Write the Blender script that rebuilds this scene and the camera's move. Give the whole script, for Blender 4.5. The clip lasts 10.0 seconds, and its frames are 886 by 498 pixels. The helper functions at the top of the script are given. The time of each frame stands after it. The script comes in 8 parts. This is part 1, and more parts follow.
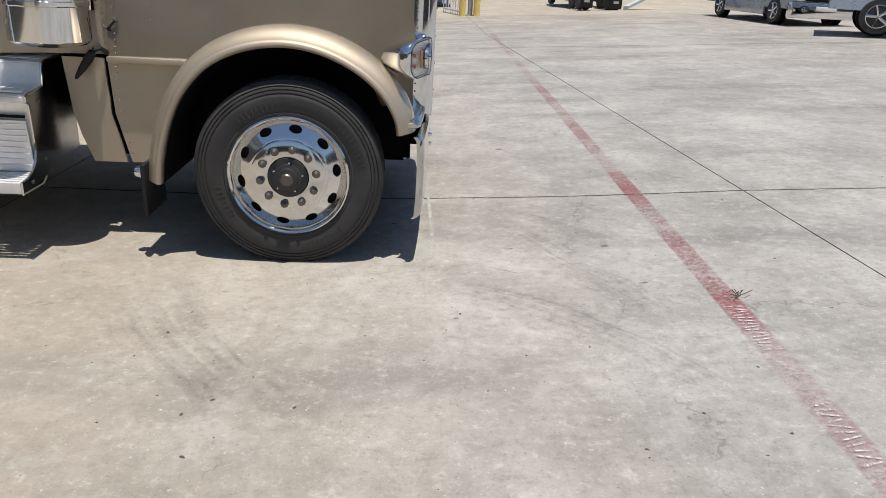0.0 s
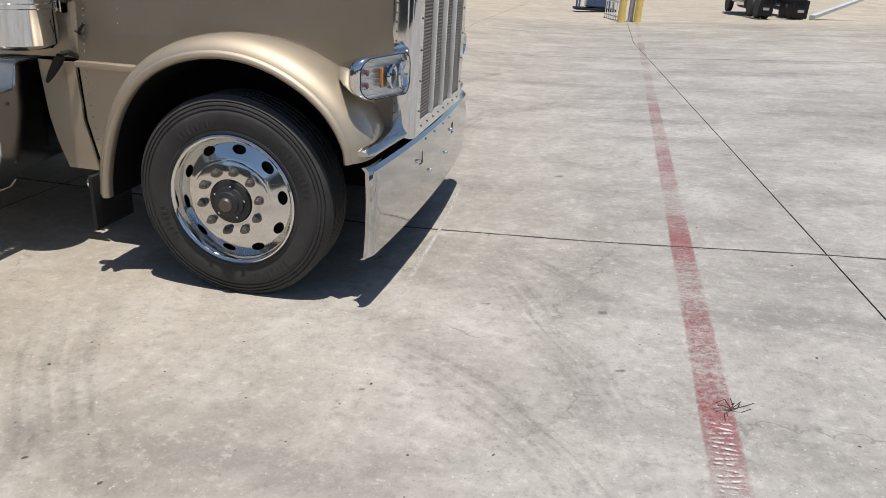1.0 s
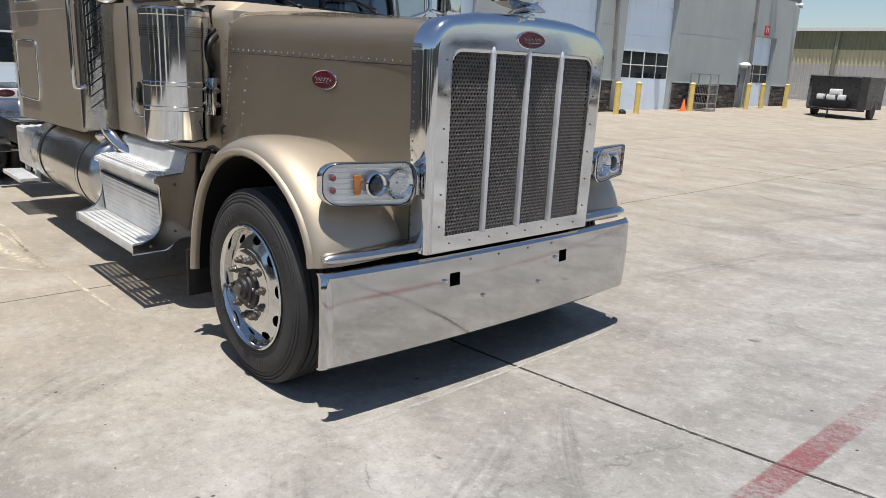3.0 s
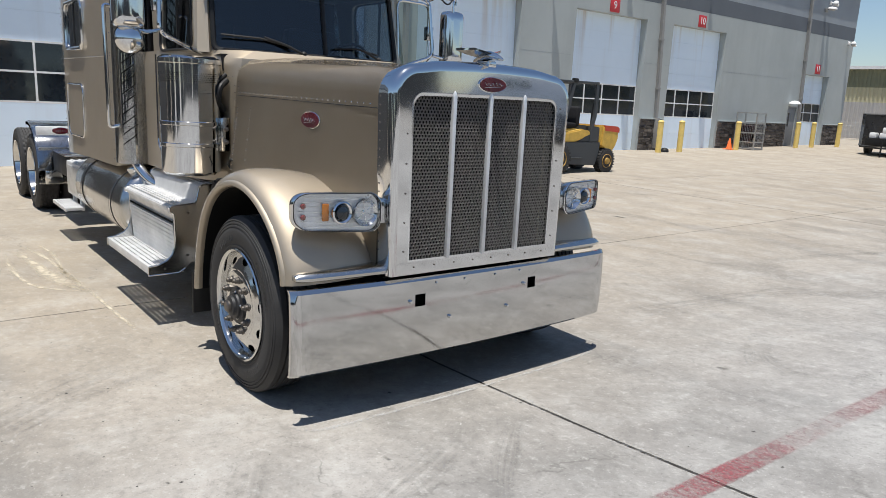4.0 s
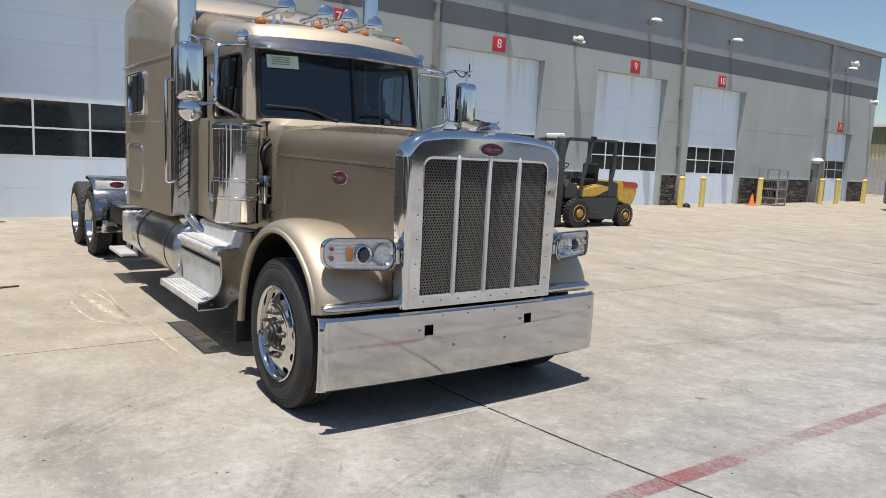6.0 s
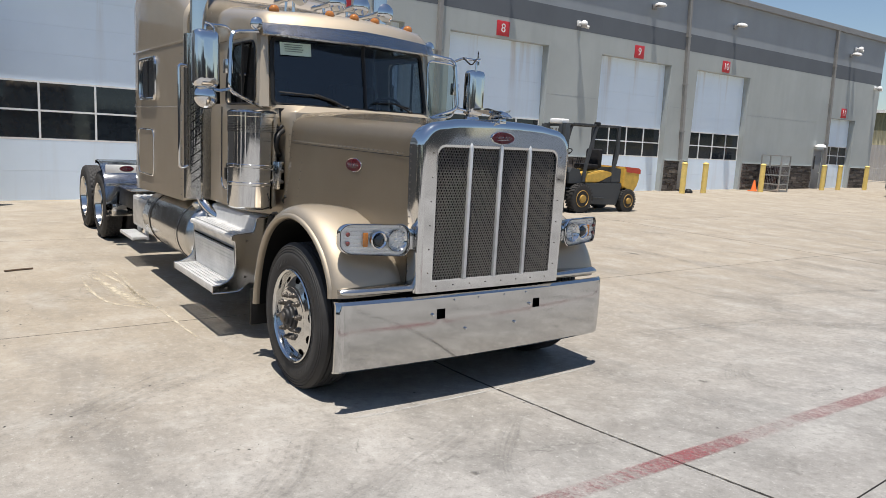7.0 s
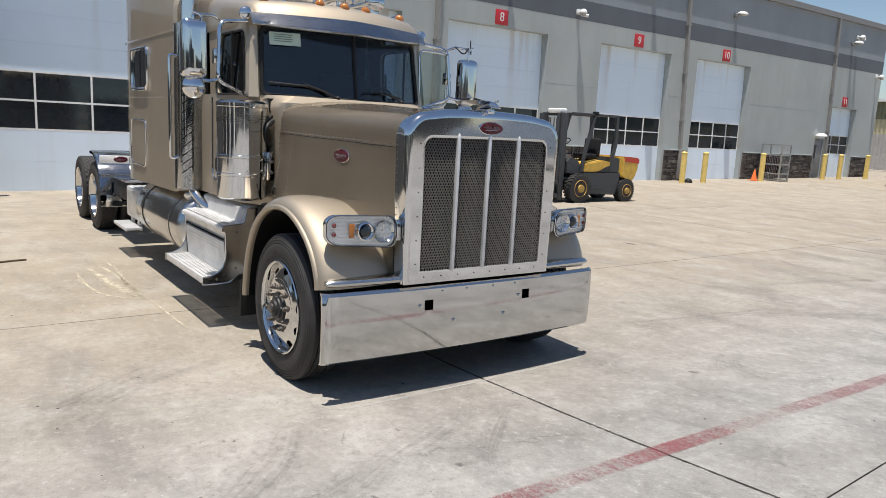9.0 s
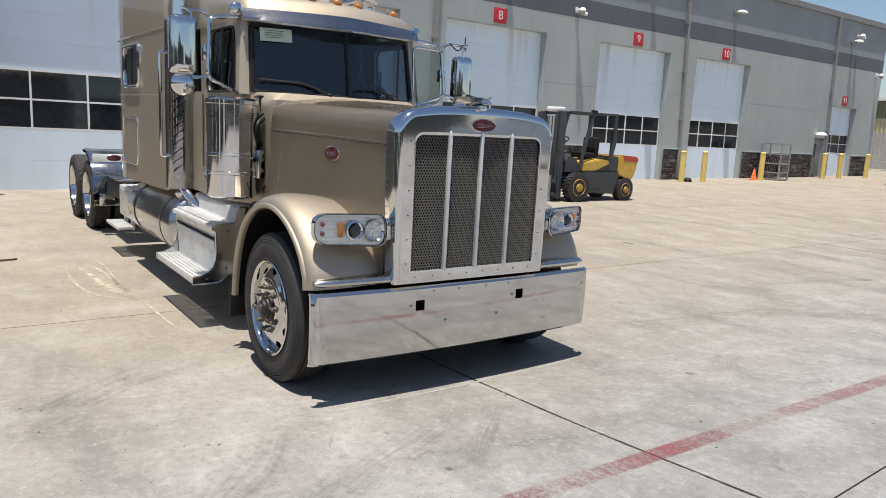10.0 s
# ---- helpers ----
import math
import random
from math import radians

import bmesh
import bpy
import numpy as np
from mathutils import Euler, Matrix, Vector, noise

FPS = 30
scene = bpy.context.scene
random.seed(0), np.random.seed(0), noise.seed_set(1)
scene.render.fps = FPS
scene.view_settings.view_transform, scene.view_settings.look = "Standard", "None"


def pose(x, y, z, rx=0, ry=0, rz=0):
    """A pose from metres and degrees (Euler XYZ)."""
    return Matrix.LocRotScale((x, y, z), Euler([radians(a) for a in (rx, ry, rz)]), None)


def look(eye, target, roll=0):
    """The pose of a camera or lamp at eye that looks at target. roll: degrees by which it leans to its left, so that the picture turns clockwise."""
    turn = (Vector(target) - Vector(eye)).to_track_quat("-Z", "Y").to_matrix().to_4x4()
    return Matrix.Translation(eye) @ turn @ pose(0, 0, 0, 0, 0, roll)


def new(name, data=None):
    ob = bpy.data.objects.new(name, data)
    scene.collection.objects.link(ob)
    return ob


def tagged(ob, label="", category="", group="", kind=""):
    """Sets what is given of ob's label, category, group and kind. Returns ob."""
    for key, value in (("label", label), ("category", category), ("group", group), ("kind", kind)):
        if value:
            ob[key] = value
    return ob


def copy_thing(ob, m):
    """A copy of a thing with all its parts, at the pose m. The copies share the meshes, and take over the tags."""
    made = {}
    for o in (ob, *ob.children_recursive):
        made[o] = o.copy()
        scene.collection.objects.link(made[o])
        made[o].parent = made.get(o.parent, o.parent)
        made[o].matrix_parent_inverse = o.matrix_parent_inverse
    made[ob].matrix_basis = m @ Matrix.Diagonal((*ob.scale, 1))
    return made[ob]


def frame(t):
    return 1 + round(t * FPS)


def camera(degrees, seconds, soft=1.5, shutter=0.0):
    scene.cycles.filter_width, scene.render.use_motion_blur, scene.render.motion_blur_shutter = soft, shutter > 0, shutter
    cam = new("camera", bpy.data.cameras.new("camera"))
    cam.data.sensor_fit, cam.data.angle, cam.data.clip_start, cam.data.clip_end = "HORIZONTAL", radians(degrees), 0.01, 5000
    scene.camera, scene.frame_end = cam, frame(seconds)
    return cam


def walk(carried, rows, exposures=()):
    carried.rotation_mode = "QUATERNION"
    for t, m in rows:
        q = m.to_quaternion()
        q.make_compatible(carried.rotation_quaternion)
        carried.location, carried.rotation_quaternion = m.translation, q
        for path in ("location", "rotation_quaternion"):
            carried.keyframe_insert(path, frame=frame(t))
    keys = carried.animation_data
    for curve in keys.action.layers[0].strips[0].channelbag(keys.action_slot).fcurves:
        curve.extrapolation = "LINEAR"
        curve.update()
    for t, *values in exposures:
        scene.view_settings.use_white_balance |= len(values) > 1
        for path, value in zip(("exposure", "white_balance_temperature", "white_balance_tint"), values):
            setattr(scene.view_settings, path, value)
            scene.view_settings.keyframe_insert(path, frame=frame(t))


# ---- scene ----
cam = camera(63.8, 10.0, 0.4)
PATH = [
    (0, (-0.114, -5.05, 1.648), (-0.014, -3.191, 0.917), 3.3),
    (0.5, (0.434, -4.717, 1.675), (0.432, -2.856, 0.941), 3.6),
    (1, (0.912, -4.313, 1.714), (0.56, -2.494, 0.963), 3.7),
    (1.5, (1.359, -3.912, 1.735), (0.665, -2.199, 0.971), 3.5),
    (2, (1.742, -3.505, 1.757), (0.731, -1.968, 0.974), 3.4),
    (2.5, (2.16, -3.169, 1.744), (0.814, -1.833, 1.109), 2.9),
    (3, (2.548, -2.882, 1.737), (1.125, -1.571, 1.23), 2.9),
    (3.2, (2.672, -2.787, 1.736), (1.248, -1.475, 1.234), 3.0),
    (4.3, (3.277, -2.758, 1.795), (1.703, -1.583, 1.418), 2.8),
    (4.5, (3.362, -2.819, 1.799), (1.781, -1.65, 1.432), 2.9),
    (5, (3.554, -2.95, 1.832), (1.976, -1.789, 1.429), 2.9),
    (5.5, (3.726, -3.031, 1.849), (2.136, -1.873, 1.49), 3.0),
    (5.7, (3.769, -3.045, 1.837), (2.159, -1.89, 1.56), 2.8),
    (6.8, (3.849, -3.224, 1.853), (2.239, -2.069, 1.584), 3.2),
    (7, (3.863, -3.226, 1.863), (2.258, -2.074, 1.549), 3.2),
    (7.5, (3.888, -3.221, 1.867), (2.287, -2.071, 1.528), 3.1),
    (8, (3.897, -3.202, 1.867), (2.296, -2.053, 1.527), 3.1),
    (8.5, (3.905, -3.179, 1.869), (2.303, -2.031, 1.526), 3.1),
    (9, (3.898, -3.138, 1.872), (2.296, -1.991, 1.53), 3.1),
    (9.5, (3.875, -3.075, 1.869), (2.274, -1.927, 1.526), 3.1),
    (10, (3.86, -3.04, 1.86), (2.258, -1.893, 1.516), 3.1),
]
EV = 0.42
walk(cam, [(t, look(eye, target, roll)) for t, eye, target, roll in PATH], [(0.0, EV - 0.09, 6500, 10), (2.4, EV - 0.07, 6480, 10), (3.1, EV, 6340, 9.5), (4.5, EV, 6270, 9), (5.2, EV, 6320, 10), (5.6, EV, 6420, 10), (7.0, EV, 6500, 10), (10.0, EV, 6520, 10)])

# ---------------------------------------------------------------- light
SUN_TO = Vector((0.10, -0.15, 1.0)).normalized()
world = bpy.data.worlds.new("sky")
scene.world = world
world.use_nodes = True
wn = world.node_tree
wn.nodes.clear()
sky = wn.nodes.new("ShaderNodeTexSky")
sky.sky_type = "NISHITA"
sky.sun_disc = False
sky.sun_elevation = math.asin(SUN_TO.z)
sky.sun_rotation = math.atan2(SUN_TO.x, SUN_TO.y)
sky.air_density, sky.dust_density, sky.ozone_density = 1.0, 0.5, 1.5
bgn = wn.nodes.new("ShaderNodeBackground")
bgn.inputs["Strength"].default_value = 0.08
out = wn.nodes.new("ShaderNodeOutputWorld")
wn.links.new(sky.outputs[0], bgn.inputs[0])
wn.links.new(bgn.outputs[0], out.inputs[0])
sun_data = bpy.data.lights.new("sun", "SUN")
sun_data.energy = 4.5
sun_data.angle = radians(0.53)
sun_data.color = (1.0, 0.945, 0.87)
sun = new("sun", sun_data)
sun.matrix_world = look(SUN_TO * 60, (0, 0, 0))
scene.view_settings.exposure = 0.0


# ---------------------------------------------------------------- materials
class Tree:
    """A node material in short form."""

    def __init__(self, name):
        self.mat = bpy.data.materials.new(name)
        self.mat.use_nodes = True
        self.t = self.mat.node_tree
        self.b = self.t.nodes["Principled BSDF"]
        self.o = self.t.nodes["Material Output"]

    def node(self, kind, **kw):
        n = self.t.nodes.new(kind)
        for k, v in kw.items():
            n.inputs[k].default_value = v
        return n

    def link(self, a, b):
        self.t.links.new(a, b)

    def coords(self, space="Object"):
        return self.node("ShaderNodeTexCoord").outputs[space]

    def world_pos(self):
        return self.node("ShaderNodeNewGeometry").outputs["Position"]

    def noise(self, vec, scale, detail=4.0, rough=0.55, stretch=None):
        if stretch:
            m = self.node("ShaderNodeMapping")
            m.inputs["Scale"].default_value = stretch
            self.link(vec, m.inputs["Vector"])
            vec = m.outputs["Vector"]
        n = self.node("ShaderNodeTexNoise", Scale=scale, Detail=detail, Roughness=rough)
        self.link(vec, n.inputs["Vector"])
        return n.outputs["Fac"]

    def ramp(self, fac, stops):
        r = self.node("ShaderNodeValToRGB")
        e = r.color_ramp.elements
        while len(e) < len(stops):
            e.new(0.5)
        for s, (p, c) in zip(e, stops):
            s.position = p
            s.color = (*c, 1) if len(c) == 3 else c
        self.link(fac, r.inputs[0])
        return r.outputs[0]

    def span(self, fac, a, b, lo=0.0, hi=1.0):
        m = self.node("ShaderNodeMapRange")
        for k, v in zip((1, 2, 3, 4), (a, b, lo, hi)):
            m.inputs[k].default_value = v
        self.link(fac, m.inputs[0])
        return m.outputs[0]

    def mix(self, fac, a, b, mode="MIX"):
        m = self.t.nodes.new("ShaderNodeMix")
        m.data_type, m.blend_type = "RGBA", mode
        for sock, v in ((m.inputs[0], fac), (m.inputs[6], a), (m.inputs[7], b)):
            if isinstance(v, (int, float)):
                sock.default_value = v
            elif isinstance(v, tuple):
                sock.default_value = (*v, 1)
            else:
                self.link(v, sock)
        return m.outputs[2]

    def math(self, op, a, b=0.0):
        m = self.t.nodes.new("ShaderNodeMath")
        m.operation = op
        for sock, v in zip(m.inputs, (a, b)):
            if isinstance(v, (int, float)):
                sock.default_value = v
            else:
                self.link(v, sock)
        return m.outputs[0]

    def bump(self, height, strength=0.2, dist=0.01):
        n = self.node("ShaderNodeBump", Strength=strength, Distance=dist)
        self.link(height, n.inputs["Height"])
        self.link(n.outputs[0], self.b.inputs["Normal"])

    def put(self, **kw):
        for k, v in kw.items():
            sock = self.b.inputs[k.replace("_", " ")]
            if isinstance(v, tuple):
                sock.default_value = (*v, 1)
            elif isinstance(v, (int, float)):
                sock.default_value = v
            else:
                self.link(v, sock)
        return self


def plain(name, color, rough=0.5, metal=0.0, vary=0.12, scale=6.0, bump=0.0, bump_scale=120.0, coat=0.0, spec=0.5):
    """A surface with slight variation at two scales."""
    m = Tree(name)
    p = m.coords()
    big, fine = m.noise(p, scale), m.noise(p, scale * 14, 3)
    f = m.math("ADD", m.math("MULTIPLY", big, 0.65), m.math("MULTIPLY", fine, 0.35))
    lo = tuple(c * (1 - vary) for c in color)
    hi = tuple(min(c * (1 + vary), 1) for c in color)
    m.put(Base_Color=m.ramp(f, [(0.3, lo), (0.7, hi)]), Metallic=metal, Coat_Weight=coat, Coat_Roughness=0.06)
    m.put(Roughness=m.span(big, 0.3, 0.7, max(rough - 0.06, 0.02), min(rough + 0.06, 1)))
    m.b.inputs["Specular IOR Level"].default_value = spec
    if bump:
        m.bump(m.noise(p, bump_scale, 3), bump, 0.004)
    return m.mat


def concrete_ground():
    m = Tree("weathered_concrete")
    p = m.world_pos()
    big = m.noise(p, 0.3, 5, 0.62)
    mid = m.noise(p, 1.5, 7, 0.66)
    swirl = m.noise(p, 0.75, 6, 0.72, (0.8, 1.8, 1.0))
    cross = m.noise(p, 0.8, 6, 0.72, (1.7, 0.8, 1.0))
    fine = m.noise(p, 17, 6, 0.74)
    grit = m.noise(p, 70, 6, 0.8)
    broom = m.noise(p, 26, 5, 0.75, (0.8, 1.5, 1.0))
    blotch = m.noise(p, 5.5, 8, 0.7)
    sep = m.node("ShaderNodeSeparateXYZ")
    m.link(p, sep.inputs[0])
    col = m.ramp(big, [(0.32, (0.305, 0.288, 0.27)), (0.5, (0.435, 0.415, 0.392)), (0.68, (0.53, 0.508, 0.482))])
    # tan tint towards the shop side and far down the yard
    tan = m.span(sep.outputs["X"], 1.6, -3.2, 0.0, 0.95)
    tan = m.math("MAXIMUM", tan, m.span(sep.outputs["Y"], 6.0, 22.0, 0.0, 0.75))
    tan = m.math("MULTIPLY", tan, m.span(mid, 0.25, 0.65, 0.5, 1.0))
    col = m.mix(tan, col, m.ramp(big, [(0.3, (0.34, 0.275, 0.195)), (0.7, (0.52, 0.44, 0.335))]))
    # tyre dirt in broad swept streaks
    col = m.mix(m.span(swirl, 0.48, 0.66, 0.0, 0.46), col, (0.2, 0.19, 0.175))
    col = m.mix(m.span(cross, 0.5, 0.68, 0.0, 0.34), col, (0.21, 0.2, 0.185))
    col = m.mix(m.span(mid, 0.5, 0.72, 0.0, 0.3), col, (0.22, 0.205, 0.188))
    col = m.mix(m.span(mid, 0.48, 0.32, 0.0, 0.44), col, (0.60, 0.585, 0.55))
    # faint scuffed arcs left by turning wheels
    wave = m.node("ShaderNodeTexWave", Scale=0.16, Distortion=7.0, Detail=3.0)
    wave.inputs["Detail Scale"].default_value = 0.6
    wave.wave_type = "RINGS"
    m.link(p, wave.inputs["Vector"])
    arcs = m.math("MULTIPLY", m.span(wave.outputs["Fac"], 0.8, 0.97), m.span(swirl, 0.4, 0.6))
    col = m.mix(m.math("MULTIPLY", arcs, 0.35), col, (0.15, 0.145, 0.14))
    # exposed aggregate and pitting
    col = m.mix(m.span(fine, 0.52, 0.66, 0.0, 0.52), col, (0.23, 0.218, 0.202))
    col = m.mix(m.span(fine, 0.45, 0.31, 0.0, 0.52), col, (0.68, 0.665, 0.62))
    col = m.mix(m.span(grit, 0.58, 0.66, 0.0, 0.78), col, (0.13, 0.122, 0.112))
    col = m.mix(m.span(grit, 0.41, 0.33, 0.0, 0.6), col, (0.80, 0.785, 0.75))
    col = m.mix(m.span(broom, 0.52, 0.68, 0.0, 0.16), col, (0.24, 0.228, 0.212))
    col = m.mix(m.span(blotch, 0.5, 0.66, 0.0, 0.3), col, (0.235, 0.222, 0.205))
    col = m.mix(m.span(blotch, 0.46, 0.32, 0.0, 0.28), col, (0.62, 0.605, 0.57))
    # crumbs of paler fines lying in the pores
    speck = m.noise(p, 46, 2, 0.5)
    col = m.mix(m.math("MULTIPLY", m.span(speck, 0.68, 0.74), m.span(blotch, 0.5, 0.6, 0.0, 0.7)), col, (0.78, 0.76, 0.72))
    # sandy dust over the far slabs
    sand = m.math("MAXIMUM", m.span(sep.outputs["Y"], 20.0, 22.5, 0.0, 0.6), m.math("ADD", m.span(sep.outputs["X"], 1.2, -3.0, 0.0, 0.36), m.span(sep.outputs["X"], -4.0, -12.0, 0.0, 0.28)))
    col = m.mix(m.math("MULTIPLY", sand, m.span(mid, 0.25, 0.6, 1.0, 0.6)), col, (0.60, 0.505, 0.385))
    # hairline cracks, broken up
    warp = m.node("ShaderNodeVectorMath")
    warp.operation = "MULTIPLY_ADD"
    nz = m.node("ShaderNodeTexNoise", Scale=1.3, Detail=5.0, Roughness=0.7)
    m.link(p, nz.inputs["Vector"])
    m.link(nz.outputs["Color"], warp.inputs[0])
    warp.inputs[1].default_value = (0.9, 0.9, 0.0)
    m.link(p, warp.inputs[2])
    crack = m.node("ShaderNodeTexVoronoi", Scale=0.42)
    crack.feature = "DISTANCE_TO_EDGE"
    m.link(warp.outputs[0], crack.inputs["Vector"])
    hair = m.math("MULTIPLY", m.span(crack.outputs["Distance"], 0.0035, 0.0012), m.span(swirl, 0.47, 0.58, 0.0, 0.5))
    col = m.mix(hair, col, (0.16, 0.15, 0.135))
    # oil spots
    vor = m.node("ShaderNodeTexVoronoi", Scale=0.8)
    m.link(p, vor.inputs["Vector"])
    spot = m.math("ADD", vor.outputs["Distance"], m.math("MULTIPLY", fine, 0.03))
    col = m.mix(m.span(spot, 0.05, 0.036, 0.0, 0.6), col, (0.10, 0.095, 0.09))
    col = m.mix(1.0, col, (0.70, 0.705, 0.70), "MULTIPLY")
    m.put(Base_Color=col, Roughness=m.span(mid, 0.3, 0.7, 0.72, 0.92))
    h = m.math("ADD", m.math("MULTIPLY", fine, 0.6), m.math("MULTIPLY", grit, 0.4))
    m.bump(h, 0.5, 0.008)
    return m.mat


def red_line_paint():
    m = Tree("worn_red_paint")
    p = m.world_pos()
    sep = m.node("ShaderNodeSeparateXYZ")
    m.link(p, sep.inputs[0])
    wear = m.noise(p, 38, 6, 0.8, (0.85, 1.3, 1.0))
    bands = m.noise(p, 9, 4, 0.7, (0.35, 2.8, 1.0))
    patch = m.noise(p, 0.9, 3, 0.5, (0.3, 1.0, 1.0))
    w = m.math("ADD", m.math("MULTIPLY", wear, 0.55), m.math("MULTIPLY", bands, 0.2))
    w = m.math("ADD", w, m.math("MULTIPLY", patch, 0.5))
    keep = m.span(w, 0.54, 0.69, 0.9, 0.06)
    chips = m.noise(p, 95, 4, 0.75)
    keep = m.math("MULTIPLY", keep, m.span(chips, 0.52, 0.62, 1.0, 0.15))
    uv = m.node("ShaderNodeSeparateXYZ")
    m.link(m.coords("UV"), uv.inputs[0])
    rim = m.math("SUBTRACT", 0.5, m.math("ABSOLUTE", m.math("SUBTRACT", uv.outputs["X"], 0.5)))
    rim = m.math("ADD", rim, m.math("MULTIPLY", m.math("SUBTRACT", wear, 0.5), 0.5))
    keep = m.math("MULTIPLY", keep, m.span(rim, -0.03, 0.08))
    # scuffed thin at the end where vehicles cross
    keep = m.math("MULTIPLY", keep, m.span(m.math("ADD", sep.outputs["Y"], m.math("MULTIPLY", bands, 0.9)), -1.9, -1.4, 0.42, 1.0))
    keep = m.math("MULTIPLY", keep, m.span(sep.outputs["Y"], -0.4, 1.2, 1.0, 0.66))
    keep = m.math("MULTIPLY", keep, m.span(sep.outputs["Y"], 0.0, 7.0, 1.0, 0.5))
    fine = m.noise(p, 60, 4)
    m.put(Base_Color=m.ramp(fine, [(0.3, (0.21, 0.042, 0.052)), (0.7, (0.31, 0.088, 0.097))]), Roughness=0.75, Alpha=keep)
    m.bump(fine, 0.2, 0.003)
    return m.mat


def stain_material(name, color, scale, lo, hi, most):
    """A thin deposit on the slab, broken up at its edges."""
    m = Tree(name)
    c = m.coords("UV")
    sep = m.node("ShaderNodeSeparateXYZ")
    m.link(c, sep.inputs[0])
    edge = None
    for s, soft in ((sep.outputs["X"], 0.4), (sep.outputs["Y"], 0.25)):
        d = m.math("SUBTRACT", 0.5, m.math("ABSOLUTE", m.math("SUBTRACT", s, 0.5)))
        e = m.span(d, 0.0, soft)
        edge = e if edge is None else m.math("MULTIPLY", edge, e)
    n = m.noise(m.world_pos(), scale, 6, 0.7)
    a = m.math("MULTIPLY", m.math("MULTIPLY", edge, m.span(n, lo, hi)), most)
    m.put(Base_Color=color, Roughness=0.9, Alpha=a)
    return m.mat


def tyre_scuff():
    """Rubber rubbed off in thin lines that run along the mark."""
    m = Tree("rubbed_tyre_dirt")
    c = m.coords("UV")
    sep = m.node("ShaderNodeSeparateXYZ")
    m.link(c, sep.inputs[0])
    d = m.math("SUBTRACT", 0.5, m.math("ABSOLUTE", m.math("SUBTRACT", sep.outputs["X"], 0.5)))
    e = m.math("SUBTRACT", 0.5, m.math("ABSOLUTE", m.math("SUBTRACT", sep.outputs["Y"], 0.5)))
    edge = m.math("MULTIPLY", m.span(d, 0.0, 0.22), m.span(e, 0.0, 0.22))
    ribs = m.noise(c, 1.0, 3, 0.55, (11.0, 0.9, 1.0))
    worn = m.noise(m.world_pos(), 3.2, 6, 0.7)
    grain = m.noise(m.world_pos(), 34.0, 4, 0.7)
    a = m.math("MULTIPLY", m.math("MULTIPLY", edge, m.span(ribs, 0.38, 0.6)), m.math("MULTIPLY", m.span(worn, 0.25, 0.7), m.span(grain, 0.2, 0.6, 0.5, 1.0)))
    m.put(Base_Color=(0.085, 0.082, 0.076), Roughness=0.9, Alpha=m.math("MULTIPLY", a, 0.25))
    return m.mat


def metallic_paint():
    m = Tree("champagne_metallic_paint")
    p = m.coords()
    tone = m.noise(p, 1.4, 3, 0.5)
    dust = m.noise(p, 3.5, 5, 0.6)
    col = m.ramp(tone, [(0.3, (0.425, 0.363, 0.278)), (0.7, (0.472, 0.406, 0.315))])
    m.put(Base_Color=m.mix(m.span(dust, 0.5, 0.85, 0.0, 0.2), col, (0.45, 0.395, 0.32)), Metallic=0.92)
    m.put(Roughness=m.span(dust, 0.3, 0.75, 0.6, 0.68), Coat_Weight=1.0, Coat_Roughness=0.02)
    return m.mat


def chrome(name="chrome", color=(0.70, 0.71, 0.72), rough=0.04, smear=0.05):
    m = Tree(name)
    p = m.coords()
    s = m.noise(p, 5, 5, 0.6)
    f = m.noise(p, 60, 3)
    r = m.math("ADD", m.span(s, 0.35, 0.75, rough, rough + smear), m.math("MULTIPLY", f, 0.02))
    m.put(Base_Color=m.ramp(s, [(0.2, tuple(c * 0.94 for c in color)), (0.8, color)]), Metallic=1.0, Roughness=r)
    m.bump(m.noise(p, 3.0, 3), 0.022, 0.02)
    return m.mat


def brushed(name="brushed_aluminium", color=(0.80, 0.80, 0.79)):
    m = Tree(name)
    p = m.coords()
    s = m.noise(p, 40, 3, 0.6, (0.08, 1.0, 1.0))
    d = m.noise(p, 6, 5)
    m.put(Base_Color=m.ramp(d, [(0.3, tuple(c * 0.78 for c in color)), (0.7, color)]), Metallic=0.45, Roughness=m.span(s, 0.2, 0.8, 0.36, 0.52))
    m.bump(s, 0.08, 0.002)
    return m.mat


def tread_plate():
    m = Tree("diamond_tread_plate")
    p = m.coords()
    mp = m.node("ShaderNodeMapping")
    mp.inputs["Rotation"].default_value = (0.6, 0.3, 0.785)
    m.link(p, mp.inputs["Vector"])
    v = m.node("ShaderNodeTexVoronoi", Scale=42.0)
    v.feature = "F1"
    m.link(mp.outputs[0], v.inputs["Vector"])
    h = m.span(v.outputs["Distance"], 0.16, 0.34, 1.0, 0.0)
    d = m.noise(p, 9, 5)
    m.put(Base_Color=m.ramp(d, [(0.3, (0.58, 0.57, 0.54)), (0.7, (0.78, 0.77, 0.75))]), Metallic=0.85, Roughness=m.span(h, 0, 1, 0.45, 0.28))
    m.bump(h, 0.7, 0.004)
    return m.mat


def rubber(name="tyre_rubber", color=(0.023, 0.022, 0.0212)):
    m = Tree(name)
    p = m.coords()
    d = m.noise(p, 7, 6, 0.65)
    f = m.noise(p, 160, 3)
    m.put(Base_Color=m.ramp(d, [(0.35, color), (0.75, tuple(c * 2.1 for c in color))]), Roughness=m.span(d, 0.3, 0.7, 0.6, 0.85))
    m.bump(f, 0.15, 0.002)
    return m.mat


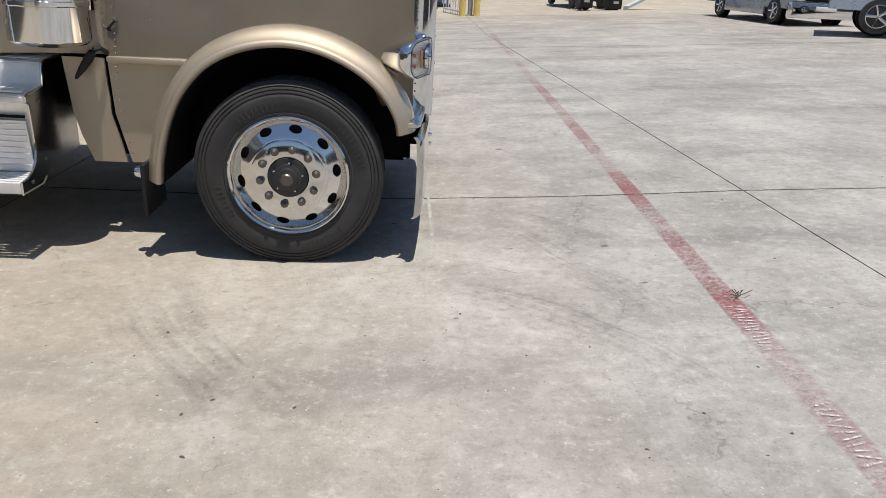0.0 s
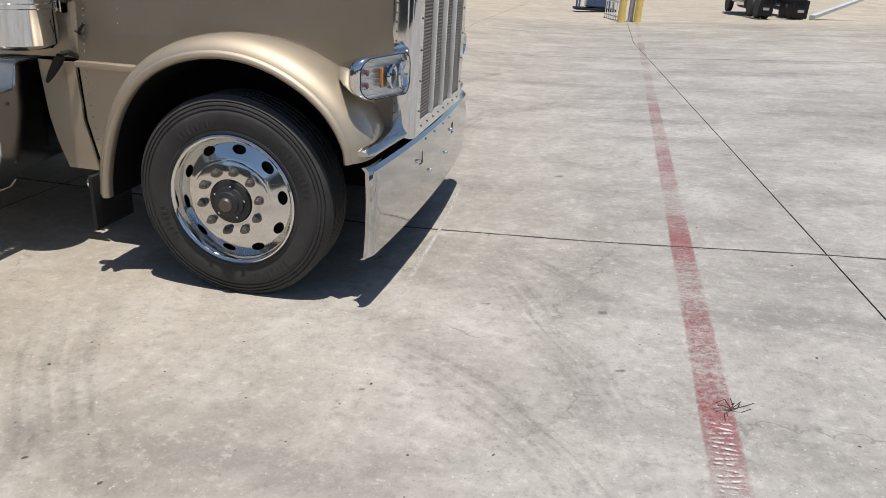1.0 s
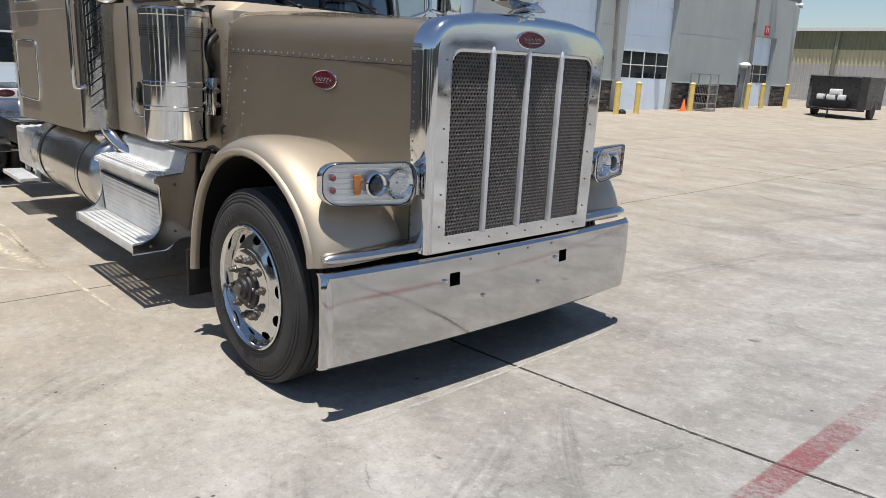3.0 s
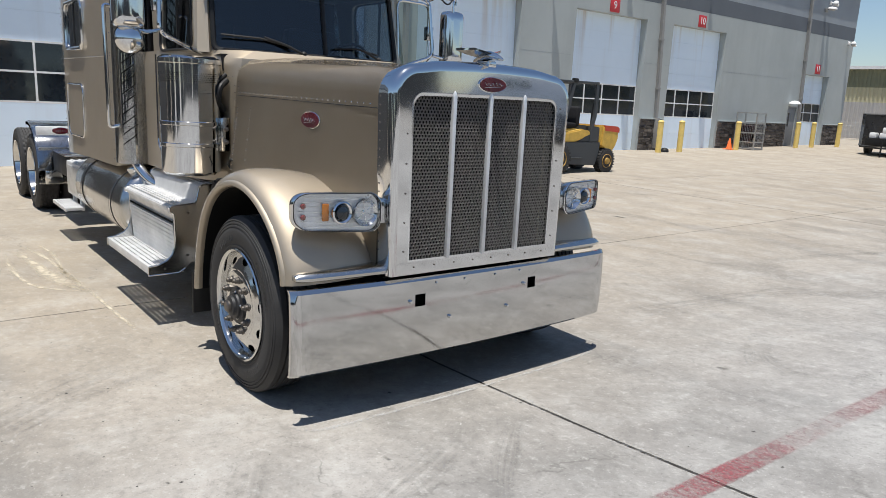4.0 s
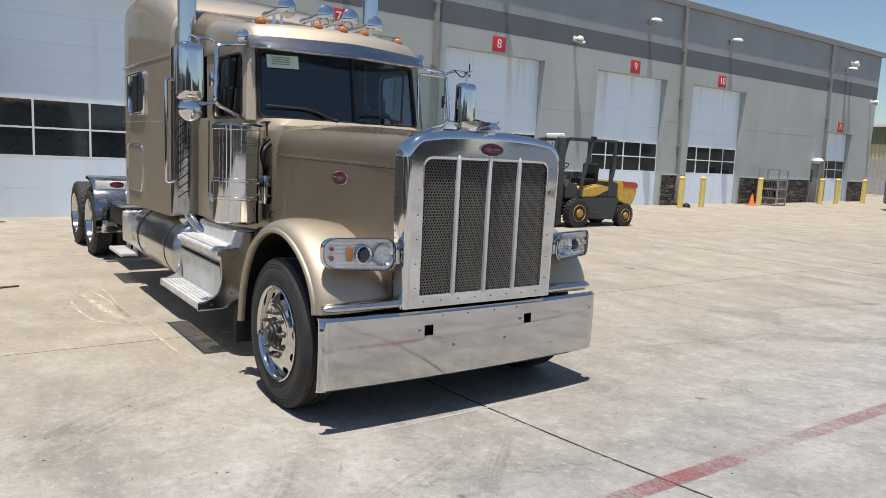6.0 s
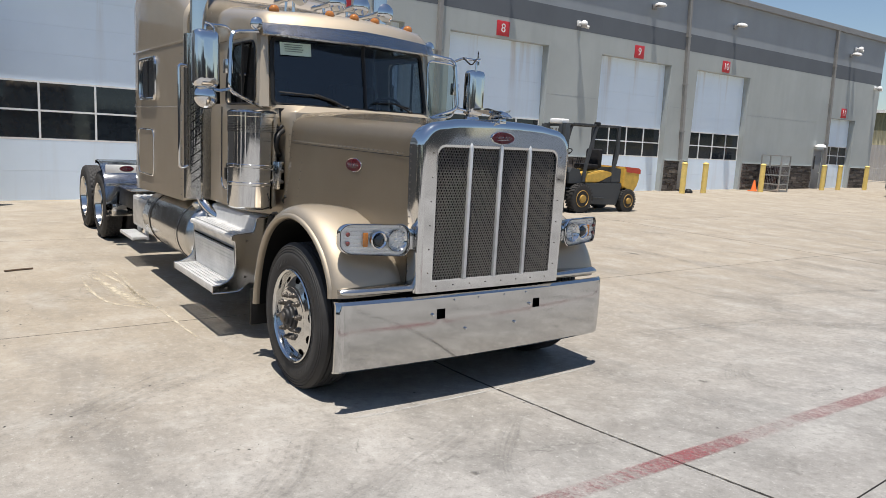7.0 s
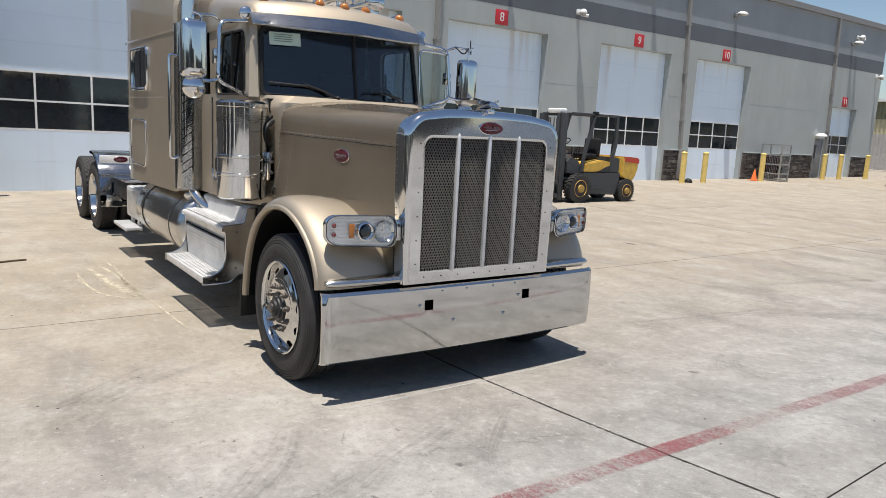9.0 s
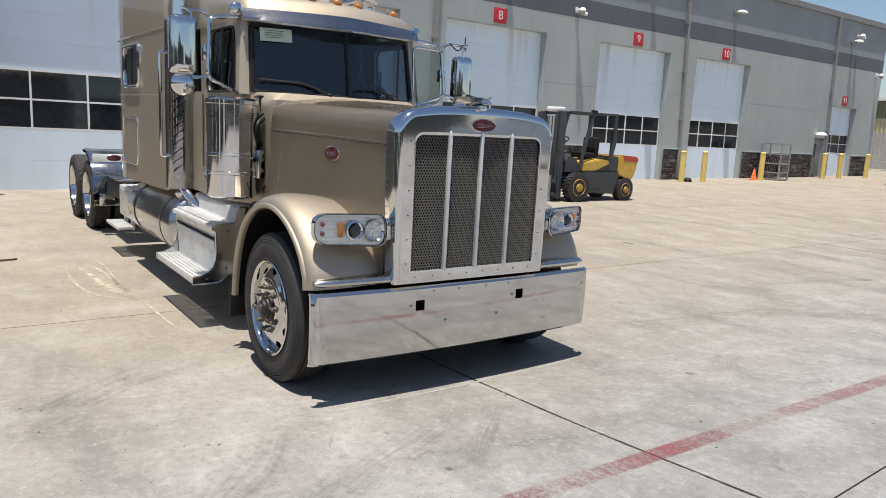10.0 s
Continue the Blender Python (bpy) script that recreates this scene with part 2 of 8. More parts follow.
def glass(name="glass", color=(0.8, 0.88, 0.9), rough=0.0, mixin=0.9, floor=0.045):
    """A thin pane: mostly straight through, with a mirror part by Fresnel."""
    m = Tree(name)
    tr = m.node("ShaderNodeBsdfTransparent")
    tr.inputs[0].default_value = (*color, 1)
    gl = m.node("ShaderNodeBsdfGlossy", Roughness=rough)
    lw = m.node("ShaderNodeLayerWeight", Blend=0.5)
    mx = m.node("ShaderNodeMixShader")
    graze = m.math("POWER", lw.outputs["Facing"], 5.0)
    m.link(m.math("MULTIPLY", m.span(graze, 0.0, 1.0, floor, 1.0), mixin), mx.inputs[0])
    m.link(tr.outputs[0], mx.inputs[1])
    m.link(gl.outputs[0], mx.inputs[2])
    m.link(mx.outputs[0], m.o.inputs["Surface"])
    return m.mat


def wall_paint(name, color, streak=0.35):
    m = Tree(name)
    p = m.world_pos()
    big = m.noise(p, 0.45, 5, 0.6)
    run = m.noise(p, 1.0, 5, 0.6, (1.0, 1.3, 0.12))
    fine = m.noise(p, 55, 3, 0.7)
    col = m.ramp(big, [(0.3, tuple(c * 0.9 for c in color)), (0.7, tuple(c * 1.06 for c in color))])
    col = m.mix(m.span(run, 0.5, 0.8, 0.0, streak), col, tuple(c * 0.72 for c in color))
    m.put(Base_Color=col, Roughness=0.9)
    m.bump(fine, 0.3, 0.006)
    return m.mat


def rusty_door_paint():
    m = Tree("white_door_paint")
    p = m.world_pos()
    run = m.noise(p, 1.0, 5, 0.6, (1.0, 1.6, 0.1))
    big = m.noise(p, 0.8, 4)
    sep = m.node("ShaderNodeSeparateXYZ")
    m.link(p, sep.inputs[0])
    col = m.ramp(big, [(0.3, (0.73, 0.84, 0.95)), (0.7, (0.77, 0.88, 0.99))])
    col = m.mix(m.span(run, 0.52, 0.8, 0.0, 0.3), col, (0.52, 0.50, 0.47))
    rust = m.math("MULTIPLY", m.span(run, 0.55, 0.72), m.span(sep.outputs["Z"], 3.6, 5.3, 0.0, 0.6))
    col = m.mix(rust, col, (0.42, 0.27, 0.14))
    m.put(Base_Color=col, Roughness=0.55)
    return m.mat


def stone_material():
    m = Tree("dark_ledge_stone")
    rnd = m.node("ShaderNodeNewGeometry").outputs["Random Per Island"]
    p = m.world_pos()
    n = m.noise(p, 14, 5, 0.7)
    col = m.ramp(rnd, [(0.0, (0.035, 0.03, 0.028)), (0.45, (0.075, 0.063, 0.056)), (0.75, (0.13, 0.11, 0.095)), (1.0, (0.25, 0.22, 0.195))])
    m.put(Base_Color=m.mix(0.4, col, m.ramp(n, [(0.3, (0.035, 0.03, 0.027)), (0.7, (0.17, 0.15, 0.135))])), Roughness=0.85)
    m.bump(n, 0.6, 0.02)
    return m.mat


MAT = {
    "ground": concrete_ground(),
    "joint": plain("joint_sealant", (0.085, 0.08, 0.072), 0.9, vary=0.4),
    "red_line": red_line_paint(),
    "stencil": stain_material("worn_white_stencil", (0.60, 0.53, 0.53), 38.0, 0.42, 0.58, 0.9),
    "pale_stain": stain_material("pale_mineral_stain", (0.56, 0.50, 0.385), 9.0, 0.34, 0.58, 0.85),
    "silt": stain_material("pale_silt", (0.50, 0.49, 0.465), 11.0, 0.34, 0.62, 0.65),
    "chip": stain_material("chipped_pale_mortar", (0.50, 0.48, 0.445), 26.0, 0.44, 0.58, 0.6),
    "oil": stain_material("dark_oil_stain", (0.06, 0.056, 0.05), 4.0, 0.35, 0.6, 0.65),
    "tyre_mark": tyre_scuff(),
    "paint": metallic_paint(),
    "chrome": chrome(),
    "bumper": chrome("polished_steel", (0.57, 0.57, 0.565), 0.05, 0.06),
    "polish": chrome("polished_aluminium", (0.66, 0.66, 0.65), 0.07, 0.08),
    "satin": chrome("satin_aluminium", (0.55, 0.55, 0.54), 0.15, 0.10),
    "alu": brushed(),
    "tread": tread_plate(),
    "tyre": rubber(),
    "hub": plain("dark_hub_metal", (0.045, 0.045, 0.046), 0.5, 0.5),
    "nut": plain("dull_steel", (0.15, 0.135, 0.12), 0.42, 0.85),
    "black": plain("black_plastic", (0.012, 0.012, 0.0125), 0.55, spec=0.3),
    "frame": plain("black_chassis_paint", (0.012, 0.012, 0.0125), 0.5, spec=0.3),
    "drum": plain("rusty_cast_iron", (0.07, 0.045, 0.035), 0.8),
    "mesh": plain("grille_steel", (0.27, 0.25, 0.23), 0.5, 0.35),
    "dark": plain("radiator_black", (0.006, 0.006, 0.006), 0.9, spec=0.15),
    "red_oval": plain("red_enamel", (0.095, 0.006, 0.014), 0.3, coat=0.2),
    "amber": plain("amber_lens", (0.42, 0.145, 0.02), 0.15, coat=0.8),
    "red_lens": plain("red_lens", (0.17, 0.04, 0.035), 0.15, coat=0.8),
    "lamp_base": plain("lamp_reflector_grey", (0.72, 0.73, 0.75), 0.3, 0.55),
    "clear": glass("clear_lens", (0.97, 0.98, 0.98), 0.0, 1.0),
    "windshield": glass("tinted_windshield", (0.34, 0.44, 0.54), 0.0, 1.0, 0.085),
    "cab_glass": glass("dark_side_glass", (0.38, 0.42, 0.44), 0.0, 1.0),
    "deflector": glass("pale_green_deflector", (0.6, 0.68, 0.65), 0.0, 1.0, 0.07),
    "pane": plain("dark_window_pane", (0.014, 0.019, 0.025), 0.03, spec=0.6, coat=0.15),
    "cloth": plain("dark_seat_cloth", (0.014, 0.014, 0.016), 0.8, spec=0.3),
    "sticker": plain("pale_green_sticker", (0.55, 0.66, 0.56), 0.6),
    "ink": plain("grey_ink", (0.2, 0.25, 0.22), 0.7),
    "wall": wall_paint("pale_green_grey_wall_paint", (0.40, 0.43, 0.425)),
    "wall_top": wall_paint("grey_wall_paint", (0.28, 0.31, 0.34), 0.2),
    "wall_band": wall_paint("dark_grey_wall_paint", (0.12, 0.135, 0.155), 0.15),
    # dark coat for the unseen walls that only show in reflections
    "unseen_wall": wall_paint("dark_unseen_wall_paint", (0.085, 0.085, 0.085), 0.3),
    "trim": plain("grey_metal_trim", (0.22, 0.22, 0.22), 0.5),
    "pipe": plain("grey_downspout_paint", (0.27, 0.265, 0.255), 0.6),
    "door": rusty_door_paint(),
    "white": plain("white_paint", (0.78, 0.78, 0.77), 0.5),
    "stone": stone_material(),
    "yellow": plain("faded_yellow_paint", (0.74, 0.55, 0.17), 0.65, vary=0.15),
    "sign": plain("red_sign_enamel", (0.55, 0.03, 0.04), 0.45),
    "orange": plain("orange_cone_plastic", (0.85, 0.16, 0.03), 0.55),
    "steel": plain("galvanised_steel", (0.42, 0.42, 0.41), 0.5, 0.7),
    "grey_door": plain("grey_door_paint", (0.25, 0.26, 0.27), 0.55),
    "fork_yellow": plain("forklift_yellow_paint", (0.60, 0.38, 0.07), 0.6, vary=0.25),
    "fork_grey": plain("forklift_charcoal_paint", (0.045, 0.05, 0.055), 0.5),
    "fork_red": plain("forklift_red_paint", (0.5, 0.06, 0.03), 0.5),
    "ochre": plain("ochre_rim_paint", (0.42, 0.26, 0.06), 0.6),
    "silver_car": plain("silver_car_paint", (0.42, 0.43, 0.45), 0.3, 0.5, coat=0.8),
    "blue": plain("blue_truck_paint", (0.03, 0.09, 0.24), 0.3, coat=0.7),
    "trailer": plain("black_trailer_skin", (0.018, 0.017, 0.018), 0.3, coat=0.4),
    "maroon": plain("maroon_trailer_skin", (0.035, 0.013, 0.015), 0.3, coat=0.4),
    "olive": wall_paint("olive_metal_siding", (0.20, 0.21, 0.14), 0.1),
    "cream": wall_paint("cream_metal_siding", (0.52, 0.49, 0.33), 0.1),
    "siding": wall_paint("grey_metal_siding", (0.42, 0.41, 0.40), 0.15),
    "twig": plain("dry_twig", (0.09, 0.06, 0.04), 0.9),
    "pebble": plain("pebble_grey", (0.075, 0.07, 0.065), 0.9, vary=0.4),
}


# ---------------------------------------------------------------- mesh tools
def part(name, bm, material, parent=None, label="", smooth=35, extra=()):
    """Links a bmesh as one mesh object, under a thing or a part."""
    bmesh.ops.recalc_face_normals(bm, faces=bm.faces)
    me = bpy.data.meshes.new(name)
    bm.to_mesh(me)
    bm.free()
    me.materials.append(MAT[material])
    for x in extra:
        me.materials.append(MAT[x])
    if smooth:
        for p in me.polygons:
            p.use_smooth = True
        me.set_sharp_from_angle(angle=radians(smooth))
    ob = new(name, me)
    if parent is not None:
        ob.parent = parent
    if label:
        tagged(ob, label)
    return ob


def shared(name, me, parent, m):
    """One more piece on a mesh that others use too."""
    ob = new(name, me)
    ob.parent = parent
    ob.matrix_basis = m
    return ob


def thing(name, label, category, m=None, group="", kind=""):
    ob = tagged(new(name), label, category, group, kind)
    ob.empty_display_size = 0.2
    if m is not None:
        ob.matrix_world = m
    return ob


def box(bm, lo, hi, bevel=0.0, m=None, seg=2):
    sub = bmesh.new()
    bmesh.ops.create_cube(sub, size=1)
    c = [(a + b) / 2 for a, b in zip(lo, hi)]
    s = [abs(b - a) for a, b in zip(lo, hi)]
    bmesh.ops.transform(sub, matrix=Matrix.LocRotScale(c, None, s), verts=sub.verts)
    if bevel:
        bmesh.ops.bevel(sub, geom=list(sub.edges), offset=bevel, segments=seg, affect="EDGES", profile=0.6)
    join(bm, sub, m)
    return bm


def join(bm, sub, m=None):
    if m is not None:
        bmesh.ops.transform(sub, matrix=m, verts=sub.verts)
    made = {v: bm.verts.new(v.co) for v in sub.verts}
    for f in sub.faces:
        try:
            n = bm.faces.new([made[v] for v in f.verts])
            n.material_index = f.material_index
        except ValueError:
            pass
    sub.free()
    return bm


def loft(bm, rings, closed=True, caps=True):
    """A skin over rings of equal length."""
    vs = [[bm.verts.new(p) for p in r] for r in rings]
    n = len(rings[0])
    for a, b in zip(vs, vs[1:]):
        for i in range(n if closed else n - 1):
            j = (i + 1) % n
            bm.faces.new((a[i], a[j], b[j], b[i]))
    if caps and closed:
        bm.faces.new(list(reversed(vs[0])))
        bm.faces.new(vs[-1])
    return bm


def basis(axis):
    a = Vector(axis).normalized()
    u = a.cross(Vector((0, 0, 1)) if abs(a.z) < 0.9 else Vector((1, 0, 0))).normalized()
    return a, u, a.cross(u)


def lathe(bm, profile, origin=(0, 0, 0), axis=(0, 0, 1), seg=32, caps=True):
    """profile: rows of (radius, distance along the axis)."""
    a, u, w = basis(axis)
    o = Vector(origin)
    rings = []
    for r, h in profile:
        rings.append([o + a * h + (u * math.cos(k * 2 * math.pi / seg) + w * math.sin(k * 2 * math.pi / seg)) * max(r, 1e-4) for k in range(seg)])
    return loft(bm, rings, True, caps)


def rod(bm, p0, p1, r, r1=None, seg=16):
    d = Vector(p1) - Vector(p0)
    return lathe(bm, [(r, 0), (r if r1 is None else r1, d.length)], p0, d, seg)


def tube(bm, pts, r, seg=10, close=False):
    """A round bar along a line of points."""
    pts = [Vector(p) for p in pts]
    n = len(pts)
    rings, side = [], None
    for i, p in enumerate(pts):
        a = pts[(i - 1) % n] if close or i else p
        b = pts[(i + 1) % n] if close or i < n - 1 else p
        t = (b - a).normalized()
        if side is None:
            side = basis(t)[1]
        side = (side - t * side.dot(t)).normalized()
        up = t.cross(side)
        rings.append([p + (side * math.cos(k * 2 * math.pi / seg) + up * math.sin(k * 2 * math.pi / seg)) * r for k in range(seg)])
    if close:
        rings.append(rings[0])
    return loft(bm, rings, True, not close)


def rounded(pts, r, n=5, close=False):
    """A line of points with its corners rounded."""
    pts = [Vector(p) for p in pts]
    res = []
    m = len(pts)
    for i, p in enumerate(pts):
        if not close and i in (0, m - 1):
            res.append(p)
            continue
        a, b = pts[(i - 1) % m], pts[(i + 1) % m]
        da, db = a - p, b - p
        q = min(r, da.length * 0.49, db.length * 0.49)
        s, e = p + da.normalized() * q, p + db.normalized() * q
        for k in range(n + 1):
            t = k / n
            res.append(s * (1 - t) ** 2 + p * 2 * t * (1 - t) + e * t * t)
    return res


def slab(bm, outline, push):
    """A flat outline given thickness along the vector push."""
    push = Vector(push)
    return loft(bm, [[Vector(p) for p in outline], [Vector(p) + push for p in outline]])


def rrect(w, h, r, n=5):
    """Rounded rectangle about the origin, as (u, v)."""
    res = []
    for cx, cy, a0 in ((w / 2 - r, h / 2 - r, 0), (-w / 2 + r, h / 2 - r, 90), (-w / 2 + r, -h / 2 + r, 180), (w / 2 - r, -h / 2 + r, 270)):
        for k in range(n + 1):
            a = radians(a0 + 90 * k / n)
            res.append((cx + r * math.cos(a), cy + r * math.sin(a)))
    return res


def ring_frame(bm, outer, inner, push):
    """A flat frame between two outlines of equal length, with thickness."""
    push = Vector(push)
    o, i = [Vector(p) for p in outer], [Vector(p) for p in inner]
    return loft(bm, [i, o, [p + push for p in o], [p + push for p in i], i], True, False)


def letters(name, text, size, m, material, parent):
    cu = bpy.data.curves.new("letters", "FONT")
    cu.body, cu.size, cu.align_x, cu.align_y, cu.extrude = text, size, "CENTER", "CENTER", 0.004
    tmp = new("letters", cu)
    me = bpy.data.meshes.new_from_object(tmp.evaluated_get(bpy.context.evaluated_depsgraph_get()))
    bpy.data.objects.remove(tmp)
    me.materials.clear()
    me.materials.append(MAT[material])
    ob = new(name, me)
    ob.parent = parent
    ob.matrix_basis = m
    return ob


def flat_in_x(pts, x):
    return [Vector((x, u, v)) for u, v in pts]


# ---------------------------------------------------------------- ground
RISE_X = [-1.5, -0.5, 0.0, 1.0, 1.6, 2.4, 4.0, 10.0, 20.0, 40.0]
RISE_Z = [0.0, 0.012, 0.033, 0.09, 0.135, 0.20, 0.30, 0.68, 1.15, 1.3]


def gz(x, y):
    """The yard's height: it falls towards the truck, and along the shop."""
    z = float(np.interp(x, RISE_X, RISE_Z))
    w = min(max((-9 - x) / 7, 0), 1)
    w = w * w * (3 - 2 * w)
    return z + w * (-0.27 + 0.0115 * (min(max(y, -10), 45) + 2))


def lines(a, b, step, extra, far):
    v = set(np.round(np.arange(a, b + 1e-6, step), 3).tolist())
    v |= set(extra) | set(far)
    return sorted(v)


JOINT_U, JOINT_V = [2.43, -2.85, -8.1], [0.085, 10.7, -5.2]
HALF_U, HALF_V = 0.005, 0.011


def make_ground():
    gu = [j + s for j in JOINT_U for s in (-HALF_U, -HALF_U * 0.6, HALF_U * 0.6, HALF_U)]
    gv = [j + s for j in JOINT_V for s in (-HALF_V, -HALF_V * 0.6, HALF_V * 0.6, HALF_V)]
    far = [60, 120, 300, 900, 3000]
    us = lines(-19.5, 20.5, 0.5, gu + RISE_X, far + [-f for f in far] + [-25, 30, 40])
    vs = lines(-12, 46, 1.0, gv, far + [-f for f in far] + [-25])
    deep_u = {round(j + s, 6) for j in JOINT_U for s in (-HALF_U * 0.6, HALF_U * 0.6)}
    deep_v = {round(j + s, 6) for j in JOINT_V for s in (-HALF_V * 0.6, HALF_V * 0.6)}
    verts, faces, mats = [], [], []
    for u in us:
        for v in vs:
            x = u - 0.052 * max(min(v, 14), -14) * math.exp(-(((u - 2.43) / 1.6) ** 2))
            z = gz(x, v)
            if round(u, 6) in deep_u or round(v, 6) in deep_v:
                z -= 0.016
            verts.append((x, v, z))
    nv = len(vs)
    for i in range(len(us) - 1):
        for j in range(nv - 1):
            faces.append((i * nv + j, (i + 1) * nv + j, (i + 1) * nv + j + 1, i * nv + j + 1))
            cu, cv = (us[i] + us[i + 1]) / 2, (vs[j] + vs[j + 1]) / 2
            in_u = any(abs(cu - k) < HALF_U for k in JOINT_U)
            in_v = any(abs(cv - k) < HALF_V for k in JOINT_V)
            mats.append(1 if in_u or in_v else 0)
    me = bpy.data.meshes.new("ground")
    me.from_pydata(verts, [], faces)
    me.materials.append(MAT["ground"])
    me.materials.append(MAT["joint"])
    me.polygons.foreach_set("material_index", mats)
    return tagged(new("ground", me), "grey weathered concrete yard with joints and tyre marks", "ground", kind="structure")


make_ground()


def strip(name, material, path, width, label, category, lift=0.004, kind="structure", ragged=0.0):
    """A thin coat that follows the slab along a path of (x, y)."""
    bm = bmesh.new()
    rows = []
    for i, (x, y) in enumerate(path):
        a, b = Vector(path[max(i - 1, 0)]), Vector(path[min(i + 1, len(path) - 1)])
        d = (b - a).normalized()
        n = Vector((-d.y, d.x))
        w = width / 2 * (1 + ragged * noise.noise(Vector((x * 3, y * 3, 1.7))))
        row = []
        for s in (-1, -0.33, 0.33, 1):
            px, py = x + n.x * w * s, y + n.y * w * s
            row.append((px, py, gz(px, py) + lift))
        rows.append(row)
    loft(bm, rows, False, False)
    ob = part(name, bm, material, None, smooth=0)
    uv = ob.data.uv_layers.new(name="along")
    for lp in ob.data.loops:
        k = lp.vertex_index
        uv.data[lp.index].uv = ((k % 4) / 3, (k // 4) / max(len(path) - 1, 1))
    return tagged(ob, label, category, kind=kind)


def curve_path(pts, n=6):
    """A smooth line of (x, y) through a few points."""
    res = []
    for i in range(len(pts) - 1):
        p0, p1, p2, p3 = (Vector(pts[min(max(i + d, 0), len(pts) - 1)]) for d in (-1, 0, 1, 2))
        for k in range(n):
            t = k / n
            res.append(tuple(0.5 * ((2 * p1) + (p2 - p0) * t + (2 * p0 - 5 * p1 + 4 * p2 - p3) * t * t + (3 * p1 - p0 - 3 * p2 + p3) * t ** 3)))
    return res + [tuple(pts[-1])]


strip("red_line", "red_line", [(1.585 + 0.02 * y * (1 if y > 0 else 0.9), y) for y in np.arange(-5.0, 21.4, 0.25)], 0.14,
      "worn red painted line across the concrete", "painted line")
for k in range(15):
    ya = -1.85 - 0.031 * k
    xa = 1.585 + 0.018 * ya
    tilt = 0.011 * (0, -1, 1, 1, 0, -1, 0, 1)[k % 8]
    strip("stencil_bar", "stencil", [(xa - 0.054 + 0.0108 * q, ya + tilt * (q / 5 - 1)) for q in range(11)], 0.02 - 0.0005 * k,
          "worn white stencilled bar on the red line", "painted mark", 0.0065, ragged=0.5)
for k in range(11):
    ya = -2.72 - 0.036 * k
    xa = 1.585 + 0.018 * ya
    tilt = 0.014 * (1, 0, -1, 1, -1, 0, 1)[k % 7]
    strip("stencil_bar", "stencil", [(xa - 0.05 + 0.01 * q, ya + tilt * (q / 5 - 1)) for q in range(11)], 0.016,
          "worn white stencilled bar on the red line", "painted mark", 0.0065, ragged=0.6)
strip("silt_line", "silt", curve_path([(-0.10, -1.22), (0.0, -1.14), (0.035, -1.02), (0.04, -0.6), (0.03, 0.05), (0.01, 0.6), (-0.04, 1.11), (-0.12, 1.2)]), 0.045,
      "pale silt line in front of the bumper", "stain", 0.003, ragged=0.7)
for side in (-1, 1):
    for k in range(7):
        xa = 0.1 + 0.68 * k + 0.05 * side
        strip("joint_edge", "chip", [(xa + 0.66 * q / 12, 0.085 + side * 0.021) for q in range(13)], 0.034, "pale chipped edge of a slab joint", "stain", 0.0025, ragged=0.9)
for pts, w in (([(-5.3, -1.88), (-4.61, -1.93), (-3.88, -1.87), (-3.61, -1.72), (-3.42, -1.53)], 0.06),
               ([(-5.58, -1.7), (-4.87, -1.58), (-3.91, -1.52), (-3.38, -1.51)], 0.09),
               ([(-5.6, -1.56), (-5.05, -1.49), (-4.17, -1.54), (-3.64, -1.48)], 0.07),
               ([(-5.4, -1.8), (-4.7, -1.72), (-4.1, -1.66), (-3.5, -1.56)], 0.16),
               ([(-3.75, -1.62), (-3.58, -1.56), (-3.36, -1.47)], 0.12)):
    strip("pale_streak", "pale_stain", curve_path(pts), w, "thin chalky streak dried on the concrete", "stain", 0.003, ragged=0.8)
strip("pale_drip", "pale_stain", curve_path([(-3.48, -1.48), (-3.02, -1.46), (-2.52, -1.44), (-2.17, -1.42)]), 0.05, "thin pale drip mark on the concrete", "stain", 0.003)
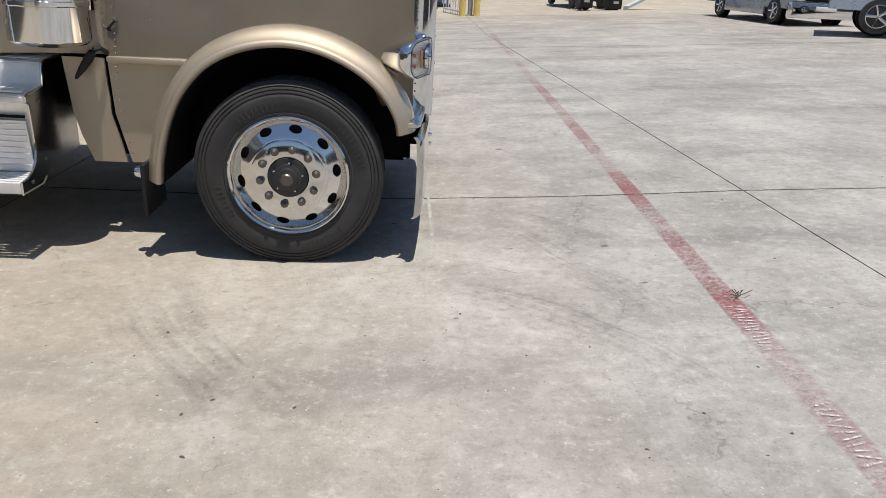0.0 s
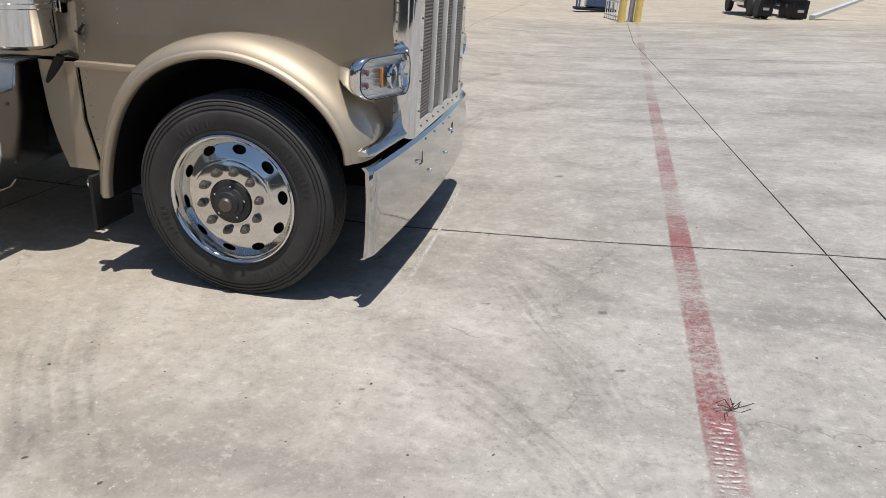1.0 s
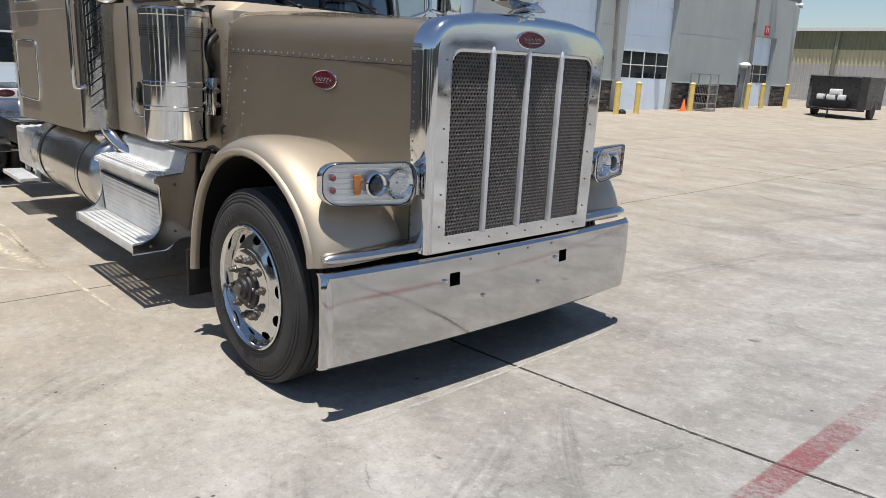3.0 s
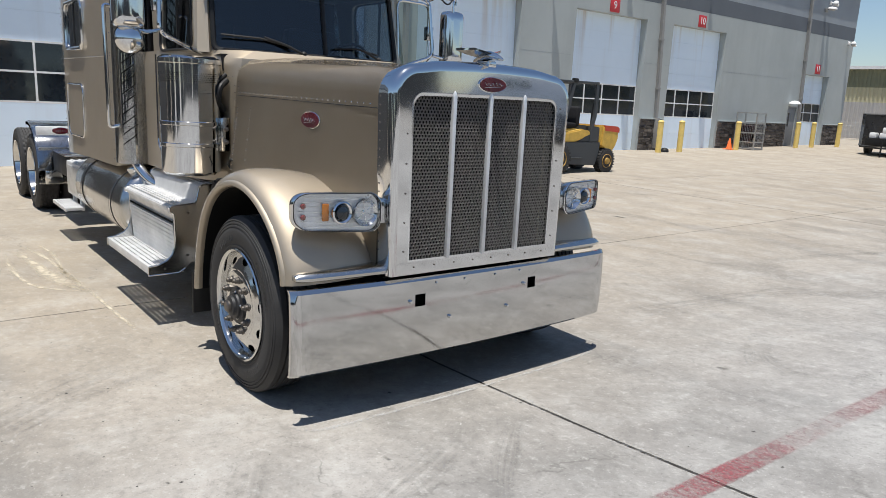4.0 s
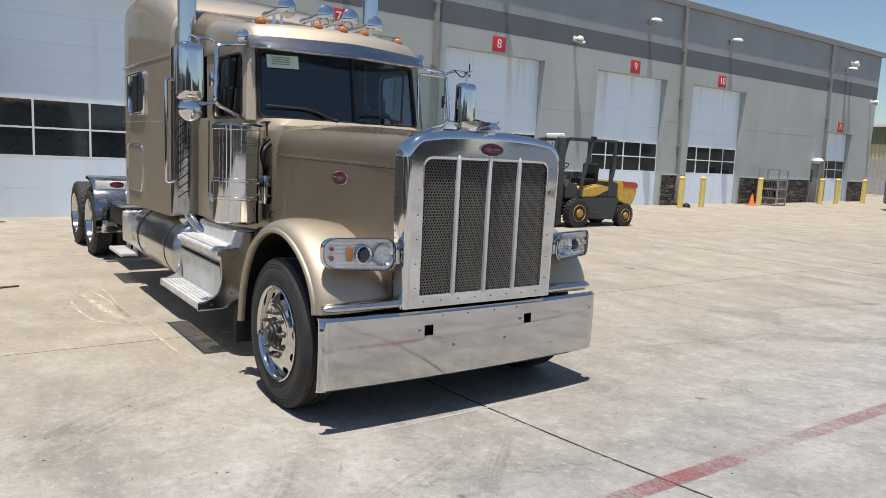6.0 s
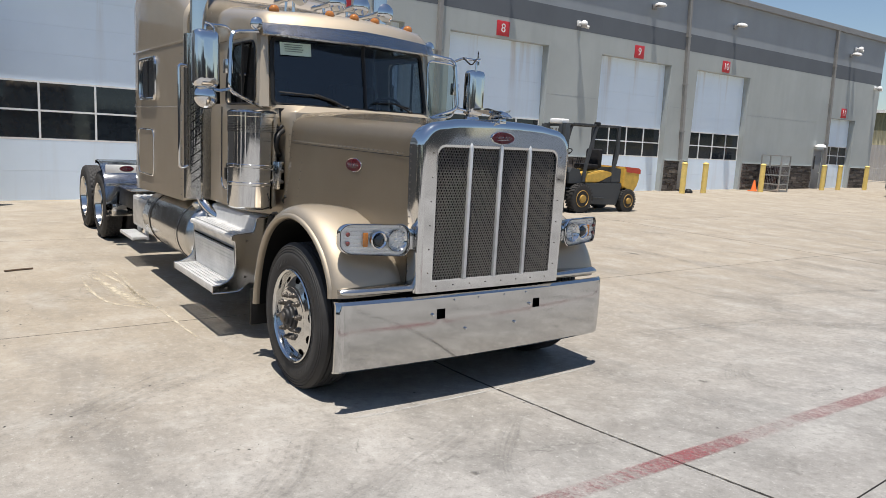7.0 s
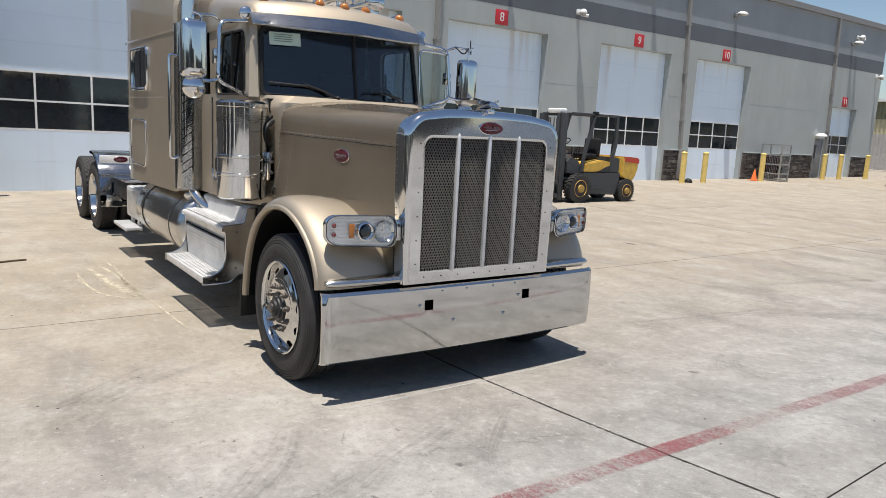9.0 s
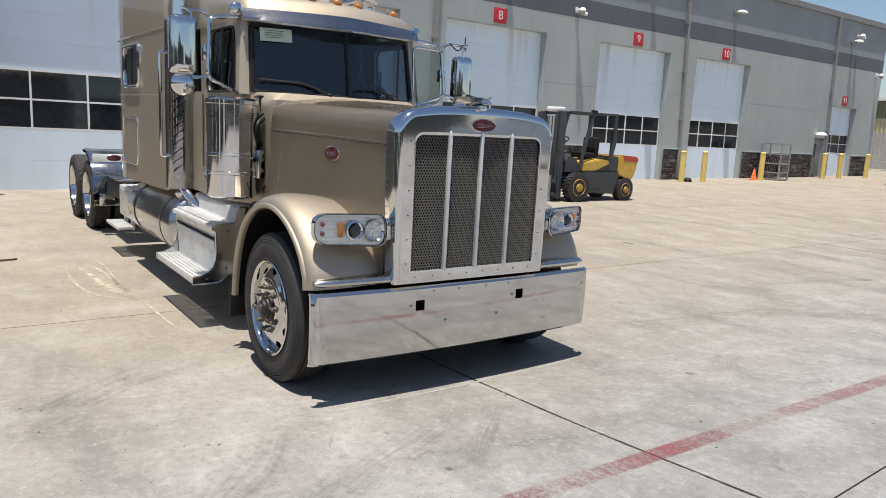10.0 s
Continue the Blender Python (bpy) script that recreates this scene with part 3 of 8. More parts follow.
for pts, w in (([(-1.61, -1.48), (-1.38, -1.8), (-1.19, -2.1), (-0.85, -2.5), (-0.5, -2.99)], 0.6),
               ([(-0.84, 2.09), (-0.54, 2.46), (-0.4, 3.42), (-0.22, 4.38), (0.25, 4.76), (0.65, 5.02), (1.4, 5.5)], 0.42),
               ([(-0.33, 3.79), (0.18, 4.84), (0.82, 5.6), (1.38, 5.75), (1.86, 5.62), (2.24, 4.54)], 0.2),
               ([(-5.6, 6.4), (-4.91, 6.76), (-4.32, 7.04), (-3.47, 7.03), (-2.6, 6.8)], 0.28),
               ([(-7.6, 11.2), (-7.07, 11.51), (-5.95, 11.73), (-4.79, 11.57)], 0.4),
               ([(-2.81, 8.31), (-1.89, 7.8), (-1.08, 7.67), (0.1, 7.5)], 0.22),
               ([(-2.9, 4.7), (-2.27, 4.88), (-1.56, 4.91), (-0.95, 5.23)], 0.2),
               ([(-1.17, 5.6), (-0.97, 6.84), (-0.6, 7.98), (-0.1, 9.5)], 0.16),
               ([(0.89, 1.77), (0.69, 2.0), (0.48, 2.38), (0.39, 2.72)], 0.1),
               ([(1.43, 1.9), (1.37, 2.15), (1.38, 2.31)], 0.08),
               ([(0.55, 2.5), (0.75, 2.1), (1.05, 1.9), (1.3, 2.05), (1.4, 2.4)], 0.16),
               ([(0.1, -1.5), (0.5, -1.75), (0.95, -2.2), (1.25, -2.7)], 0.3),
               ([(0.5, 4.4), (1.3, 4.1), (2.2, 4.2), (3.4, 4.9)], 0.5),
               ([(0.42, -0.35), (0.62, -0.75), (0.86, -1.25), (1.06, -1.6), (1.2, -2.0)], 0.3),
               ([(0.5, -0.1), (0.75, -0.4), (1.1, -0.75), (1.35, -0.9)], 0.16)):
    strip("tyre_mark", "tyre_mark", curve_path(pts), w, "faint dark tyre scuff on the concrete", "stain", 0.0025, ragged=0.5)
for ox, oy, ow, ol in ((1.75, -3.35, 0.14, 0.2), (1.55, -3.55, 0.09, 0.12), (1.11, -0.96, 0.055, 0.06), (0.73, 1.6, 0.06, 0.1), (0.51, -0.98, 0.03, 0.07), (1.19, -1.52, 0.03, 0.06), (0.14, -1.9, 0.02, 0.03), (-4.25, 6.72, 0.15, 0.3)):
    strip("oil_stain", "oil", [(ox + ol * (k / 10 - 0.5), oy + 0.2 * ol * (k / 10 - 0.5)) for k in range(11)], ow, "dark oily stain soaked into the concrete", "stain", 0.0035)


# ---------------------------------------------------------------- the semi truck
truck = thing("semi_truck", "champagne gold semi truck with sleeper and chrome trim, parked on concrete", "truck")
SIDES = (-1, 1)


def bumper_x(y):
    a = abs(y)
    return 0.0 - 0.045 * (a / 1.15) ** 2 - (0.018 * max((a - 1.15) / 0.06, 0) ** 2)


def make_bumper():
    ys = sorted(set(np.round(np.linspace(-1.21, 1.21, 45), 3).tolist() + [-0.475, -0.405, 0.405, 0.475, 1.17, 1.19, 1.2, -1.17, -1.19, -1.2]))
    zs = [0.315, 0.33, 0.45, 0.62, 0.69, 0.765, 0.785]
    bm = bmesh.new()
    grid = {}
    for i, y in enumerate(ys):
        for j, z in enumerate(zs):
            x = bumper_x(y) - (0.016 if j in (0, len(zs) - 1) else 0) + 0.01 * math.sin(math.pi * (z - 0.315) / 0.47)
            grid[i, j] = bm.verts.new((x, y, z))
    for i in range(len(ys) - 1):
        for j in range(len(zs) - 1):
            mid = (ys[i] + ys[i + 1]) / 2
            if 0.405 < abs(mid) < 0.475 and j == 3:
                continue
            bm.faces.new((grid[i, j], grid[i + 1, j], grid[i + 1, j + 1], grid[i, j + 1]))
    geo = bmesh.ops.extrude_face_region(bm, geom=list(bm.faces))
    bmesh.ops.translate(bm, vec=(-0.02, 0, 0), verts=[g for g in geo["geom"] if isinstance(g, bmesh.types.BMVert)])
    ob = part("bumper", bm, "bumper", truck, "tall polished steel bumper")
    for s in SIDES:
        b = bmesh.new()
        box(b, (-0.2, s * 0.44 - 0.05, 0.58), (-0.06, s * 0.44 + 0.05, 0.72))
        part("tow_hole", b, "dark", ob, "black tow pin hole")
        for y, z in ((s * 0.44 - 0.07, 0.655), (s * 0.228, 0.53)):
            b = bmesh.new()
            lathe(b, [(0.012, 0), (0.012, 0.008), (0.008, 0.02), (0.001, 0.022)], (bumper_x(y) + 0.004, y, z), (1, 0, 0), 12)
            part("bolt", b, "chrome", ob, "round chrome bolt")
    for y in (-0.33, -0.12, 0.12, 0.33):
        b = bmesh.new()
        lathe(b, [(0.007, 0), (0.005, 0.006), (0.001, 0.008)], (bumper_x(y) + 0.004, y, 0.745), (1, 0, 0), 8)
        part("rivet", b, "chrome", ob)
    b = bmesh.new()
    box(b, (-0.26, -0.62, 0.52), (-0.12, 0.62, 0.78))
    part("bumper_bracket", b, "dark", truck)
    return ob


make_bumper()


# --- radiator shell and grille
def shell_outline(half_low, half_top, z0, z1, r, x, n=8, crown=0.0):
    pts = [(-half_low, z0)]
    for k in range(n + 1):
        a = radians(180 - 90 * k / n)
        pts.append((-half_top + r + r * math.cos(a), z1 - r + r * math.sin(a)))
    for k in range(1, 8):
        y = (-half_top + r) + (2 * half_top - 2 * r) * k / 8
        pts.append((y, z1 + crown * math.cos(y / half_top * math.pi / 2)))
    for k in range(n + 1):
        a = radians(90 - 90 * k / n)
        pts.append((half_top - r + r * math.cos(a), z1 - r + r * math.sin(a)))
    pts.append((half_low, z0))
    return [Vector((x, y, z)) for y, z in pts]


def make_shell():
    bm = bmesh.new()
    ring = [
        shell_outline(0.665, 0.68, 0.82, 1.945, 0.17, -0.125, crown=0.035),
        shell_outline(0.662, 0.678, 0.82, 1.952, 0.17, -0.075, crown=0.035),
        shell_outline(0.658, 0.674, 0.815, 1.955, 0.168, -0.045, crown=0.034),
        shell_outline(0.651, 0.667, 0.81, 1.949, 0.16, -0.022, crown=0.033),
        shell_outline(0.643, 0.659, 0.81, 1.94, 0.152, -0.006, crown=0.032),
        shell_outline(0.632, 0.648, 0.812, 1.926, 0.142, 0.003, crown=0.031),
        shell_outline(0.618, 0.632, 0.818, 1.908, 0.13, 0.006, crown=0.028),
        shell_outline(0.614, 0.628, 0.821, 1.904, 0.127, 0.006, crown=0.027),
        shell_outline(0.547, 0.55, 0.883, 1.808, 0.072, 0.006, crown=0.0045),
        shell_outline(0.543, 0.546, 0.887, 1.803, 0.068, 0.006, crown=0.004),
        shell_outline(0.533, 0.536, 0.897, 1.79, 0.06, 0.004, crown=0.002),
        shell_outline(0.53, 0.533, 0.90, 1.787, 0.06, -0.06, crown=0.002),
    ]
    loft(bm, ring, True, False)
    ob = part("radiator_shell", bm, "chrome", truck, "tall chrome radiator shell", 50)
    bm = bmesh.new()
    slab(bm, shell_outline(0.56, 0.56, 0.87, 1.82, 0.06, -0.1), (-0.02, 0, 0))
    part("radiator_core", bm, "dark", ob, "black radiator behind the grille")
    # perforated sheet
    bm = bmesh.new()
    pitch, hole = 0.0215, 0.0099
    row = pitch * 0.866
    for j in range(int(0.9 / row) + 1):
        z = 0.905 + j * row
        for i in range(int(1.07 / pitch) + 1):
            y = -0.525 + i * pitch + (pitch / 2 if j % 2 else 0)
            lim = 0.532 - max(0.0, z - 1.745) * 0.9
            if abs(y) > lim or z > 1.787:
                continue
            o, p, q = [], [], []
            for k in range(6):
                a = radians(60 * k + 30)
                o.append(bm.verts.new((-0.012, y + math.cos(a) * pitch * 0.577, z + math.sin(a) * pitch * 0.577)))
                p.append(bm.verts.new((-0.009, y + math.cos(a) * hole, z + math.sin(a) * hole)))
                q.append(bm.verts.new((-0.02, y + math.cos(a) * hole, z + math.sin(a) * hole)))
            for k in range(6):
                n = (k + 1) % 6
                bm.faces.new((o[k], o[n], p[n], p[k]))
                bm.faces.new((p[k], p[n], q[n], q[k]))
    part("grille_mesh", bm, "mesh", ob, "perforated steel grille sheet", 0)
    for y in (-0.266, 0.0, 0.266):
        bm = bmesh.new()
        box(bm, (-0.012, y - 0.013, 0.885), (0.016, y + 0.013, 1.80), 0.008)
        lathe(bm, [(0.013, 0), (0.011, 0.02), (0.003, 0.034)], (0.005, y, 1.79), (0, 0, 1), 10)
        part("grille_bar", bm, "alu", ob, "polished upright grille bar")
    for s in SIDES:
        for k in range(6):
            bm = bmesh.new()
            z = 0.95 + k * 0.16
            lathe(bm, [(0.006, 0), (0.004, 0.005), (0.001, 0.006)], (0.006, s * 0.574, z), (1, 0, 0), 8)
            part("rivet", bm, "nut", ob)
    for k in range(8):
        bm = bmesh.new()
        lathe(bm, [(0.006, 0), (0.004, 0.005), (0.001, 0.006)], (0.006, -0.5 + k / 7, 0.856), (1, 0, 0), 8)
        part("rivet", bm, "nut", ob)
    for s in SIDES:
        bm = bmesh.new()
        for k in range(19):
            lathe(bm, [(0.006, 0), (0.004, 0.004), (0.001, 0.005)], (-0.105, s * (0.666 + 0.013 * k / 19), 0.95 + 0.046 * k), (0, s, 0), 6)
        tagged(part("shell_rivets", bm, "nut", ob), kind="stuff")
    return ob


shell = make_shell()


def oval_badge(parent, m, w, h):
    """A red oval with a bright rim; its lettering is a plain light wave."""
    bm = bmesh.new()
    seg = 32
    rings = []
    for sw, x in ((0.5, 0), (0.5, 0.006), (0.485, 0.009), (0.465, 0.007)):
        rings.append([Vector((x, math.cos(2 * math.pi * k / seg) * w * sw, math.sin(2 * math.pi * k / seg) * (h * 0.5 - (0.5 - sw) * w))) for k in range(seg)])
    loft(bm, rings)
    bmesh.ops.transform(bm, matrix=m, verts=bm.verts)
    ob = part("badge", bm, "chrome", parent, "oval badge, red enamel with a bright rim")
    bm = bmesh.new()
    e = [Vector((0.008, math.cos(2 * math.pi * k / seg) * (w * 0.465), math.sin(2 * math.pi * k / seg) * (h * 0.5 - w * 0.035))) for k in range(seg)]
    slab(bm, e, (0.004, 0, 0))
    bmesh.ops.transform(bm, matrix=m, verts=bm.verts)
    part("enamel", bm, "red_oval", ob, "dark red enamel field")
    bm = bmesh.new()
    pts = [Vector((0.0135, -w * 0.33 + w * 0.66 * k / 22, h * 0.1 * math.sin(k * 1.45) + h * 0.02)) for k in range(23)]
    tube(bm, pts, h * 0.016, 6)
    tube(bm, [(0.0135, -w * 0.3, -h * 0.17), (0.0135, w * 0.25, -h * 0.14)], h * 0.012, 6)
    bmesh.ops.transform(bm, matrix=m, verts=bm.verts)
    part("script_mark", bm, "polish", ob, "silvery raised wavy mark")
    return ob


oval_badge(truck, pose(0.006, 0, 1.868), 0.21, 0.09)


def make_ornament():
    bm = bmesh.new()
    loft(bm, [[Vector((-0.16 + 0.25 * t, math.cos(a) * r, 2.0 + 0.03 * math.sin(t * 3) + math.sin(a) * r * 0.8)) for a in [k * math.pi / 6 for k in range(12)]]
              for t, r in ((0.0, 0.012), (0.25, 0.03), (0.5, 0.034), (0.75, 0.024), (1.0, 0.006))])
    for s in SIDES:
        wing = [Vector((0.02, 0, 2.025)), Vector((-0.05, s * 0.10, 2.055)), Vector((-0.14, s * 0.16, 2.05)), Vector((-0.13, s * 0.08, 2.03)), Vector((-0.1, 0, 2.015))]
        slab(bm, wing, (0, 0, 0.012))
    box(bm, (-0.12, -0.03, 1.965), (0.0, 0.03, 2.0), 0.01)
    part("hood_ornament", bm, "chrome", truck, "chrome winged hood ornament", 45)


make_ornament()


# --- hood and the line of the front fenders
FENDER = [(-0.09, 0.80), (-0.10, 0.88), (-0.145, 0.98), (-0.22, 1.085), (-0.33, 1.18), (-0.47, 1.26), (-0.63, 1.315), (-0.80, 1.335), (-0.97, 1.315),
          (-1.13, 1.255), (-1.27, 1.155), (-1.375, 1.02), (-1.45, 0.87), (-1.50, 0.71), (-1.53, 0.57), (-1.54, 0.465)]


def hood_lean(x, z):
    """How far the hood's flanks stand out below their shoulder."""
    return 0.13 * max(1.72 - z, 0) * min(max((-x - 0.115) / 0.4, 0), 1)


def hood_ring(x, w, z_top, crown, r=0.15):
    fx, fz = [p[0] for p in FENDER][::-1], [p[1] for p in FENDER][::-1]
    z0 = 0.86 if x > -0.33 else max(float(np.interp(x, fx, fz)) - 0.085, 1.07)
    pts = [(-w - hood_lean(x, z0), z0), (-w - hood_lean(x, max(z0, 1.1) + 0.02), max(z0, 1.1) + 0.02), (-w - hood_lean(x, 1.4), 1.4), (-w - hood_lean(x, 1.62), 1.62)]
    n = 7
    for k in range(n + 1):
        a = radians(180 - 90 * k / n)
        pts.append((-w + r + r * math.cos(a), z_top - r + r * math.sin(a)))
    for k in range(1, 6):
        y = (-w + r) * (1 - k / 5)
        pts.append((y, z_top + crown * (1 - (y / (w - r)) ** 2)))
    pts += [(-y, z) for y, z in reversed(pts[:-1])]
    return [Vector((x, y, z)) for y, z in pts]


def hood_width(x):
    return 0.668 + 0.096 * max(-x - 0.12, 0) / 1.72


HOOD = [(-0.115, 1.938, 0.033), (-0.3, 1.94, 0.033), (-0.45, 1.943, 0.033), (-0.6, 1.945, 0.032), (-0.8, 1.95, 0.036), (-1.0, 1.955, 0.04), (-1.13, 1.959, 0.042), (-1.27, 1.962, 0.045), (-1.4, 1.966, 0.048), (-1.5, 1.968, 0.05), (-1.8, 1.975, 0.055), (-1.84, 1.973, 0.053)]


def make_hood():
    bm = bmesh.new()
    loft(bm, [hood_ring(x, hood_width(x) + 0.004, zt, c) for x, zt, c in HOOD], False, False)
    bmesh.ops.solidify(bm, geom=list(bm.faces), thickness=0.015)
    ob = part("hood", bm, "paint", truck, "long champagne gold hood")
    for s in SIDES:
        bm = bmesh.new()
        for k in range(27):
            x = -0.2 - k * 0.0605
            lathe(bm, [(0.0055, 0), (0.004, 0.004), (0.001, 0.005)], (x, s * (hood_width(x) + 0.0085), 1.735 + (x + 0.3) * -0.012), (0, s, 0), 6)
        for k in range(24):
            lathe(bm, [(0.0055, 0), (0.004, 0.004), (0.001, 0.005)], (-1.80, s * (hood_width(-1.8) + 0.005 + hood_lean(-1.8, 1.0 + k * 0.036)), 1.0 + k * 0.036), (0, s, 0), 6)
        for k in range(7):
            lathe(bm, [(0.0055, 0), (0.004, 0.004), (0.001, 0.005)], (-1.60, s * (hood_width(-1.6) + 0.005 + hood_lean(-1.6, 1.30 + k * 0.07)), 1.30 + k * 0.07), (0, s, 0), 6)
        tagged(part("hood_rivets", bm, "polish", ob, "rows of small rivets"), kind="stuff")
        bm = bmesh.new()
        loft(bm, [[(x, s * (hood_width(x) + 0.0085), 1.717 + dz), (x, s * (hood_width(x) + 0.0115), 1.714 + dz), (x, s * (hood_width(x) + 0.0085), 1.711 + dz)]
                  for x, dz in ((-0.12, 0.0), (-1.0, 0.01), (-1.82, 0.02))], False, False)
        part("hood_seam", bm, "black", ob)
        oval_badge(ob, pose(-0.80, s * (hood_width(-0.8) + 0.016), 1.615, 0, 0, 90 * s), 0.24, 0.105)
        bm = bmesh.new()
        tube(bm, [(-1.845, s * 0.835, 1.222), (-1.81, s * 0.842, 1.26), (-1.77, s * 0.838, 1.30)], 0.011, 8)
        tube(bm, [(-1.875, s * 0.835, 1.235), (-1.82, s * 0.835, 1.205)], 0.009, 6)
        tube(bm, [(-1.79, s * 0.838, 1.312), (-1.748, s * 0.834, 1.29)], 0.009, 6)
        bmesh.ops.scale(bm, vec=(0.6, 0.8, 0.6), space=Matrix.Translation((1.81, -s * 0.84, -1.26)), verts=bm.verts)
        part("hood_latch", bm, "black", ob, "black rubber hood latch")
        bm = bmesh.new()
        box(bm, (-1.84, s * 0.845 - 0.05, 1.058), (-1.38, s * 0.845 + 0.05, 1.094), 0.012)
        part("splash_ledge", bm, "paint", ob)
    return ob


make_hood()


# --- front fenders
def make_fender(s):
    line = rounded([Vector((x - 0.055 * min(max((-0.8 - x) / 0.6, 0), 1), 0, z)) for x, z in FENDER], 0.3, 5)
    sect = [(0.64, -0.055), (0.76, -0.03), (0.90, -0.006), (1.00, 0.0), (1.08, -0.003), (1.13, -0.014), (1.165, -0.032), (1.186, -0.056), (1.192, -0.068),
            (1.203, -0.072), (1.211, -0.082), (1.212, -0.094), (1.203, -0.105), (1.185, -0.11), (1.16, -0.108), (1.15, -0.09), (0.64, -0.085)]
    rings = []
    for i, p in enumerate(line):
        t = (line[min(i + 1, len(line) - 1)] - line[max(i - 1, 0)]).normalized()
        nrm = Vector((t.z, 0, -t.x)) * (1 if p.x > -5 else -1)
        if nrm.dot(p - Vector((-0.79, 0, 0.6))) < 0:
            nrm = -nrm
        back = min(max((-0.95 - p.x) / 0.35, 0.0), 1.0)
        ring = []
        for y, o in sect:
            yy = 0.68 + (y - 0.64) * 0.9 if back and y < 0.8 else y
            flare = back * 0.11 * max((0.95 - yy) / 0.27, 0) ** 2 if o > -0.08 else 0.0
            ring.append(Vector((p.x, s * yy, p.z)) + nrm * (o + flare))
        rings.append(ring)
    bm = bmesh.new()
    loft(bm, rings, True, True)
    ob = part("fender", bm, "paint", truck, "gold front fender with rolled lip", 40)
    bm = bmesh.new()
    rows = []
    for i, p in enumerate(line):
        t = (line[min(i + 1, len(line) - 1)] - line[max(i - 1, 0)]).normalized()
        nrm = Vector((t.z, 0, -t.x))
        if nrm.dot(p - Vector((-0.79, 0, 0.6))) < 0:
            nrm = -nrm
        rows.append([Vector((p.x, s * y, p.z)) - nrm * 0.112 for y in (1.165, 0.9, 0.6)])
    loft(bm, rows, False, False)
    slab(bm, [(-1.60, s * 0.6, 0.5), (-0.16, s * 0.6, 0.5), (-0.16, s * 0.6, 0.95), (-0.5, s * 0.6, 1.25), (-1.1, s * 0.6, 1.25), (-1.5, s * 0.6, 0.8)], (0, s * 0.01, 0))
    part("arch_liner", bm, "dark", ob, "black wheel arch liner")
    bm = bmesh.new()
    box(bm, (-1.60, s * 1.03 - 0.17, 0.26), (-1.575, s * 1.03 + 0.15, 0.56), 0.01)
    part("mud_flap", bm, "black", ob, "black rubber mud flap")
    bm = bmesh.new()
    lathe(bm, [(0.005, -0.05), (0.028, -0.03), (0.035, 0.0), (0.028, 0.03), (0.004, 0.045)], (-1.62, s * 1.12, 0.50), (-1, 0, 0), 14)
    part("marker_lamp", bm, "chrome", ob, "small chrome marker lamp")
    # bright valance above the bumper
    bm = bmesh.new()
    pts = [(bumper_x(y) - 0.055, s * y, 0.835) for y in (0.62, 0.8, 1.0, 1.1, 1.15, 1.17)]
    loft(bm, [[Vector(p) + Vector((dx * (1 if abs(p[1]) < 1.12 else 0.6), 0, dz * (0.66 if abs(p[1]) < 1.12 else 0.55 if abs(p[1]) < 1.16 else 0.3))) for dx, dz in ((-0.11, 0.052), (-0.03, 0.056), (0.006, 0.05), (0.026, 0.034), (0.036, 0.01), (0.03, -0.016), (0.01, -0.03), (-0.10, -0.034))] for p in pts])
    part("fender_valance", bm, "satin", ob, "polished trim above the bumper", 40)
    return ob


for s in SIDES:
    make_fender(s)


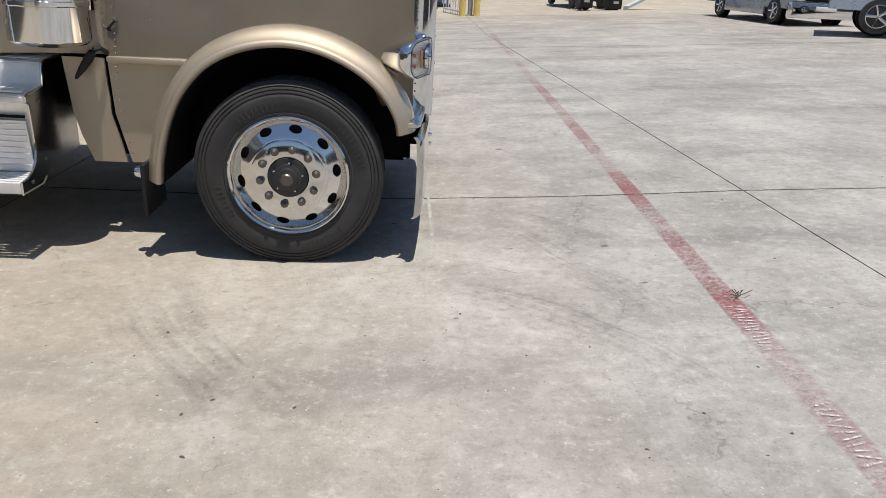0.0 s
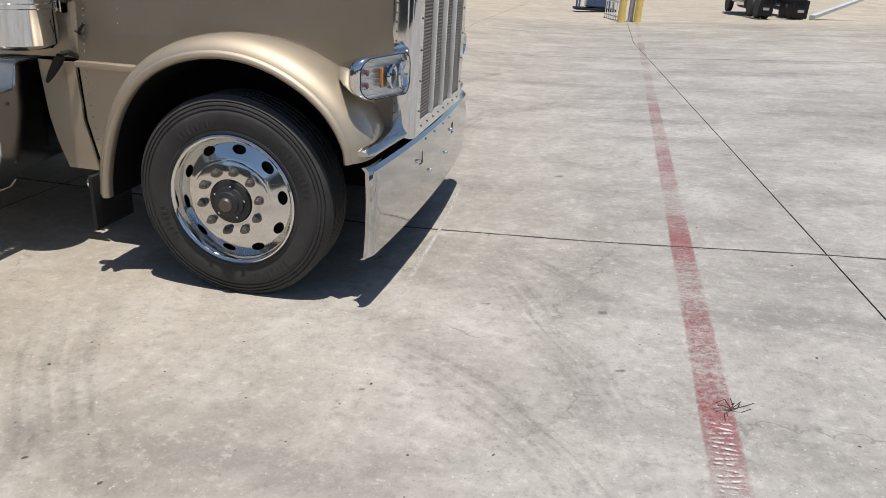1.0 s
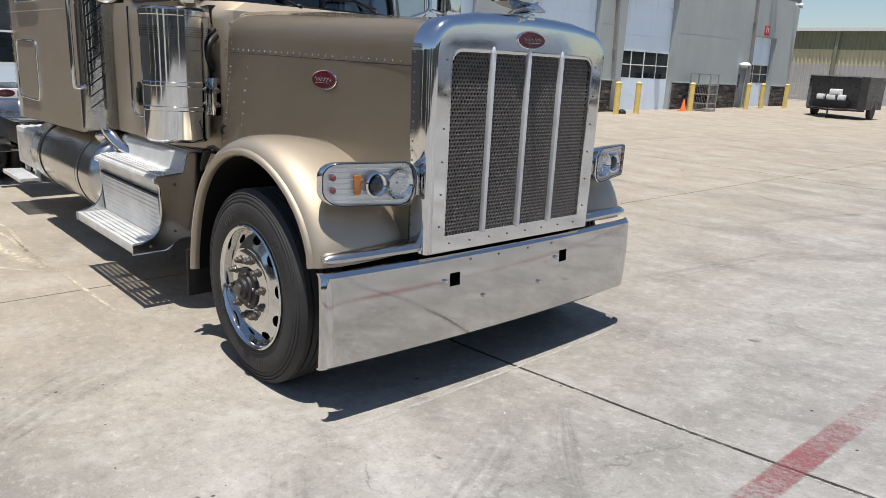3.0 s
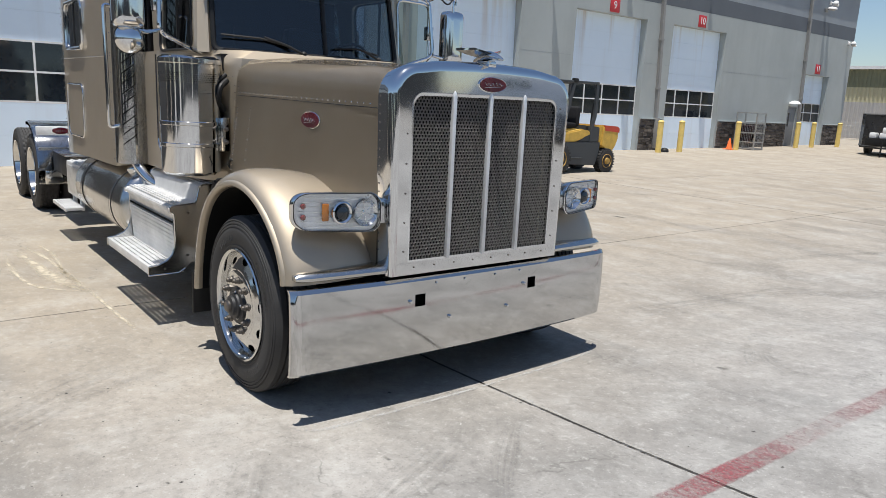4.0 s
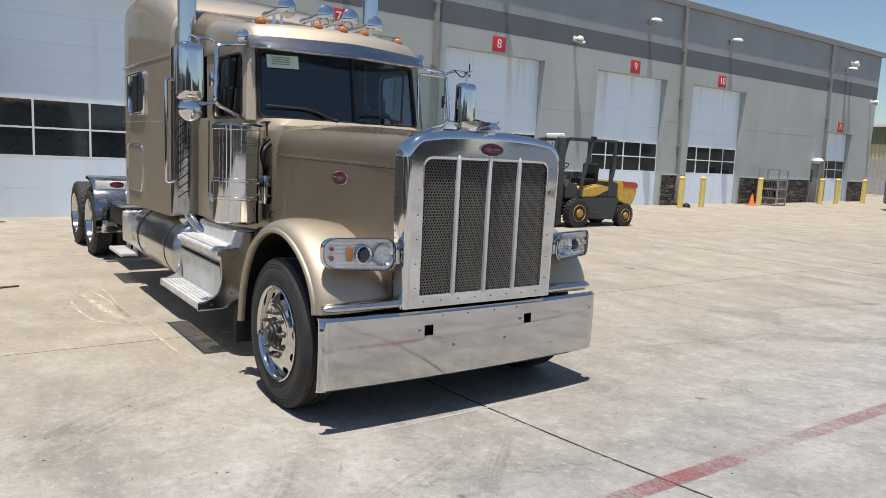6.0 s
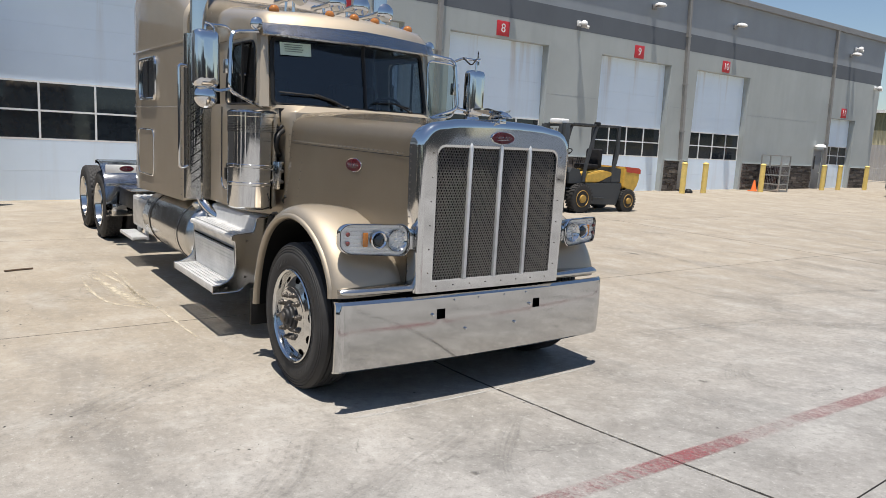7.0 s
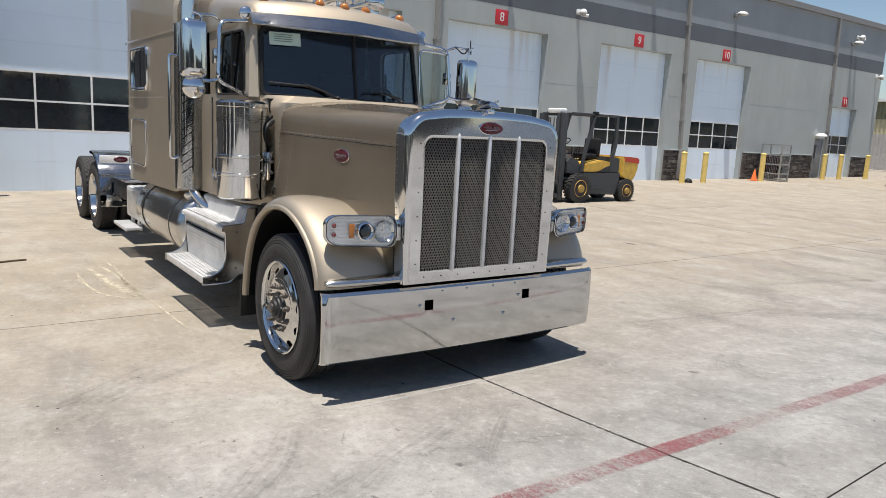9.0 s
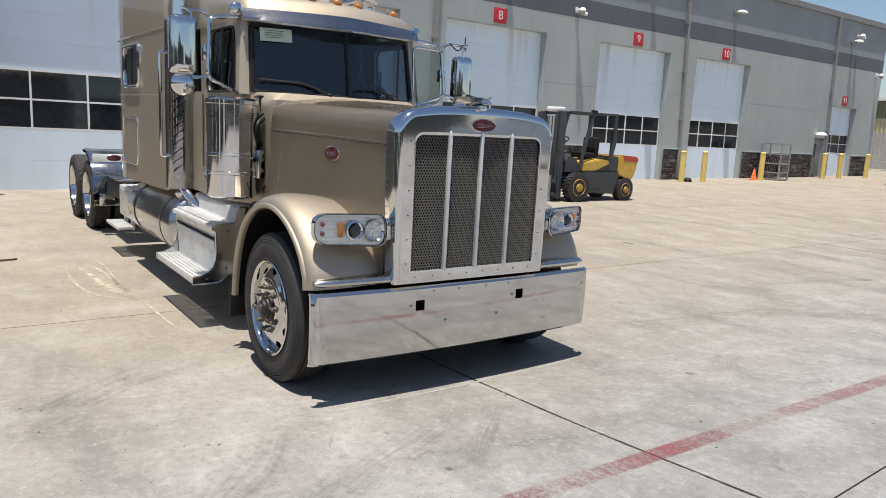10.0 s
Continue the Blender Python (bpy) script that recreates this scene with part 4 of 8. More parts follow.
# --- headlamps
def make_headlamp(s):
    out_y, in_y = 1.172, 0.705
    # front face swept back to the outside
    def fx(y):
        t = (y - in_y) / (out_y - in_y)
        return -0.015 - 0.05 * t - 0.075 * t ** 4

    cy, w, h, cz = (out_y + in_y) / 2, out_y - in_y, 0.218, 1.178
    rings = []
    for k, (sc, back) in enumerate(((0.25, 0.25), (0.5, 0.215), (0.72, 0.155), (0.89, 0.09), (0.975, 0.042), (1.0, 0.018), (0.988, 0.004), (0.955, 0.0), (0.935, 0.012))):
        ring = []
        for u, v in rrect(w * sc, h * sc, min(0.07, h * sc * 0.36), 6):
            y = cy + u - 0.16 * max(back - 0.045, 0)
            slope = 1 - 0.10 * (u / w + 0.5)
            ring.append(Vector((fx(min(max(y, in_y), out_y)) - back, s * y, cz + v * slope + 0.012 * (u / w))))
        rings.append(ring)
    bm = bmesh.new()
    loft(bm, rings, True, False)
    bm.faces.new([v for v in bm.verts][:len(rings[0])])
    ob = part("headlamp", bm, "chrome", truck, "chrome headlamp pod with clear lens", 45)
    face = [Vector((fx(p.y * s) - 0.02, p.y, p.z)) for p in rings[-1]]
    bm = bmesh.new()
    bm.faces.new([bm.verts.new(p) for p in face])
    bmesh.ops.solidify(bm, geom=list(bm.faces), thickness=0.01)
    part("lamp_bezel", bm, "lamp_base", ob, "silvery lamp bezel")
    for k in range(7):
        z = cz - 0.075 + 0.025 * k
        bm = bmesh.new()
        tube(bm, [(fx(y) - 0.0135, s * y, z + 0.012 * ((y - cy) / w)) for y in (0.745, 0.85, 0.95, 1.05, 1.14 - 0.02 * abs(k - 3) / 3)], 0.0014, 5)
        part("bezel_line", bm, "chrome", ob)
    gasket = [Vector((fx(p.y * s) + 0.0005, p.y, p.z)) for p in rings[-2]]
    bm = bmesh.new()
    tube(bm, gasket, 0.0026, 6, True)
    part("lens_gasket", bm, "black", ob, "thin black gasket")
    bm = bmesh.new()
    bm.faces.new([bm.verts.new(Vector((fx(p.y * s) + 0.001, p.y, p.z))) for p in rings[-1]])
    lens = part("lens", bm, "clear", ob, "clear lens cover")
    lens.visible_shadow = False

    def at(y, out=0.0):
        return (fx(y) - 0.012 + out, s * y, cz + 0.012 * ((y - cy) / w))

    bm = bmesh.new()
    lathe(bm, [(0.074, 0.0), (0.071, 0.009), (0.056, -0.012), (0.034, -0.034), (0.012, -0.04), (0.012, -0.02), (0.001, -0.018)], at(0.80, 0.006), (1, 0, 0), 24, False)
    for k in range(5):
        a = radians(215 + 62 * k)
        tube(bm, [Vector(at(0.80, 0.002)) + Vector((0, math.cos(a) * 0.02, math.sin(a) * 0.02)), Vector(at(0.80, 0.008)) + Vector((0, math.cos(a) * 0.062, math.sin(a) * 0.062))], 0.0022, 5)
    part("reflector", bm, "chrome", ob, "round chrome reflector")
    bm = bmesh.new()
    lathe(bm, [(0.06, -0.004), (0.06, 0.01), (0.052, 0.015), (0.042, 0.006)], at(0.928, 0.002), (1, 0, 0), 24, False)
    part("projector_ring", bm, "chrome", ob, "chrome ring")
    bm = bmesh.new()
    lathe(bm, [(0.04, 0.0), (0.034, 0.014), (0.02, 0.022), (0.001, 0.025)], at(0.928), (1, 0, 0), 20)
    part("projector_lens", bm, "pane", ob, "dark projector lens")
    bm = bmesh.new()
    p = Vector(at(1.012, 0.004))
    box(bm, p + Vector((-0.012, -0.018, -0.046)), p + Vector((0.001, 0.018, 0.046)), 0.006)
    part("turn_signal", bm, "amber", ob, "amber turn signal block")
    for dz in (-0.034, 0.034):
        bm = bmesh.new()
        p = Vector(at(1.118, 0.004))
        lathe(bm, [(0.015, 0), (0.015, 0.006), (0.009, 0.012), (0.001, 0.013)], p + Vector((-0.004, 0, dz * 0.85)), (1, 0, 0), 14)
        part("marker_light", bm, "red_lens", ob, "small dull red marker light")
    bm = bmesh.new()
    box(bm, (-0.19, s * 0.62, 1.10), (-0.06, s * 0.73, 1.235), 0.02)
    part("lamp_arm", bm, "chrome", ob)
    return ob


for s in SIDES:
    make_headlamp(s)


# --- wheels
def make_tyre(r, w, ri, lugs=False):
    """A tyre about the y axis, outer side towards -y. lugs: cross-cut tread blocks."""
    h = w / 2
    side = [(ri, -h + 0.035), (ri + 0.012, -h + 0.012), (ri + 0.028, -h + 0.006), (ri + 0.034, -h + 0.010), (ri + 0.07, -h + 0.001), (ri + 0.11, -h), (ri + 0.125, -h + 0.003), (ri + 0.13, -h + 0.008), (r - 0.066, -h + 0.0085), (r - 0.063, -h + 0.004), (r - 0.054, -h + 0.006), (r - 0.051, -h + 0.012), (r - 0.047, -h + 0.012), (r - 0.044, -h + 0.007),
            (r - 0.035, -h + 0.01), (r - 0.032, -h + 0.017), (r - 0.028, -h + 0.017), (r - 0.025, -h + 0.012), (r - 0.014, -h + 0.022), (r - 0.004, -h + 0.036)]
    rows = [(rr, hh, -1) for rr, hh in side]
    ribs = 5
    rw = (w - 0.08) / ribs
    for k in range(ribs):
        a = -h + 0.04 + k * rw
        rows += [(r, a, k), (r, a + rw - 0.012, k)]
        if k < ribs - 1:
            rows += [(r - 0.014, a + rw - 0.010, -1), (r - 0.014, a + rw - 0.002, -1)]
    rows += [(rr, -hh, -1) for rr, hh in reversed(side)]
    seg = 144 if lugs else 72
    rings = []
    for rr, hh, rib in rows:
        ring = []
        for k in range(seg):
            cut = 0.014 if lugs and rib >= 0 and (k + rib * 2) % 4 == 0 else 0.0
            a = 2 * math.pi * k / seg
            ring.append(((rr - cut) * math.cos(a), hh, (rr - cut) * math.sin(a)))
        rings.append(ring)
    bm = bmesh.new()
    return loft(bm, rings, True, False)


def holed_disc(bm, r0, r1, holes, rc, hr, ht, hgt):
    """A dished disc between two radii with rounded holes cut through. hgt(radius) is the height towards -y."""
    n, loops = 32, 4
    for q in range(holes):
        a0, a1 = 2 * math.pi * q / holes, 2 * math.pi * (q + 1) / holes
        ac = (a0 + a1) / 2
        rows, deep = [[] for _ in range(loops + 1)], []
        for k in range(n):
            t = 2 * math.pi * k / n
            c, s_ = math.cos(t), math.sin(t)
            m_ = max(abs(c), abs(s_))
            rr, aa = (r0 + r1) / 2 + (r1 - r0) / 2 * c / m_, ac + (a1 - a0) / 2 * s_ / m_
            ri, ai = rc + hr * c, ac + ht * s_ / rc
            for g in range(loops + 1):
                u = g / loops
                r_, a_ = rr + (ri - rr) * u, aa + (ai - aa) * u
                rows[g].append(bm.verts.new((r_ * math.cos(a_), -hgt(r_), r_ * math.sin(a_))))
            deep.append(bm.verts.new((ri * math.cos(ai), -hgt(ri) + 0.02, ri * math.sin(ai))))
        rows.append(deep)
        for a, b in zip(rows, rows[1:]):
            for k in range(n):
                j = (k + 1) % n
                bm.faces.new((a[k], a[j], b[j], b[k]))


NUT = None


def make_wheel(front, parent_name="wheel"):
    """A wheel at the origin, outer side towards -y."""
    global NUT
    tyre_r, w = (0.527, 0.285) if front else (0.52, 0.27)
    bm = make_tyre(tyre_r, w, 0.327, not front)
    tyre = part("wheel", bm, "tyre", truck, "black rubber tyre on a polished aluminium rim", 40)
    h = w / 2
    if front:
        rng = random.Random(3)
        for a0, n, rr in ((200, 7, 0.40), (20, 10, 0.415), (110, 8, 0.40), (290, 9, 0.415)):
            bm = bmesh.new()
            for k in range(n):
                a = radians(a0 + k * 4.2)
                hh = 0.015 + 0.004 * (k % 3)
                box(bm, (-0.004 - 0.002 * (k % 2), -0.0025, -hh), (0.004, 0.002, hh), 0, Matrix.Rotation(-a, 4, "Y") @ pose(rr, -h + 0.0012, 0) @ pose(0, 0, 0, 0, 90, 0))
            tagged(part("sidewall_lettering", bm, "tyre", tyre, "raised unreadable sidewall bars"), kind="stuff")
    bm = bmesh.new()
    if front:
        lathe(bm, [(0.335, -h + 0.03), (0.338, -h + 0.002), (0.330, -h - 0.004), (0.319, -h + 0.003), (0.314, -h + 0.016), (0.3125, -h + 0.056)], (0, 0, 0), (0, 1, 0), 64, False)
        hgt = lambda r: (h - 0.052) + 0.046 * min(max((0.313 - r) / 0.1, 0), 1)
        holed_disc(bm, 0.205, 0.313, 10, 0.268, 0.022, 0.036, hgt)
        lathe(bm, [(0.207, -hgt(0.205)), (0.2, -hgt(0.2) - 0.004), (0.115, -hgt(0.12) - 0.006), (0.11, -hgt(0.1))], (0, 0, 0), (0, 1, 0), 60, False)
        face = -hgt(0.16) - 0.005
    else:
        lathe(bm, [(0.335, -h + 0.03), (0.338, -h + 0.002), (0.330, -h - 0.004), (0.315, -h + 0.006), (0.305, -h + 0.05), (0.295, h - 0.12), (0.28, h - 0.07)], (0, 0, 0), (0, 1, 0), 56, False)
        hgt = lambda r: -(h - 0.06) + 0.03 * min(max((0.28 - r) / 0.08, 0), 1)
        holed_disc(bm, 0.19, 0.281, 10, 0.24, 0.018, 0.03, hgt)
        lathe(bm, [(0.192, -hgt(0.19)), (0.11, -hgt(0.1) - 0.004), (0.1, -hgt(0.1) + 0.02)], (0, 0, 0), (0, 1, 0), 48, False)
        face = -hgt(0.16) - 0.003
    bmesh.ops.remove_doubles(bm, verts=bm.verts, dist=0.0004)
    part("rim", bm, "polish", tyre, "polished aluminium rim with oval hand holes", 40)
    bm = bmesh.new()
    if front:
        lathe(bm, [(0.111, face + 0.01), (0.108, face - 0.012), (0.08, face - 0.016), (0.078, face - 0.028), (0.06, face - 0.034), (0.058, face - 0.05), (0.034, face - 0.056), (0.03, face - 0.068), (0.001, face - 0.07)], (0, 0, 0), (0, 1, 0), 32, False)
    else:
        lathe(bm, [(0.101, face + 0.01), (0.098, face - 0.08), (0.07, face - 0.1), (0.068, face - 0.13), (0.001, face - 0.135)], (0, 0, 0), (0, 1, 0), 28, False)
    cap = part("hub_cap", bm, "hub", tyre, "dark greasy hub cap")
    if front:
        for k in range(5):
            a = radians(72 * k + 20)
            bm = bmesh.new()
            lathe(bm, [(0.008, 0), (0.008, -0.008), (0.005, -0.012), (0.001, -0.0125)], (0.084 * math.cos(a), face - 0.012, 0.084 * math.sin(a)), (0, 1, 0), 8)
            part("hub_bolt", bm, "polish", cap, "small bright hub bolt")
        bm = bmesh.new()
        lathe(bm, [(0.036, face - 0.05), (0.036, face - 0.066), (0.028, face - 0.074), (0.001, face - 0.075)], (0, 0, 0), (0, 1, 0), 20)
        part("hub_plug", bm, "nut", cap, "grey hub plug")
    bm = bmesh.new()
    lathe(bm, [(0.3, -h + 0.10), (0.3, h - 0.02), (0.05, h - 0.02)], (0, 0, 0), (0, 1, 0), 32)
    part("brake_drum", bm, "drum", tyre, "rusty brake drum")
    if NUT is None:
        bm = bmesh.new()
        lathe(bm, [(0.024, 0.0), (0.024, -0.006), (0.018, -0.009), (0.0175, -0.028), (0.012, -0.032), (0.011, -0.042), (0.001, -0.043)], (0, 0, 0), (0, 1, 0), 10)
        ob = part("lug_nut", bm, "nut", tyre, "dull steel lug nut")
        NUT = ob.data
        first = ob
    else:
        first = None
    for k in range(10):
        a = 2 * math.pi * (k + 0.5) / 10
        m = pose(0.157 * math.cos(a), face + 0.002, 0.157 * math.sin(a))
        if first is not None:
            first.matrix_basis = m
            first = None
        else:
            shared("lug_nut", NUT, tyre, m)
    return tyre


def place_wheel(w, x, y, z, flip, spin):
    w.matrix_basis = pose(x, y, z, 0, 0, 180 if flip else 0) @ pose(0, 0, 0, 0, spin, 0)


def wheel_copy(w, x, y, z, flip, spin):
    c = copy_thing(w, Matrix.Identity(4))
    place_wheel(c, x, y, z, flip, spin)
    return c


wheel = make_wheel(True)
place_wheel(wheel, -0.79, -1.055, 0.527, False, 9)
wheel_copy(wheel, -0.79, 1.055, 0.527, True, 4)
dual = make_wheel(False)
place_wheel(dual, -8.2, -1.06, 0.52, False, 12)
for x, sp in ((-8.2, 0), (-9.53, 21)):
    for y, fl in ((-1.06, False), (-0.74, True), (1.06, True), (0.74, False)):
        if (x, y) != (-8.2, -1.06):
            wheel_copy(dual, x, y, 0.52, fl, sp + y * 30)


# --- chassis
def make_chassis():
    for s in SIDES:
        bm = bmesh.new()
        box(bm, (-10.6, s * 0.43 - 0.04, 0.72), (-0.25, s * 0.43 + 0.04, 0.99), 0.01)
        part("frame_rail", bm, "frame", truck, "black chassis frame rail")
    for x in (-0.79, -8.2, -9.53):
        bm = bmesh.new()
        rod(bm, (x, -0.95, 0.5), (x, 0.95, 0.5), 0.075, seg=14)
        if x < -2:
            lathe(bm, [(0.08, -0.2), (0.2, -0.1), (0.22, 0), (0.2, 0.1), (0.08, 0.2)], (x, 0, 0.5), (0, 1, 0), 20)
        part("axle", bm, "frame", truck, "black axle beam")
    for k, x in enumerate((-2.2, -3.4, -4.9, -6.4, -7.6, -8.85, -10.3)):
        bm = bmesh.new()
        box(bm, (x - 0.05, -0.41, 0.76), (x + 0.05, 0.41, 0.95), 0.01)
        part("crossmember", bm, "frame", truck)
    bm = bmesh.new()
    box(bm, (-1.8, -0.38, 0.5), (-0.35, 0.38, 1.5), 0.05)
    part("engine", bm, "dark", truck, "dark engine block under the hood")
    bm = bmesh.new()
    box(bm, (-8.8, -0.42, 1.0), (-8.0, 0.42, 1.08), 0.02)
    lathe(bm, [(0.46, 0), (0.47, 0.05), (0.44, 0.09), (0.1, 0.1)], (-8.5, 0, 1.06), (0, 0, 1), 32)
    part("fifth_wheel", bm, "black", truck, "black greasy fifth wheel plate")
    bm = bmesh.new()
    box(bm, (-7.2, -0.42, 0.985), (-6.1, 0.42, 1.0), 0.004)
    part("deck_plate", bm, "tread", truck, "aluminium tread plate between the rails")


make_chassis()


# --- lower side: steps, tank, boxes
def slotted_tread(bm, parent, x0, x1, y0, y1, z0, z1, panels=3, slots=5):
    """A step tread with real slots, so that light falls through; its bars hang under parent."""
    rim = 0.028
    ys, ye = (y0, y1) if y0 < y1 else (y1, y0)
    box(bm, (x0, ys, z0), (x1, ys + rim, z1), 0.004)
    box(bm, (x0, ye - rim, z0), (x1, ye, z1), 0.004)
    L = x1 - x0
    for k in range(panels + 1):
        xc = x0 + L * k / panels
        a, b = max(xc - 0.04, x0), min(xc + 0.04, x1)
        box(bm, (a, ys + rim - 0.002, z1 - 0.03), (b, ye - rim + 0.002, z1 - 0.002))
    step = (ye - ys - 2 * rim) / slots
    bar = step * 0.74
    for k in range(slots):
        a = ys + rim + step * k + step * 0.19
        sub = bmesh.new()
        box(sub, (x0 + 0.02, a, z1 - 0.012), (x1 - 0.02, a + bar, z1 + 0.002), 0.002)
        part("tread_bar", sub, "alu", parent)


def make_step_box(s):
    x0, x1 = -3.40, -2.19
    prof = [(0.60, 1.06), (0.90, 1.06), (0.93, 1.045), (0.96, 0.925), (1.13, 0.905), (1.155, 0.895), (1.155, 0.865), (1.13, 0.855), (1.12, 0.84), (1.10, 0.62), (1.06, 0.52), (0.60, 0.52)]
    bm = bmesh.new()
    slab(bm, [(x0, s * y, z) for y, z in prof], (x1 - x0, 0, 0))
    bmesh.ops.bevel(bm, geom=[e for e in bm.edges if e.calc_length() > 0.5], offset=0.006, segments=2, affect="EDGES")
    ob = part("step_box", bm, "alu", truck, "aluminium battery and step box with tread plate", 30)
    # end plates sweep down and out to carry the lower step
    plate = prof[:8] + [(1.122, 0.84), (1.118, 0.66), (1.125, 0.59), (1.145, 0.54), (1.185, 0.50), (1.25, 0.472), (1.318, 0.465), (1.32, 0.40), (1.10, 0.40), (1.05, 0.43), (1.0, 0.47), (0.60, 0.50)]
    for xe, dx in ((x1, 0.008), (x0, -0.008)):
        bm = bmesh.new()
        slab(bm, [(xe, s * y, z) for y, z in plate], (dx, 0, 0))
        pl = part("end_plate", bm, "satin", ob, "satin aluminium end plate")
        bm = bmesh.new()
        tube(bm, [(xe + dx, s * y, z) for y, z in plate[:-2]], 0.006, 6)
        part("edge_bead", bm, "polish", pl, "bright folded edge")
        for y, z in ((1.03, 0.53), (1.20, 0.44), (1.02, 0.85)):
            bm = bmesh.new()
            lathe(bm, [(0.011, 0), (0.009, 0.006), (0.001, 0.008)], (xe + dx, s * y, z), (math.copysign(1, dx), 0, 0), 8)
            part("bolt", bm, "nut", pl)
    bm = bmesh.new()
    slab(bm, [(x0 + 0.02, s * 1.122, 0.76), (x1 - 0.02, s * 1.122, 0.76), (x1 - 0.02, s * 1.10, 0.47), (x0 + 0.02, s * 1.10, 0.47)], (0, s * 0.006, 0))
    face = part("front_panel", bm, "alu", ob, "brushed front panel with long pressed ribs", 0)
    for k in range(8):
        z = 0.74 - 0.033 * k
        y = 1.126 - 0.022 * (0.76 - z) / 0.29
        bm = bmesh.new()
        tube(bm, [(x0 + 0.03, s * y, z), (x1 - 0.03, s * y, z)], 0.0055, 6)
        part("pressed_rib", bm, "alu", face)
    bm = bmesh.new()
    slab(bm, [(x0 + 0.02, s * 1.125, 0.79), (x1 - 0.02, s * 1.125, 0.79), (x1 - 0.02, s * 1.124, 0.774), (x0 + 0.02, s * 1.124, 0.774)], (0, s * 0.004, 0))
    part("lid_gap", bm, "dark", ob)
    for ya, yb, zt in ((0.965, 1.13, 0.915), (0.66, 0.90, 1.06)):
        for k in range(5):
            y = ya + (yb - ya) * (k + 0.5) / 5
            bm = bmesh.new()
            box(bm, (x0 + 0.02, s * y - 0.011, zt - 0.006), (x1 - 0.02, s * y + 0.011, zt + 0.006), 0.003)
            part("tread_rib", bm, "alu", ob)
    bm = bmesh.new()
    slotted_tread(bm, ob, x0, x1, s * 1.06, s * 1.312, 0.40, 0.462)
    box(bm, (x0, s * 1.06 - 0.03, 0.40), (x1, s * 1.06 + 0.0, 0.53), 0.004)
    part("lower_step", bm, "alu", ob, "slotted aluminium lower step")
    # black sheet added behind the skirt panels to keep their gap dark
    bm = bmesh.new()
    box(bm, (-2.09, s * 0.66 - 0.01, 0.48), (-1.4, s * 0.66 + 0.01, 1.06))
    part("gap_backing", bm, "dark", truck, "black backing added behind the skirt gap")
    # painted skirt behind the wheel
    bm = bmesh.new()
    slab(bm, [(-2.11, s * 0.82, 1.075), (-1.877, s * 0.82, 1.075), (-1.862, s * 0.825, 0.76), (-1.80, s * 0.83, 0.475), (-1.99, s * 0.83, 0.475), (-2.045, s * 0.828, 0.62), (-2.08, s * 0.825, 0.76)], (0, s * 0.015, 0))
    part("cowl_skirt", bm, "paint", truck, "gold skirt panel behind the wheel", 40)
    bm = bmesh.new()
    slab(bm, [(-1.86, s * 0.81, 1.06), (-1.40, s * 0.81, 1.06), (-1.43, s * 0.812, 0.95), (-1.49, s * 0.815, 0.76), (-1.56, s * 0.82, 0.475), (-1.775, s * 0.82, 0.475), (-1.845, s * 0.815, 0.76)], (0, s * 0.015, 0))
    skirt = part("splash_panel", bm, "paint", truck, "gold splash panel with a rivet row", 40)
    bm = bmesh.new()
    for k in range(9):
        t = k / 8
        lathe(bm, [(0.0055, 0), (0.004, 0.004), (0.001, 0.005)], (-1.82 + 0.05 * t * t, s * (0.826 + 0.009 * t), 1.03 - 0.5 * t), (0, s, 0), 6)
    tagged(part("skirt_rivets", bm, "polish", skirt), kind="stuff")
    bm = bmesh.new()
    lathe(bm, [(0.01, 0), (0.022, 0.01), (0.026, 0.05), (0.02, 0.13), (0.01, 0.19), (0.005, 0.195)], (-1.90, s * 0.90, 1.12), (-0.14, 0, -0.19), 12)
    tube(bm, [(-1.84, s * 0.83, 1.10), (-1.87, s * 0.88, 1.135), (-1.90, s * 0.90, 1.125)], 0.014, 8)
    part("hood_stay", bm, "black", truck, "black rubber hood stay")
    return ob


for s in SIDES:
    make_step_box(s)


